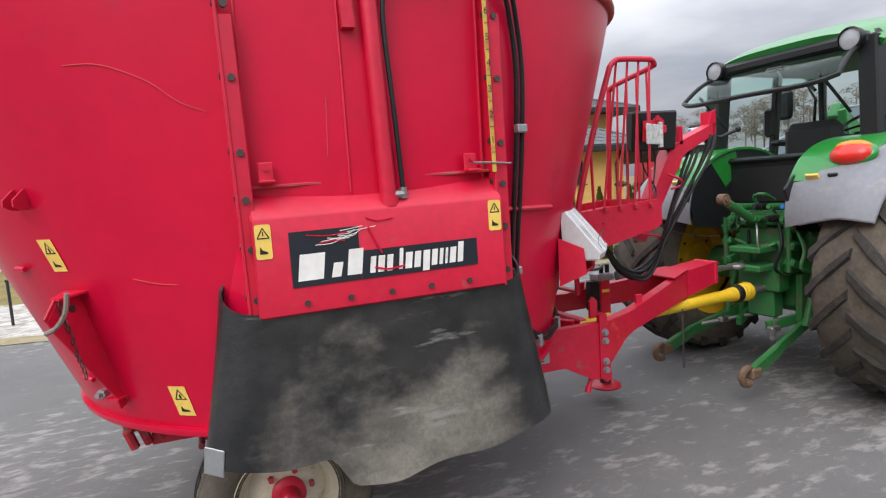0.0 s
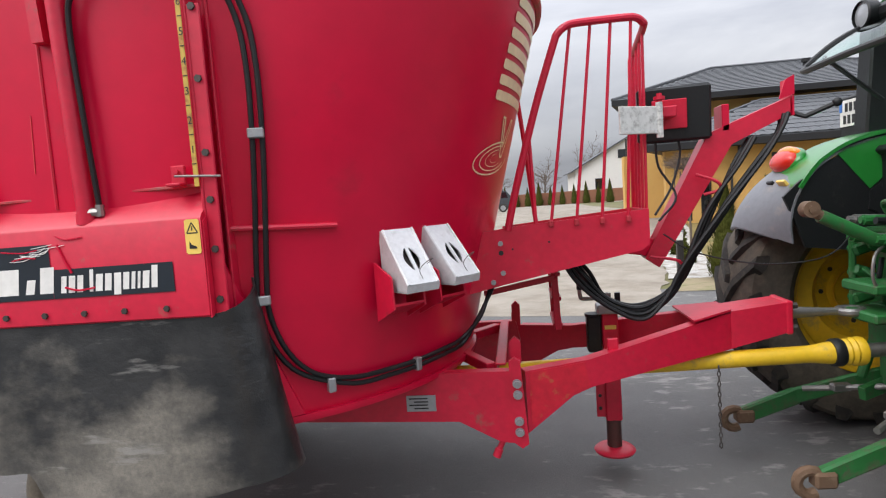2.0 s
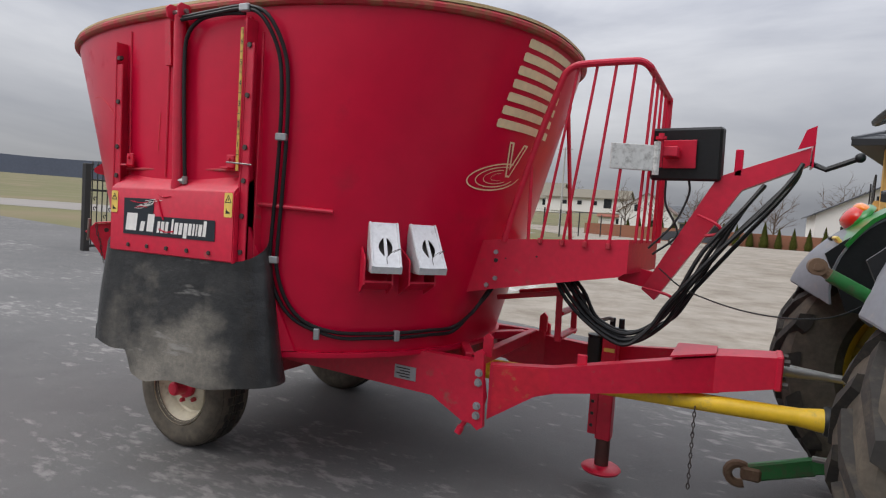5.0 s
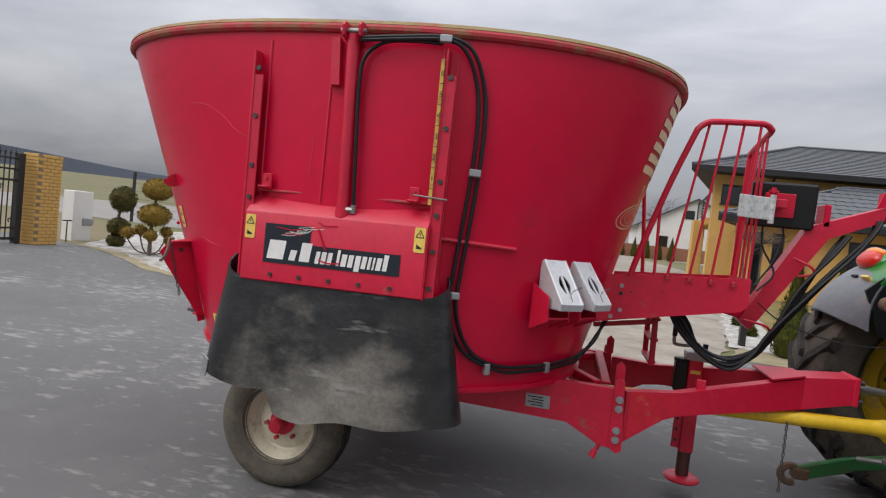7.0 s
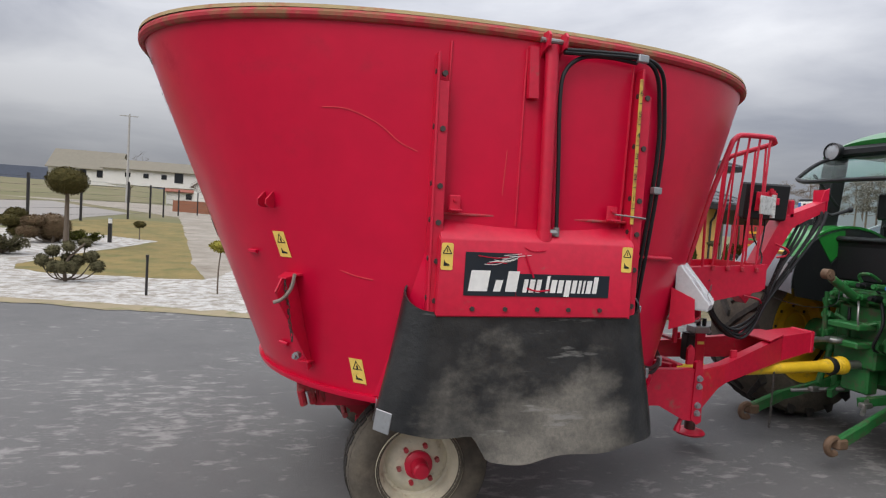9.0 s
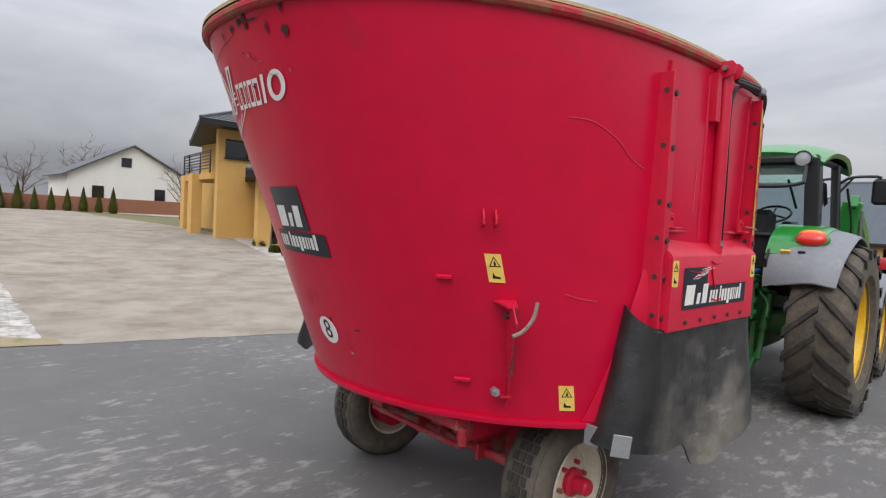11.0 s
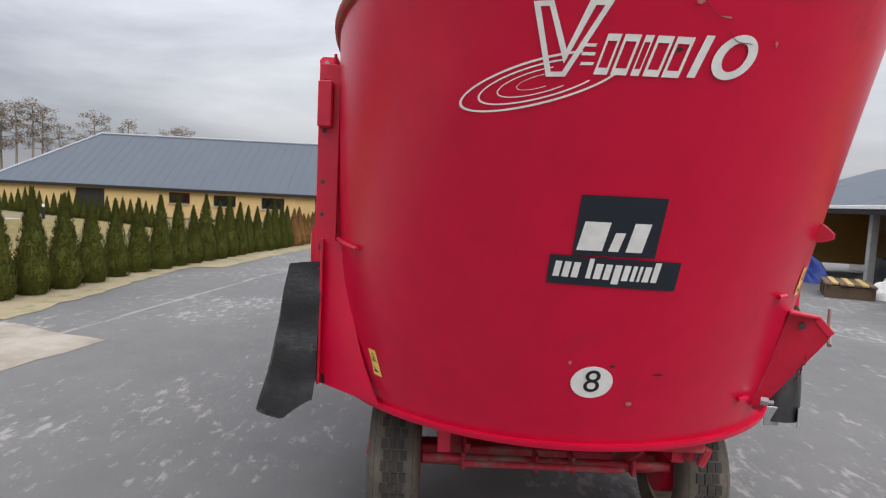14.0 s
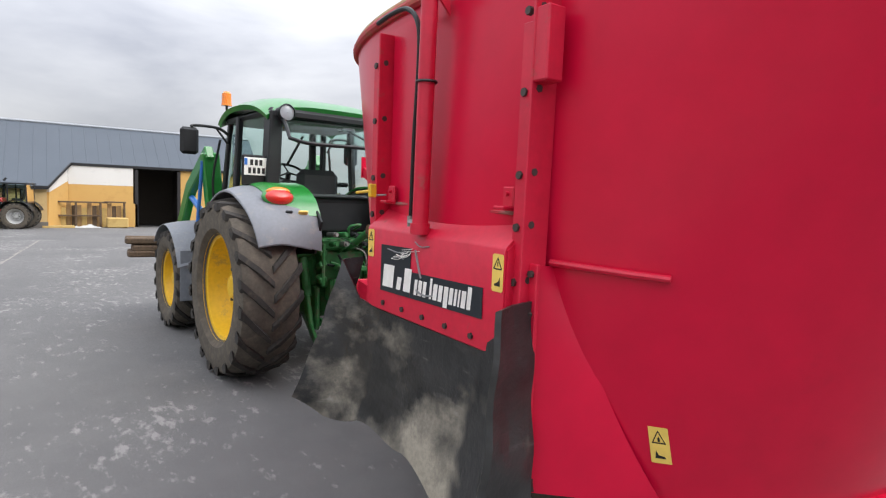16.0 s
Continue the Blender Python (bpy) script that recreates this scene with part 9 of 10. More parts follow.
part("trunk", s, BARK, spiral)
topiary(44, -5.20, 8.6, 20, [(-0.37, 0.41, 0.115, 0.95, 0.05), (-0.21, 0.58, 0.12, 0.85, 0.1), (-0.20, 0.31, 0.12, 0.95, -0.1), (-0.09, 0.31, 0.125, 0.9, -0.15), (0.04, 0.67, 0.11, 0.95, 0), (0.09, 0.29, 0.11, 0.95, -0.12), (0.18, 0.41, 0.12, 0.85, 0.05),
                             (0.30, 0.74, 0.11, 0.8, 0.12), (0.40, 0.48, 0.125, 0.9, 0), (0.50, 0.31, 0.12, 0.9, -0.1), (0.02, 0.46, 0.09, 0.9, 0.1)], "small cloud-pruned conifer with many grey-green clipped balls", TOPIARY_GREY, thick=0.035)
topiary(45, -7.35, 14.9, 20, [(0, 1.86, 0.52, 0.72, 0)], "standard conifer clipped to a flat ball", TOPIARY, thick=0.075)
topiary(46, -9.7, 14.7, 30, [(-0.30, 0.50, 0.22, 0.7, 0.2), (0.0, 0.40, 0.34, 0.75, 0), (0.2, 0.42, 0.24, 0.8, -0.05)], "dark clipped pine shrub in rounded layers", TOPIARY, "pine_shrub")
topiary(47, -9.3, 16.6, 30, [(0.05, 0.72, 0.28, 0.6, 0.2), (-0.12, 0.52, 0.32, 0.6, 0), (0.1, 0.2, 0.3, 0.6, 0)], "dark layered clipped pine shrub", TOPIARY, "pine_shrub")
topiary(48, -7.95, 15.6, 20, [(-0.45, 0.62, 0.30, 0.62, 0), (-0.55, 0.36, 0.30, 0.62, -0.1), (0.0, 0.45, 0.48, 0.85, 0.3)], "brownish layered pine shrub under the standard conifer", surface("russet_conifer", (0.11, 0.07, 0.035), 0.9, dirt=(0.07, 0.06, 0.02), amount=0.6, big=4, fine=45, bump=0.3, shift=0.4), "pine_shrub")


def spreading_bush(seed, x, y, r, h, mat, label):
    """A low juniper of many arching sprays."""
    rng = random.Random(seed)
    ob = thing("juniper_shrub", (x, y, height(x, y)), label, "shrub")
    s, st = Shape(), Shape()
    for i in range(46):
        a = rng.uniform(0, 2 * math.pi)
        ln = r * rng.uniform(0.45, 1.1)
        up = h * rng.uniform(0.4, 1.0)
        pts = [Vector((0, 0, 0.02)), Vector((ln * 0.4 * math.cos(a), ln * 0.4 * math.sin(a), up * 0.6)), Vector((ln * math.cos(a), ln * math.sin(a), up))]
        st.tube(pts, 0.008, 4)
        for k in range(26):
            f = rng.uniform(0.35, 1.05)
            p = pts[1].lerp(pts[2], max(0.0, (f - 0.4) / 0.6)) if f > 0.4 else pts[0].lerp(pts[1], f / 0.4)
            leaf_cloud(s, rng, p, 0.05, 0.05, 0.04, 3, 0.035, 0.3)
    part("spray", s, mat, ob, "", 0)
    part("stem", st, BARK, ob)


spreading_bush(51, -8.2, 10.6, 0.33, 0.40, NEEDLE_GOLD, "golden spreading juniper shrub on pebbles")
spreading_bush(52, -7.88, 12.5, 0.55, 0.45, TOPIARY_GREY, "olive spreading juniper shrub on white pebbles")
spreading_bush(53, -7.15, 15.9, 0.50, 0.40, NEEDLE, "green spreading juniper shrub on white pebbles")
topiary(49, -2.38, 7.45, 20, [(0.04, 0.88, 0.19, 0.48, 0)], "tiny standard tree with a flat golden head", GOLD_HEAD, thick=0.016)
for k, x0 in enumerate((12.15, 15.75)):
    topiary(60 + k, x0, 17.35, 0, [(0, 1.12, 0.24, 0.42, 0)], "small clipped standard shrub along the ochre house wall", TOPIARY_GREY, thick=0.016).location.z = 0.17
topiary(50, -6.3, 18.4, 20, [(0, 0.55, 0.18, 0.6, 0)], "small clipped standard shrub on the lawn", TOPIARY, thick=0.02)
stake = thing("garden_stake", (-3.47, 7.09, 0.0), "thin dark garden stake in the pebbles", "stake", "stakes by the pebble bed")
s = Shape()
s.cyl((0, 0, -0.03), (0, 0, 0.70), 0.022, 8)
part("rod", s, FRAME_DARK, stake)
s = Shape()
s.box((0, 0, 0.69), (0.05, 0.05, 0.04), 0.006)
part("tip", s, FRAME_DARK, stake)

# field fence
fpost = thing("fence_post", (-15.6, 15.8, height(-15.6, 15.8)), "dark steel fence post", "fence post", "posts of the field fence")
s = Shape()
s.box((0, 0, 0.95), (0.09, 0.09, 2.0), 0.006)
part("post", s, FRAME_DARK, fpost)
fence_line = [(-15.6, 15.8), (-13.1, 16.5), (-11.9, 19.0), (-11.1, 22.0), (-10.4, 25.5), (-9.6, 29.8), (-9.5, 34.0), (-9.6, 38.0), (-9.8, 44), (-9.4, 50), (-8.8, 56)]
for x, y in fence_line[1:]:
    copy_at(fpost, x, y, 0, 1.0)
wires = thing("wire_fence", (-11, 22, height(-11, 22)), "thin wires of the field fence", "fence", kind="stuff")
s = Shape()
o = Vector((-11, 22, height(-11, 22)))
for z in (0.3, 0.6, 0.9, 1.2, 1.5, 1.8):
    s.tube([Vector((x, y, height(x, y) + z)) - o for x, y in fence_line], 0.006, 4)
part("wire", s, FRAME_DARK, wires)

# roof tiles of the wing's front slope, each a piece of its own
tile = Shape()
tile.sheet(lambda u, v: Vector((-0.165 + 0.33 * u, 0.40 * v, 0.012 + 0.018 * math.sin(math.pi * u) + 0.014 * (1 - v))), 4, 1, 0.012)
tile_mesh = bpy.data.meshes.new("roof_tile")
tile_mesh.from_pydata(tile.v, [], tile.f)
tile_mesh.materials.append(ROOF_DARK)
wing_roof = [ob for ob in house.children if ob.name.startswith("wing_roof")][0]
eave_l, eave_r, top_l, top_r = Vector((5.8, 17.5, 2.95)), Vector((18.0, 17.5, 2.95)), Vector((10.2, 20.8, 4.5)), Vector((14.4, 20.8, 4.5))
up_v = (top_l - Vector((10.2, 17.5, 2.95)))
rows_n = int(up_v.length / 0.365)
pitch = math.atan2(up_v.z, up_v.y)
placed = 0
for i in range(rows_n):
    f = (i + 0.08) / rows_n
    a, b = eave_l.lerp(top_l, f), eave_r.lerp(top_r, f)
    k = int((b.x - a.x - 0.2) / 0.34)
    for j in range(k):
        x = a.x + 0.3 + 0.34 * (j + 0.5 * (i % 2))
        if x > b.x - 0.2 or placed >= 300:
            continue
        placed += 1
        sk = max(0.0, a.y - 17.5) * 0.43 * min(1.0, max(0.0, (12.5 - x) / 6.0))
        ob = new("roof_tile", tile_mesh)
        ob.parent = wing_roof
        ob.matrix_basis = Matrix.Translation((x + sk - 12, a.y - 21, a.z + 0.03 - HB)) @ Matrix.Rotation(pitch, 4, "X")


# ---- long barn across the yard ----
BARN = (44.0, 10.0, -1.05)
barn = thing("barn", BARN, "long ochre barn with a wide grey sheet roof", "barn")


def barn_part(name, s, mat, parent=None, label="", smooth=0):
    s.v = [(x - BARN[0], y - BARN[1], z - BARN[2]) for x, y, z in s.v]
    return part(name, s, mat, parent if parent is not None else barn, label, smooth)


def slope_z(x):
    return 1.50 + (x - 39.0) * 0.675


s = Shape()
wall_with_openings(s, 2.55, 32.5, 39.25, -1.3, 1.42, [(18.4, 19.9, 0.50, 1.26), (15.1, 16.7, 0.42, 1.2), (11.6, 13.25, 0.40, 1.2), (24.5, 26.6, -0.9, 1.3), (7.0, 9.4, -0.9, 1.36), (4.9, 5.75, -0.9, 1.25)], 0.3, "y")
barn_part("front_wall", s, surface("pale_ochre_plaster", (0.56, 0.39, 0.18), 0.9, dirt=(0.48, 0.33, 0.15), amount=0.6, big=0.5, fine=60, bump=0.2, shift=0.07), None, "ochre plaster front wall")
for u0, u1, z0, z1 in ((18.4, 19.9, 0.50, 1.26), (15.1, 16.7, 0.42, 1.2), (11.6, 13.25, 0.40, 1.2)):
    s = Shape()
    f = 0.07
    for a, b, c, d in ((u0, u1, z1 - f, z1), (u0, u1, z0, z0 + f), (u0, u0 + f, z0 + f, z1 - f), (u1 - f, u1, z0 + f, z1 - f)):
        s.box((39.35, (a + b) / 2, (c + d) / 2), (0.06, b - a, d - c), 0.005)
    w = barn_part("window_frame", s, FRAME_DARK)
    s = Shape()
    s.box((39.37, (u0 + u1) / 2, (z0 + z1) / 2), (0.012, u1 - u0 - 0.14, z1 - z0 - 0.14), 0.002)
    barn_part("pane", s, GLASS_DARK, w)
    s = Shape()
    s.box((39.2, (u0 + u1) / 2, z0 - 0.03), (0.16, u1 - u0 + 0.1, 0.05), 0.01)
    barn_part("sill", s, CONCRETE, w)
s = Shape()
s.box((39.23, 17.5, -0.78), (0.08, 30, 0.5), 0.01)
barn_part("plinth", s, surface("grey_plinth", (0.16, 0.15, 0.14), 0.9, big=2, bump=0.2))
s = Shape()
s.box((39.44, 25.55, 0.2), (0.06, 2.1, 2.2), 0.01)
barn_part("barn_door", s, FRAME_DARK, None, "dark closed barn door")
# recessed bay: pale wall over straw-coloured boards, opening, end wall
s = Shape()
s.plate([(41.2, 1.46, 1.73), (41.2, -2.1, 1.73), (41.2, -2.1, slope_z(41.2) - 0.06), (41.2, 1.46, slope_z(41.2) - 0.06)], (0.25, 0, 0))
s.plate([(41.2, 1.47, 1.9), (39.5, 2.43, 1.2), (39.5, 2.43, slope_z(39.5) - 0.06), (41.2, 1.47, slope_z(41.2) - 0.06)], (0.1, 0.18, 0))
barn_part("pale_upper_wall", s, PLASTER_WHITE, None, "white upper wall of the bay")
s = Shape()
s.plate([(41.2, 1.46, 1.725), (41.2, -2.1, 1.725), (41.2, -2.1, 0.6), (41.2, -2.35, 0.55), (41.2, -2.35, -1.2), (41.2, 1.46, -1.2)], (0.25, 0, 0))
s.plate([(41.2, 1.47, 1.895), (39.5, 2.43, 1.195), (39.3, 2.54, -1.2), (41.2, 1.47, -1.2)], (0.1, 0.18, 0))
barn_part("ochre_lower_wall", s, PLASTER, None, "ochre lower wall of the bay")
s = Shape()
wall_with_openings(s, -9.9, -4.95, 41.3, -1.3, slope_z(41.2) - 0.1, [], 0.25, "y")
s.plate([(41.3, -9.9, -1.3), (50.9, -9.9, -1.3), (50.9, -9.9, 1.4), (45, -9.9, 5.4), (41.3, -9.9, slope_z(41.3) - 0.1)], (0, 0.25, 0))
barn_part("end_wall", s, PLASTER, None, "ochre end wall of the barn")
s = Shape()
s.box((50.9, 11.3, 0.1), (0.25, 42.5, 2.8), 0.01)
s.box((45.0, 32.4, 0.1), (11.6, 0.25, 2.8), 0.01)
barn_part("back_wall", s, PLASTER)
s = Shape()
front = [(39.0, 33.0), (39.0, 2.5), (41.2, 1.3), (41.2, -10.05), (45.0, -10.25), (45.0, 28.0)]
s.plate([(x, y, slope_z(x)) for x, y in front], (0, 0, 0.07))
rf = barn_part("front_roof", s, ROOF_GREY, None, "blue-grey ribbed sheet roof slope")
s = Shape()
s.plate([(51.0, 33.0, 1.5), (51.0, -10.25, 1.5), (45.0, -10.25, 5.55), (45.0, 28.0, 5.55)], (0, 0, 0.07))
barn_part("back_roof", s, ROOF_GREY)
s = Shape()
s.plate([(39.0, 33.0, 1.5), (51.0, 33.0, 1.5), (45.0, 28.0, 5.55)], (0, 0, 0.07))
barn_part("hip_roof", s, ROOF_GREY)
s = Shape()
for k in range(62):
    y0 = 32.2 - 0.69 * k
    x0 = 39.02 if y0 > 2.4 else 41.22
    x1 = 44.9 if y0 < 27.8 else 39.0 + (33.0 - y0) / 5.0 * 6.0
    s.bar((x0, y0, slope_z(x0) + 0.074), (x1, y0, slope_z(x1) + 0.074), 0.03, 0.018, 0.006)
tagged(barn_part("roof_rib", s, ROOF_GREY, rf), kind="stuff")
s = Shape()
s.bar((38.97, 33.0, 1.46), (38.97, 2.5, 1.46), 0.06, 0.2, 0.01)
s.bar((41.17, 1.3, slope_z(41.2) - 0.03), (41.17, -10.05, slope_z(41.2) - 0.03), 0.06, 0.16, 0.01)
s.bar((38.97, 2.5, 1.46), (41.17, 1.3, slope_z(41.2) - 0.03), 0.06, 0.16, 0.01)
barn_part("eave_board", s, FASCIA, rf)
s = Shape()
s.tube([(45, 28, 5.66), (45, -10.2, 5.66)], 0.09, 8)
s.tube([(39, 33, 1.6), (45, 28, 5.66)], 0.08, 8)
barn_part("ridge_cap", s, surface("pale_ridge_sheet", (0.3, 0.32, 0.35), 0.5, bump=0), rf)
# Dark walls added behind the opening; the bay's shade is in their colour.
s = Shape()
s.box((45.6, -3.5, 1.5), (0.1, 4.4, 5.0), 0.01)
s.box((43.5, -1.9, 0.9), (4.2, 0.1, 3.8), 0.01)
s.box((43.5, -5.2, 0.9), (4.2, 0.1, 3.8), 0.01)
barn_part("inner_partition", s, surface("bay_shade_boarding", (0.05, 0.04, 0.03), 0.9, bump=0.2), None, "added dark walls standing in for the shade inside the bay")
for y0 in (-2.3, -4.85):
    s = Shape()
    s.box((41.3, y0, 0.8), (0.2, 0.2, 4.0), 0.01)
    barn_part("post", s, FRAME_DARK)

# racks, block and sheet before the bay
BOARD_TAN = surface("tan_boards", (0.32, 0.20, 0.09), 0.85, dirt=(0.2, 0.12, 0.06), amount=0.5, big=4, bump=0.2)
rack = thing("pallet_rack", (40.3, 0.4, -0.93), "rough timber rack of old boards before the bay", "rack")
for y0 in (-1.9, -0.6, 0.7, 1.9):
    s = Shape()
    s.box((0, y0, 0.8), (0.12, 0.12, 1.6), 0.01)
    part("post", s, WOOD, rack)
for z0, a, b in ((1.58, -1.0, 2.1), (0.75, -0.6, 1.9), (1.62, -2.0, -0.8)):
    s = Shape()
    s.box((0, (a + b) / 2, z0), (0.18, b - a, 0.09), 0.01)
    part("rail", s, WOOD, rack)
for i in range(15):
    s = Shape()
    s.box((0.2 + 0.04 * (i % 3), -1.9 + 0.27 * i, 0.62 + 0.1 * (i % 2)), (0.06, 0.25, 1.2 + 0.15 * (i % 4)), 0.01)
    part("board", s, (STRAW, BOARD_TAN, WOOD, BOARD_TAN)[i % 4], rack)
blk = Shape()
blk.box((39.6, -1.05, -0.55), (0.9, 1.15, 0.6), 0.05)
tagged(part("straw_block", blk, STRAW), "pale yellow straw block on the asphalt", "straw block")
s = Shape()
rng = random.Random(3)
s.sheet(lambda u, v: Vector((39.1 + 1.0 * v, -0.2 + 1.5 * u, height(39.5, 0) + 0.03 + 0.10 * abs(noise.noise(Vector((u * 5, v * 4, 1.3)))) * (1 - (2 * v - 1) ** 2) * (1 - (2 * u - 1) ** 2) * 3)), 16, 10, 0.0)
tagged(part("plastic_sheet", s, surface("dusty_white_plastic", (0.52, 0.52, 0.50), 0.6, dirt=(0.36, 0.34, 0.30), amount=0.6, big=4, bump=0.2)), "crumpled white plastic sheet on the ground", "plastic sheet")
s = Shape()
s.box((39.5, 2.0, -0.82), (0.9, 1.6, 0.14), 0.02)
tagged(part("board_stack", s, STRAW), "low stack of pale boards on the ground", "boards")


# ---- further tractors and machines ----
def plain_tractor(name, x, y, turn, label, body, roof_mat, rim_mat, rear_r=0.74, front_r=0.55, base=2.3, track=0.78, cab_h=2.65, front_w=0.42, lift=0.0):
    ob = thing(name, (x, y, height(x, y)), label, "tractor", turn=turn)
    for sg in (-1, 1):
        tractor_wheel(ob, 0.0, sg * track, rear_r, 0.48, rear_r * 0.56, sg, 20, rim_mat=rim_mat)
        tractor_wheel(ob, base, sg * track, front_r, front_w, front_r * 0.56, sg, 18, rim_mat=rim_mat)
        s = Shape()
        s.sheet(lambda u, v: Vector((0.02 + (rear_r + 0.13) * math.cos(radians(30 + 130 * u)), sg * (0.5 + 0.55 * v), rear_r + (rear_r + 0.13) * math.sin(radians(30 + 130 * u)))), 16, 3, 0.015 * sg)
        part("rear_fender", s, BLACK, ob)
        s = Shape()
        s.sheet(lambda u, v: Vector((base + (front_r + 0.08) * math.cos(radians(40 + 110 * u)), sg * (track - 0.2 + 0.4 * v), front_r + (front_r + 0.08) * math.sin(radians(40 + 110 * u)))), 12, 3, 0.012 * sg)
        part("front_fender", s, BLACK, ob)
    s = Shape()
    s.box((base / 2, 0, rear_r), (base, 0.5, 0.45), 0.04)
    s.cyl((0, -track, rear_r), (0, track, rear_r), 0.12, 12)
    s.cyl((base, -track, front_r), (base, track, front_r), 0.08, 12)
    pieces("drivetrain", s, BLACK, ob)
    s = Shape()
    sec = [(-0.40, 0.95), (-0.42, 1.35), (-0.34, 1.52), (-0.2, 1.58), (0.2, 1.58), (0.34, 1.52), (0.42, 1.35), (0.40, 0.95)]
    n, verts = len(sec), []
    rows = ((0.75, 1.0, 0.10 + lift), (base * 0.75, 0.98, 0.06 + lift), (base + 0.25, 0.94, lift - 0.02), (base + 0.5, 0.90, lift - 0.12), (base + 0.6, 0.84, lift - 0.24))
    nose = 1.14 + lift
    for xx, f, dz in rows:
        verts += [(xx, yy * f, zz + dz * (zz - 0.95) / 0.6) for yy, zz in sec]
    s.add(verts, [(i * n + k, i * n + k + 1, (i + 1) * n + k + 1, (i + 1) * n + k) for i in range(len(rows) - 1) for k in range(n - 1)] + [tuple(range((len(rows) - 1) * n, len(rows) * n)), tuple(range(n))[::-1]])
    part("bonnet", s, body, ob)
    s = Shape()
    s.plate([(base + 0.60, -0.24, nose + 0.18), (base + 0.60, 0.24, nose + 0.18), (base + 0.56, 0.19, 0.90), (base + 0.56, -0.19, 0.90)], (0.05, 0, 0))
    part("grille", s, BLACK, ob)
    for sg in (-1, 1):
        s = Shape()
        s.plate([(base + 0.605, sg * 0.25, nose + 0.17), (base + 0.565, sg * 0.335, nose + 0.14), (base + 0.555, sg * 0.33, 0.94), (base + 0.565, sg * 0.20, 0.94)], (0.05, 0, 0))
        part("headlight", s, CLEAR_LENS, ob, "clear headlight")
    for k in range(3):
        s = Shape()
        s.box((base + 0.82, 0, 0.42 + 0.16 * k), (0.32, 0.72, 0.145), 0.03)
        part("front_weight", s, ZINC if k == 0 else BLACK, ob)
    s = Shape()
    s.box((0.3, 0, 1.28), (1.5, 1.2, 0.36), 0.05)
    cb = part("cab_body", s, BLACK, ob)
    for sg in (-1, 1):
        for p0, p1 in (((-0.45, 0.66), (-0.40, 0.62)), ((0.40, 0.70), (0.42, 0.66)), ((1.06, 0.60), (0.95, 0.58))):
            s = Shape()
            s.bar((p0[0], sg * p0[1], 1.3), (p1[0], sg * p1[1], cab_h - 0.15), 0.06, 0.07, 0.01, (1, 0, 0))
            part("pillar", s, BLACK, cb)
        s = Shape()
        s.plate([(-0.42, sg * 0.66, 1.45), (1.03, sg * 0.61, 1.4), (0.93, sg * 0.585, cab_h - 0.17), (-0.38, sg * 0.62, cab_h - 0.17)], (0, -sg * 0.008, 0))
        part("side_pane", s, GLASS, cb).visible_shadow = False
    s = Shape()
    s.plate([(1.06, -0.58, 1.42), (1.06, 0.58, 1.42), (0.95, 0.56, cab_h - 0.17), (0.95, -0.56, cab_h - 0.17)], (0.008, 0, 0))
    part("windscreen", s, GLASS, cb).visible_shadow = False
    s = Shape()
    s.plate([(-0.46, -0.62, 1.42), (-0.46, 0.62, 1.42), (-0.41, 0.60, cab_h - 0.17), (-0.41, -0.60, cab_h - 0.17)], (-0.008, 0, 0))
    part("rear_pane", s, GLASS, cb).visible_shadow = False
    s = Shape()
    s.box((0.15, 0, 1.6), (0.45, 0.5, 0.14), 0.04)
    s.box((-0.08, 0, 1.9), (0.14, 0.46, 0.6), 0.05)
    part("seat", s, BLACK, cb)
    s = Shape()
    s.box((0.28, 0, cab_h - 0.08), (1.7, 1.5, 0.16), 0.07)
    part("roof", s, roof_mat, cb)
    for sg in (-1, 1):
        s = Shape()
        s.cyl((1.02, sg * 0.62, cab_h - 0.12), (1.04, sg * 1.12, cab_h - 0.14), 0.014, 7)
        mi = part("mirror_arm", s, BLACK, cb)
        s = Shape()
        s.box((1.05, sg * 1.16, cab_h - 0.24), (0.06, 0.20, 0.28), 0.02)
        part("mirror_head", s, BLACK, mi)
    s = Shape()
    s.tube(curve_through([(0.92, -0.55, 1.4), (0.92, -0.55, cab_h - 0.1), (0.90, -0.57, cab_h + 0.08), (0.82, -0.6, cab_h + 0.16)], 4), 0.06, 10)
    part("exhaust", s, BLACK, ob)
    return ob, cb


RED_TRACTOR = surface("red_tractor_paint", (0.50, 0.015, 0.02), 0.35, bump=0.02, coat=0.3)
RIM_GREY = surface("grey_wheel_paint", (0.42, 0.42, 0.41), 0.5, dirt=(0.25, 0.22, 0.18), amount=0.4, big=5, bump=0.05)
plain_tractor("tractor", 37.55, 3.72, 76, "red tractor with a black cab and grey wheels before the barn", RED_TRACTOR, ROOF_GREY, RIM_GREY, 0.72, 0.56, 2.1, 0.80, 2.58)
blue_t, blue_cab = plain_tractor("tractor", 14.4, -7.95, 157, "blue tractor with front weights parked facing the yard", BLUE, BLUE, RIM_GREY, 0.86, 0.70, 2.7, 0.88, 2.78, 0.52, 0.18)
s = Shape()
s.box((1.05, 0, 2.72), (0.12, 1.3, 0.12), 0.02)
bar_l = part("light_strip", s, BLACK, blue_cab)
for k in range(5):
    s = Shape()
    s.box((1.12, -0.48 + 0.24 * k, 2.72), (0.03, 0.16, 0.07), 0.01)
    part("lamp", s, CLEAR_LENS, bar_l)
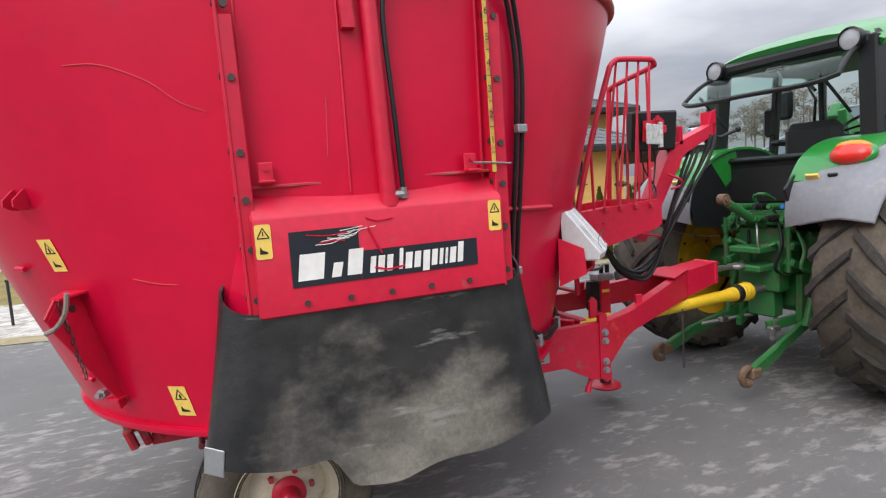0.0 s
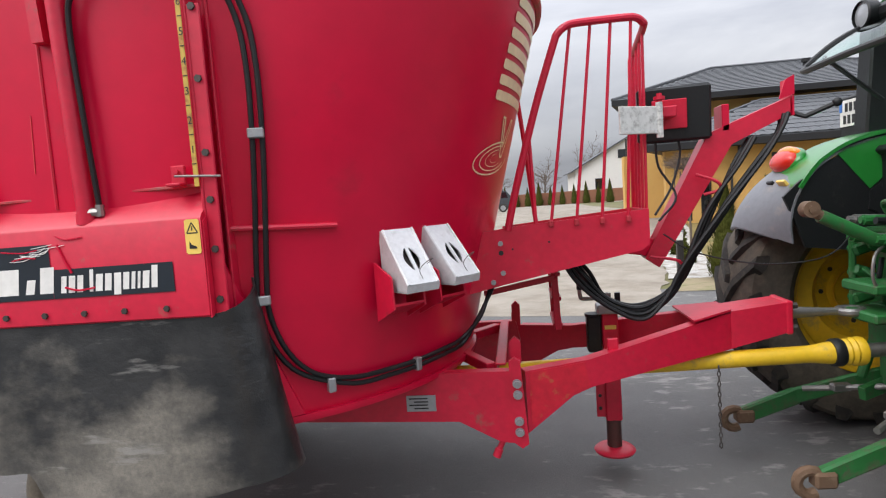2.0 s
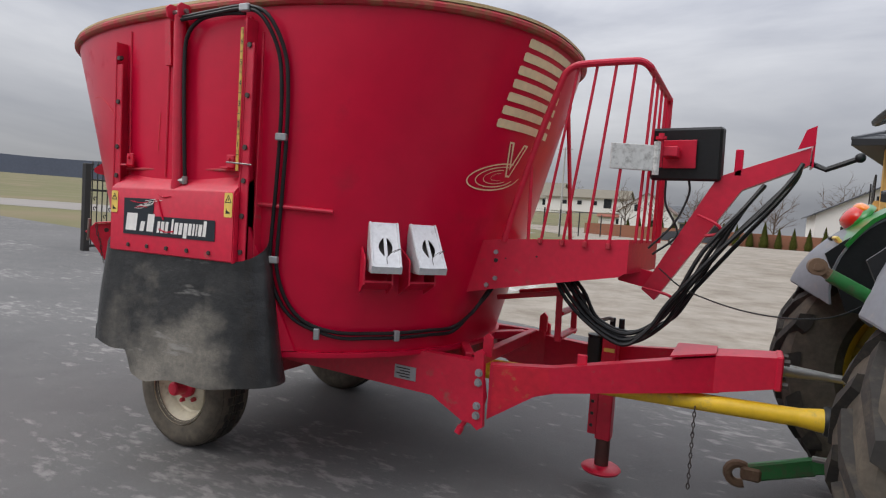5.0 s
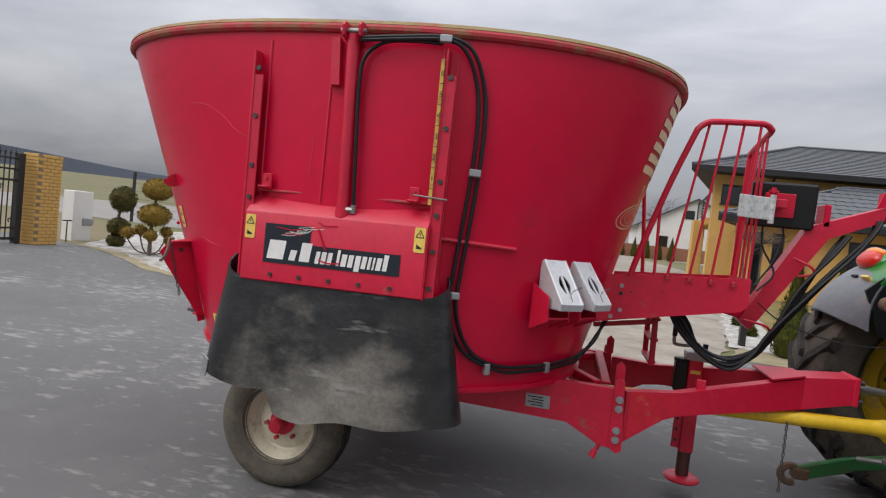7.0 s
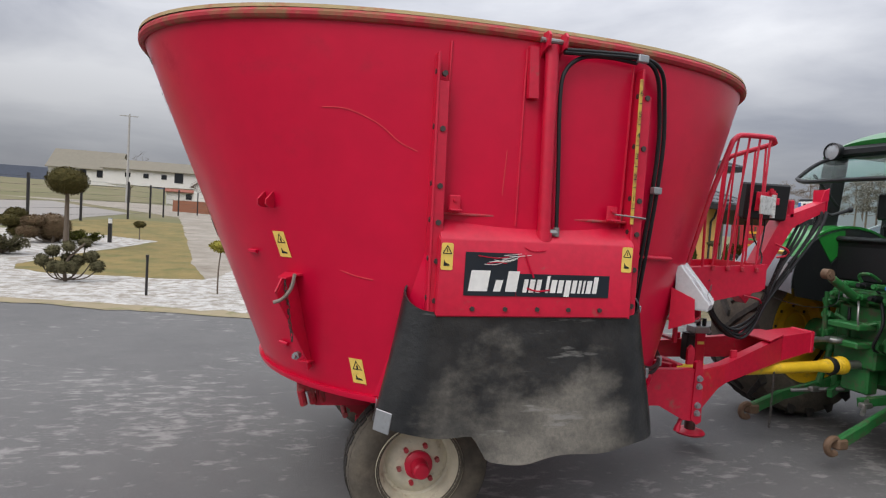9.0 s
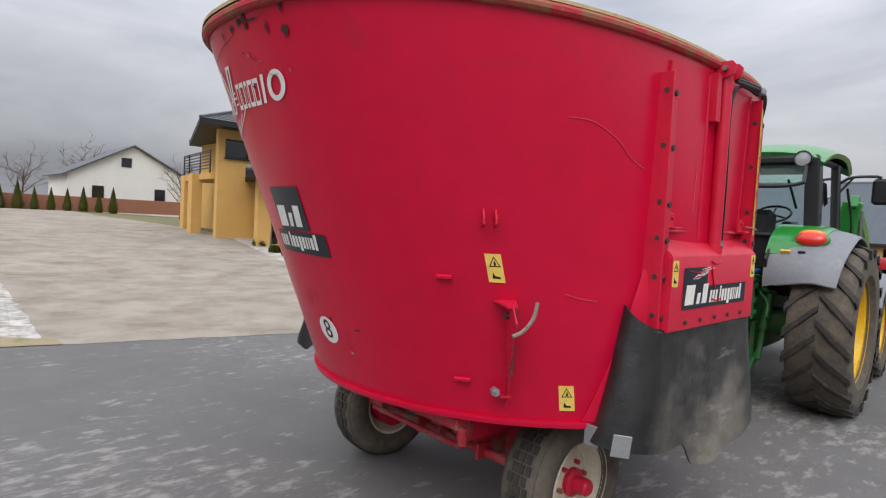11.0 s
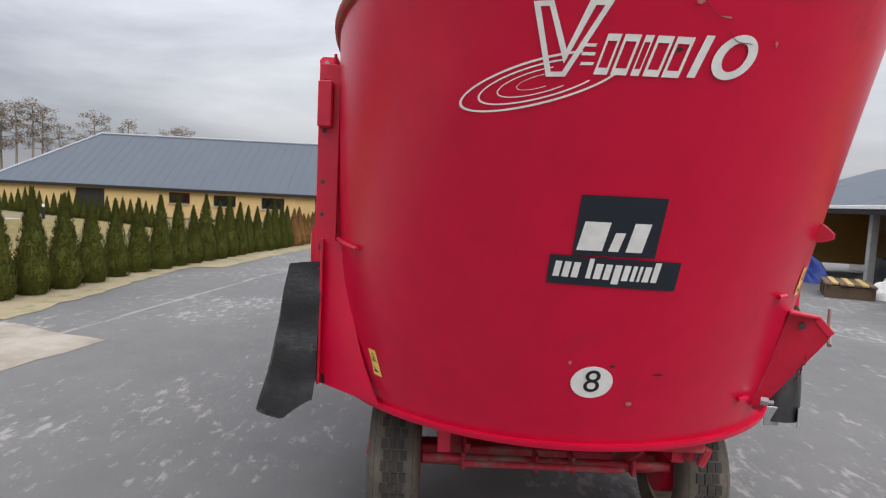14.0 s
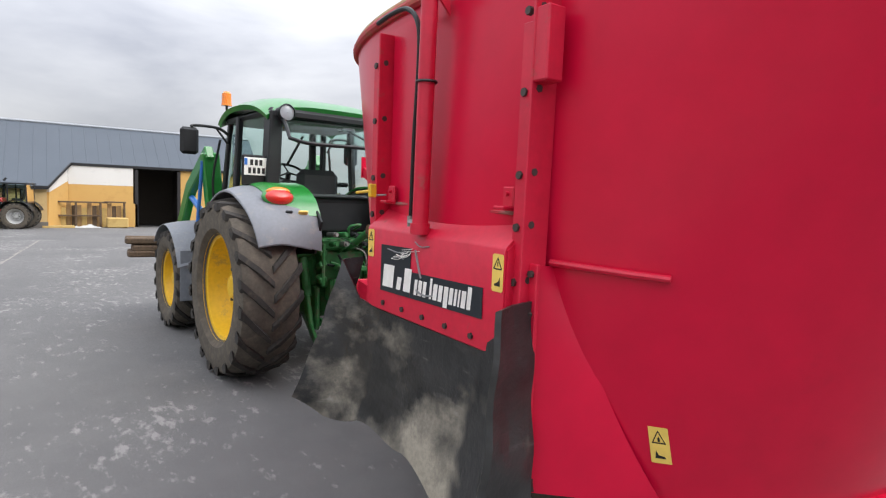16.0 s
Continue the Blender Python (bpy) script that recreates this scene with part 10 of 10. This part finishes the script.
for sg in (-1, 1):
    s = Shape()
    s.cyl((0.8, sg * 0.72, 2.7), (0.8, sg * 0.72, 2.9), 0.012, 7)
    st = part("beacon_stem", s, BLACK, blue_cab)
    s = Shape()
    s.lathe([(0.001, 0.14), (0.04, 0.13), (0.055, 0.08), (0.055, 0.0), (0.001, 0.0)], Matrix.Translation((0.8, sg * 0.72, 2.89)), 14)
    part("beacon_lens", s, ORANGE_LENS, st, "orange beacon lens")
plain_tractor("tractor", 42.0, -17.6, 160, "small red tractor standing far across the yard", RED_TRACTOR, BLACK, RIM_GREY, 0.8, 0.5, 2.2, 0.8, 2.7)

# second mixer, its drawbar towards the yard
MAROON = surface("faded_maroon_paint", (0.22, 0.010, 0.045), 0.5, dirt=(0.28, 0.05, 0.06), amount=0.4, big=2, fine=20, bump=0.08)
mixer = thing("old_feed_mixer", (16.8, -4.35, height(16.8, -4.35)), "maroon feed mixer with a white slatted grille and yellow drawbar", "feed mixer", turn=170)
s = Shape()
s.plate([(0, -0.58, 0.28), (0, 0.58, 0.28), (0, 0.62, 1.16), (0, -0.62, 1.16)], (-2.6, 0, 0))
s.box((-0.1, 0.0, 0.24), (0.3, 1.0, 0.14), 0.01)
pieces("lower_body", s, MAROON, mixer)
for sg in (-1, 1):
    s = Shape()
    s.plate([(0.02, sg * 0.52, 1.05), (0.0, sg * 0.86, 1.0), (-0.05, sg * 0.90, 1.92), (0.0, sg * 0.50, 1.98)], (-2.6, 0, 0))
    part("side_panel", s, MAROON, mixer)
    s = Shape()
    s.cyl((-0.9, sg * 0.62, 0.36), (-0.9, sg * 0.84, 0.36), 0.38, 24)
    w = part("tyre", s, TYRE, mixer)
    s = Shape()
    s.cyl((-0.9, sg * 0.83, 0.36), (-0.9, sg * 0.85, 0.36), 0.2, 18)
    part("rim", s, RIM_CREAM, w)
s = Shape()
s.plate([(0.03, -0.50, 1.17), (0.03, 0.47, 1.17), (-0.06, 0.44, 2.02), (-0.06, -0.46, 2.02)], (-0.03, 0, 0))
gr = part("grille_back", s, MAROON, mixer)
for k in range(7):
    s = Shape()
    z0 = 1.22 + 0.118 * k
    s.bar((0.055 - 0.012 * k, -0.47, z0), (0.055 - 0.012 * k, 0.45, z0), 0.02, 0.062, 0.004)
    part("slat", s, WHITE, gr)
for y0 in (-0.45, 0.0, 0.41):
    s = Shape()
    s.bar((0.07, y0, 1.17), (-0.03, y0, 2.02), 0.10 if y0 else 0.05, 0.02, 0.004, (1, 0, 0))
    part("upright", s, WHITE, gr)
for p0, p1 in (((0.09, 0.05, 2.0), (0.12, 0.30, 1.45)), ((0.09, 0.42, 2.0), (0.12, 0.28, 1.5)), ((0.07, -0.54, 1.2), (0.0, -0.50, 2.04)), ((0.04, 0.5, 1.18), (0.12, 0.72, 0.9)), ((0.12, 0.72, 0.9), (0.1, 0.60, 0.35))):
    s = Shape()
    s.cyl(p0, p1, 0.022, 8)
    part("yellow_rod", s, YELLOW_GUARD, mixer)
s = Shape()
s.box((0.06, 0.02, 0.60), (0.10, 0.42, 0.52), 0.02)
pp = part("drive_plate", s, YELLOW_GUARD, mixer, "yellow drive guard plate")
s = Shape()
s.cyl((0.1, 0.04, 0.55), (0.22, 0.04, 0.55), 0.10, 18)
part("drive_cone", s, BLACK, pp)
s = Shape()
s.cyl((0.15, 0.04, 0.55), (1.05, -0.32, 0.28), 0.05, 14)
s.cyl((0.95, -0.28, 0.31), (1.12, -0.35, 0.26), 0.10, 14)
part("drive_shaft", s, YELLOW_GUARD, mixer)
s = Shape()
s.bar((0.0, -0.30, 0.32), (0.55, -0.30, 0.34), 0.10, 0.12, 0.01)
s.box((0.05, -0.34, 0.62), (0.10, 0.10, 0.6), 0.01)
s.box((0.55, -0.36, 0.17), (0.1, 0.1, 0.34), 0.01)
part("drawbar_stand", s, YELLOW_GUARD, mixer)
s = Shape()
s.box((0.08, -0.2, 1.18), (0.18, 0.3, 0.16), 0.02)
s.box((0.08, 0.14, 1.14), (0.14, 0.22, 0.10), 0.03)
s.tube(curve_through([(0.1, -0.2, 1.1), (0.16, -0.22, 0.95), (0.1, -0.1, 0.85)], 4), 0.02, 7)
part("valve_block", s, BLACK, mixer)
s = Shape()
s.box((0.02, 0.42, 0.80), (0.01, 0.22, 0.24), 0.002)
s.box((0.02, 0.35, 1.02), (0.01, 0.14, 0.06), 0.002)
part("notice", s, WHITE, mixer)
plank = Shape()
plank.bar((14.15, -2.82, -0.18), (14.5, -2.95, 0.95), 0.16, 0.05, 0.006)
tagged(part("leaning_plank", plank, CONCRETE), "grey plank leaning on the maroon mixer", "plank")

# wrapped pallets
BEIGE = surface("beige_wrapped_sacks", (0.62, 0.44, 0.24), 0.7, dirt=(0.5, 0.36, 0.2), amount=0.5, big=2, bump=0.2)
pl = thing("wrapped_pallet", (18.45, -5.75, height(18.4, -5.8)), "pallet of beige sacks under white film", "pallet", "wrapped pallets")
s = Shape()
s.box((0, 0, 0.40), (0.95, 0.80, 0.62), 0.06)
part("sack_block", s, BEIGE, pl)
s = Shape()
s.box((0, 0, 0.05), (1.0, 0.8, 0.10), 0.01)
part("pallet_base", s, WOOD, pl)
s = Shape()
s.sheet(lambda u, v: Vector((-0.5 + u, -0.42 + 0.84 * v, 0.76 + 0.05 * noise.noise(Vector((u * 6, v * 6, 2))) - 0.12 * (abs(2 * u - 1) ** 6))), 14, 12, 0.0)
part("film", s, WHITE, pl, "white plastic film")
for x0, y0 in ((-0.2, -0.18), (0.22, 0.16)):
    s = Shape()
    lumpy(s, random.Random(9), (x0, y0, 0.84), 0.30, 0.24, 0.10, 16, 8, 0.12)
    part("white_sack", s, WHITE, pl)
for k in range(1, 4):
    copy_thing(pl, Matrix.Translation((18.45 - 0.06 * k, -5.75 - 0.86 * k, height(18.4, -6))) @ Matrix.Rotation(radians(3 * (k % 2) - 2), 4, "Z"))
trl = thing("green_trailer", (39.5, -13.0, height(39.5, -13.0)), "green grain trailer standing far across the yard", "trailer", turn=-10)
s = Shape()
s.plate([(-2.6, -1.15, 1.0), (2.6, -1.15, 1.0), (2.7, -1.2, 2.35), (-2.7, -1.2, 2.35)], (0, 2.3, 0))
part("box", s, surface("trailer_green", (0.01, 0.25, 0.05), 0.4, bump=0.05), trl)
for i in range(6):
    s = Shape()
    s.box((-2.5 + i, -1.22, 1.65), (0.08, 0.06, 1.3), 0.01)
    part("rib", s, GREEN, trl)
for x in (-1.5, 1.5):
    for y in (-0.9, 0.9):
        s = Shape()
        s.cyl((x, y - 0.2, 0.5), (x, y + 0.2, 0.5), 0.5, 18)
        part("wheel", s, TYRE, trl)
for x, y, k, dz in ((38.6, -14.9, 0.9, 0), (40.5, -16.9, 1.0, 0), (37.0, -16.6, 0.8, 0)):
    ma = thing("farm_machine", (x, y, height(x, y)), "rusty red field implement folded up far off", "implement", "far implements", turn=30)
    for i in range(7):
        s = Shape()
        s.bar((-1.6 * k + 0.5 * i, -0.9, 0.5), (-1.4 * k + 0.5 * i, -0.7 + 0.2 * (i % 3), 1.9 * k + 0.2 * (i % 2)), 0.12, 0.12, 0.01)
        part("tine_arm", s, RED_DIRT, ma)
    s = Shape()
    s.box((0, -0.8, 0.9), (3.6 * k, 0.9, 0.5), 0.05)
    part("frame", s, RED_DIRT, ma)
    s = Shape()
    s.box((0, -0.8, 0.3), (0.8, 0.8, 0.6), 0.05)
    part("foot", s, BOLT, ma)

# ---- machine hall on the near side of the yard ----
HALL_TURN = math.degrees(math.atan2(-2.5, 15))
hall = thing("machine_hall", (8.0, -10.4, 0.0), "open-fronted machine hall with ochre boarding and grey roof", "hall", turn=HALL_TURN)
BOARD = surface("ochre_corrugated_sheet", (0.58, 0.34, 0.10), 0.55, dirt=(0.48, 0.28, 0.09), amount=0.4, big=1, bump=0.05)
s = Shape()
s.box((-2.6, -0.1, 0.12), (5.2, 0.24, 0.30), 0.01)
s.box((5.5, -4.4, 0.0), (17, 0.2, 0.6), 0.01)
part("plinth", s, CONCRETE, hall)
s = Shape()
wall_with_openings(s, -5.2, 0.0, 0.0, 0.27, 2.12, [(-3.2, -0.75, 1.25, 1.84)], -0.08)
part("boarding_back", s, BOARD, hall)
# corrugated boarding: rows of shallow ribs round the window
for k in range(20):
    z0 = 0.31 + 0.0925 * k
    spans = ((-5.2, 0.0),) if not 1.18 < z0 < 1.86 else ((-5.2, -3.2), (-0.75, 0.0))
    for a, b in spans:
        s = Shape()
        s.sheet(lambda u, v: Vector((a + (b - a) * u, 0.03 + 0.022 * math.sin(v * math.pi), z0 + 0.0925 * v)), 1, 4, 0.0)
        part("sheet_rib", s, BOARD, hall)
s = Shape()
for a, b, c, d in ((-3.2, -0.75, 1.80, 1.87), (-3.2, -0.75, 1.22, 1.28), (-3.2, -3.13, 1.28, 1.80), (-0.82, -0.75, 1.28, 1.80)):
    s.box(((a + b) / 2, 0.0, (c + d) / 2), (b - a, 0.08, d - c), 0.005)
wf = part("window_frame", s, FRAME_DARK, hall)
s = Shape()
s.box((-1.97, -0.01, 1.54), (2.3, 0.012, 0.52), 0.002)
part("pane", s, GLASS_DARK, wf)
s = Shape()
s.box((-2.6, -0.1, 2.14), (5.2, 0.2, 0.04), 0.005)
part("head_beam", s, FASCIA, hall)
s = Shape()
s.box((5.4, -4.4, 0.7), (16, 0.12, 1.4), 0.01)
part("back_wall", s, surface("brown_boarding", (0.36, 0.23, 0.10), 0.85, dirt=(0.2, 0.13, 0.07), amount=0.6, big=1.2, bump=0.3), hall)
s = Shape()
s.box((5.4, -4.38, 2.3), (16, 0.10, 1.75), 0.01)
part("upper_back_wall", s, surface("pale_sheet_wall", (0.40, 0.33, 0.22), 0.8, dirt=(0.3, 0.24, 0.15), amount=0.6, big=0.8, bump=0.1), hall)
for x0 in (-5.2, 0.0, 12.4):
    s = Shape()
    s.plate([(x0, -0.02, 0.0), (x0, -8.8, 0.0), (x0, -8.8, 2.05), (x0, -4.4, 3.55), (x0, -0.02, 2.10)], (-0.12, 0, 0))
    part("end_wall", s, BOARD, hall)
for x0 in (4.2, 8.3, 12.3):
    s = Shape()
    s.box((x0, 0.0, 0.95), (0.18, 0.18, 2.35), 0.01)
    part("post", s, CONCRETE, hall)
s = Shape()
s.plate([(-5.8, 0.55, 2.02), (12.9, 0.55, 2.02), (12.9, -4.4, 3.72), (-5.8, -4.4, 3.72)], (0, 0, 0.06))
part("front_roof", s, ROOF_GREY, hall, "grey sheet roof of the hall")
s = Shape()
s.plate([(-5.8, -9.3, 2.02), (12.9, -9.3, 2.02), (12.9, -4.4, 3.72), (-5.8, -4.4, 3.72)], (0, 0, 0.06))
part("back_roof", s, ROOF_GREY, hall)
s = Shape()
s.bar((-5.8, 0.56, 2.08), (12.9, 0.56, 2.08), 0.05, 0.10, 0.01)
part("gutter", s, WHITE, hall)
s = Shape()
s.bar((-5.8, 0.50, 1.96), (12.9, 0.50, 1.96), 0.06, 0.14, 0.01)
part("eave_board", s, FASCIA, hall)


def heap(name, x, y, rx, ry, h, mat, label, category, seed):
    """A crumpled heap of sheeting with folds."""
    s = Shape()
    def f(u, v):
        a, r = 2 * math.pi * u, v
        k = noise.noise(Vector((math.cos(a) * 2.2 + seed, math.sin(a) * 2.2, r * 2.5)))
        hh = h * (1 - r ** 2.2) * (1 + 0.5 * k) + 0.05 * noise.noise(Vector((math.cos(a) * 7, math.sin(a) * 7, r * 9 + seed)))
        return Vector((x + rx * r * math.cos(a) * (1 + 0.25 * k), y + ry * r * math.sin(a) * (1 + 0.25 * k), height(x, y) + 0.01 + max(0.0, hh)))
    s.sheet(f, 40, 16, 0.0)
    return tagged(part(name, s, mat, None, "", 60), label, category)


heap("tarpaulin", 14.3, -10.6, 1.15, 0.6, 0.80, surface("blue_tarpaulin", (0.02, 0.05, 0.28), 0.5, dirt=(0.05, 0.07, 0.2), amount=0.4, big=3, bump=0.2), "blue tarpaulin thrown over a heap before the hall", "tarpaulin", 2.0)
heap("white_sack", 9.55, -9.75, 0.55, 0.4, 0.42, WHITE, "heap of white plastic sacks by the hall", "sacks", 5.0)
heap("dark_tarpaulin", 12.0, -12.4, 2.2, 0.8, 0.9, BLACK, "dark heap of sheeting inside the hall", "sheeting", 8.0)
heap("white_sack", 11.4, -11.4, 0.5, 0.35, 0.5, WHITE, "white plastic sacks inside the hall", "sacks", 11.0)
heap("dark_tarpaulin", 10.2, -12.6, 1.5, 0.8, 0.8, BLACK, "dark heap of sheeting inside the hall", "sheeting", 14.0)
pal = thing("plank_pallet", (10.0, -9.0, height(10, -9)), "low stack of rough planks on a pallet", "planks", turn=HALL_TURN - 20)
for i in range(7):
    s = Shape()
    s.box((0.05 * (i % 3), -0.42 + 0.14 * i, 0.33 + 0.02 * (i % 2)), (1.6 - 0.1 * (i % 2), 0.12, 0.05), 0.006)
    part("plank", s, STRAW if i % 2 else WOOD, pal)
for x in (-0.6, 0.0, 0.6):
    s = Shape()
    s.box((x, 0, 0.15), (0.12, 0.95, 0.28), 0.008)
    part("bearer", s, WOOD, pal)
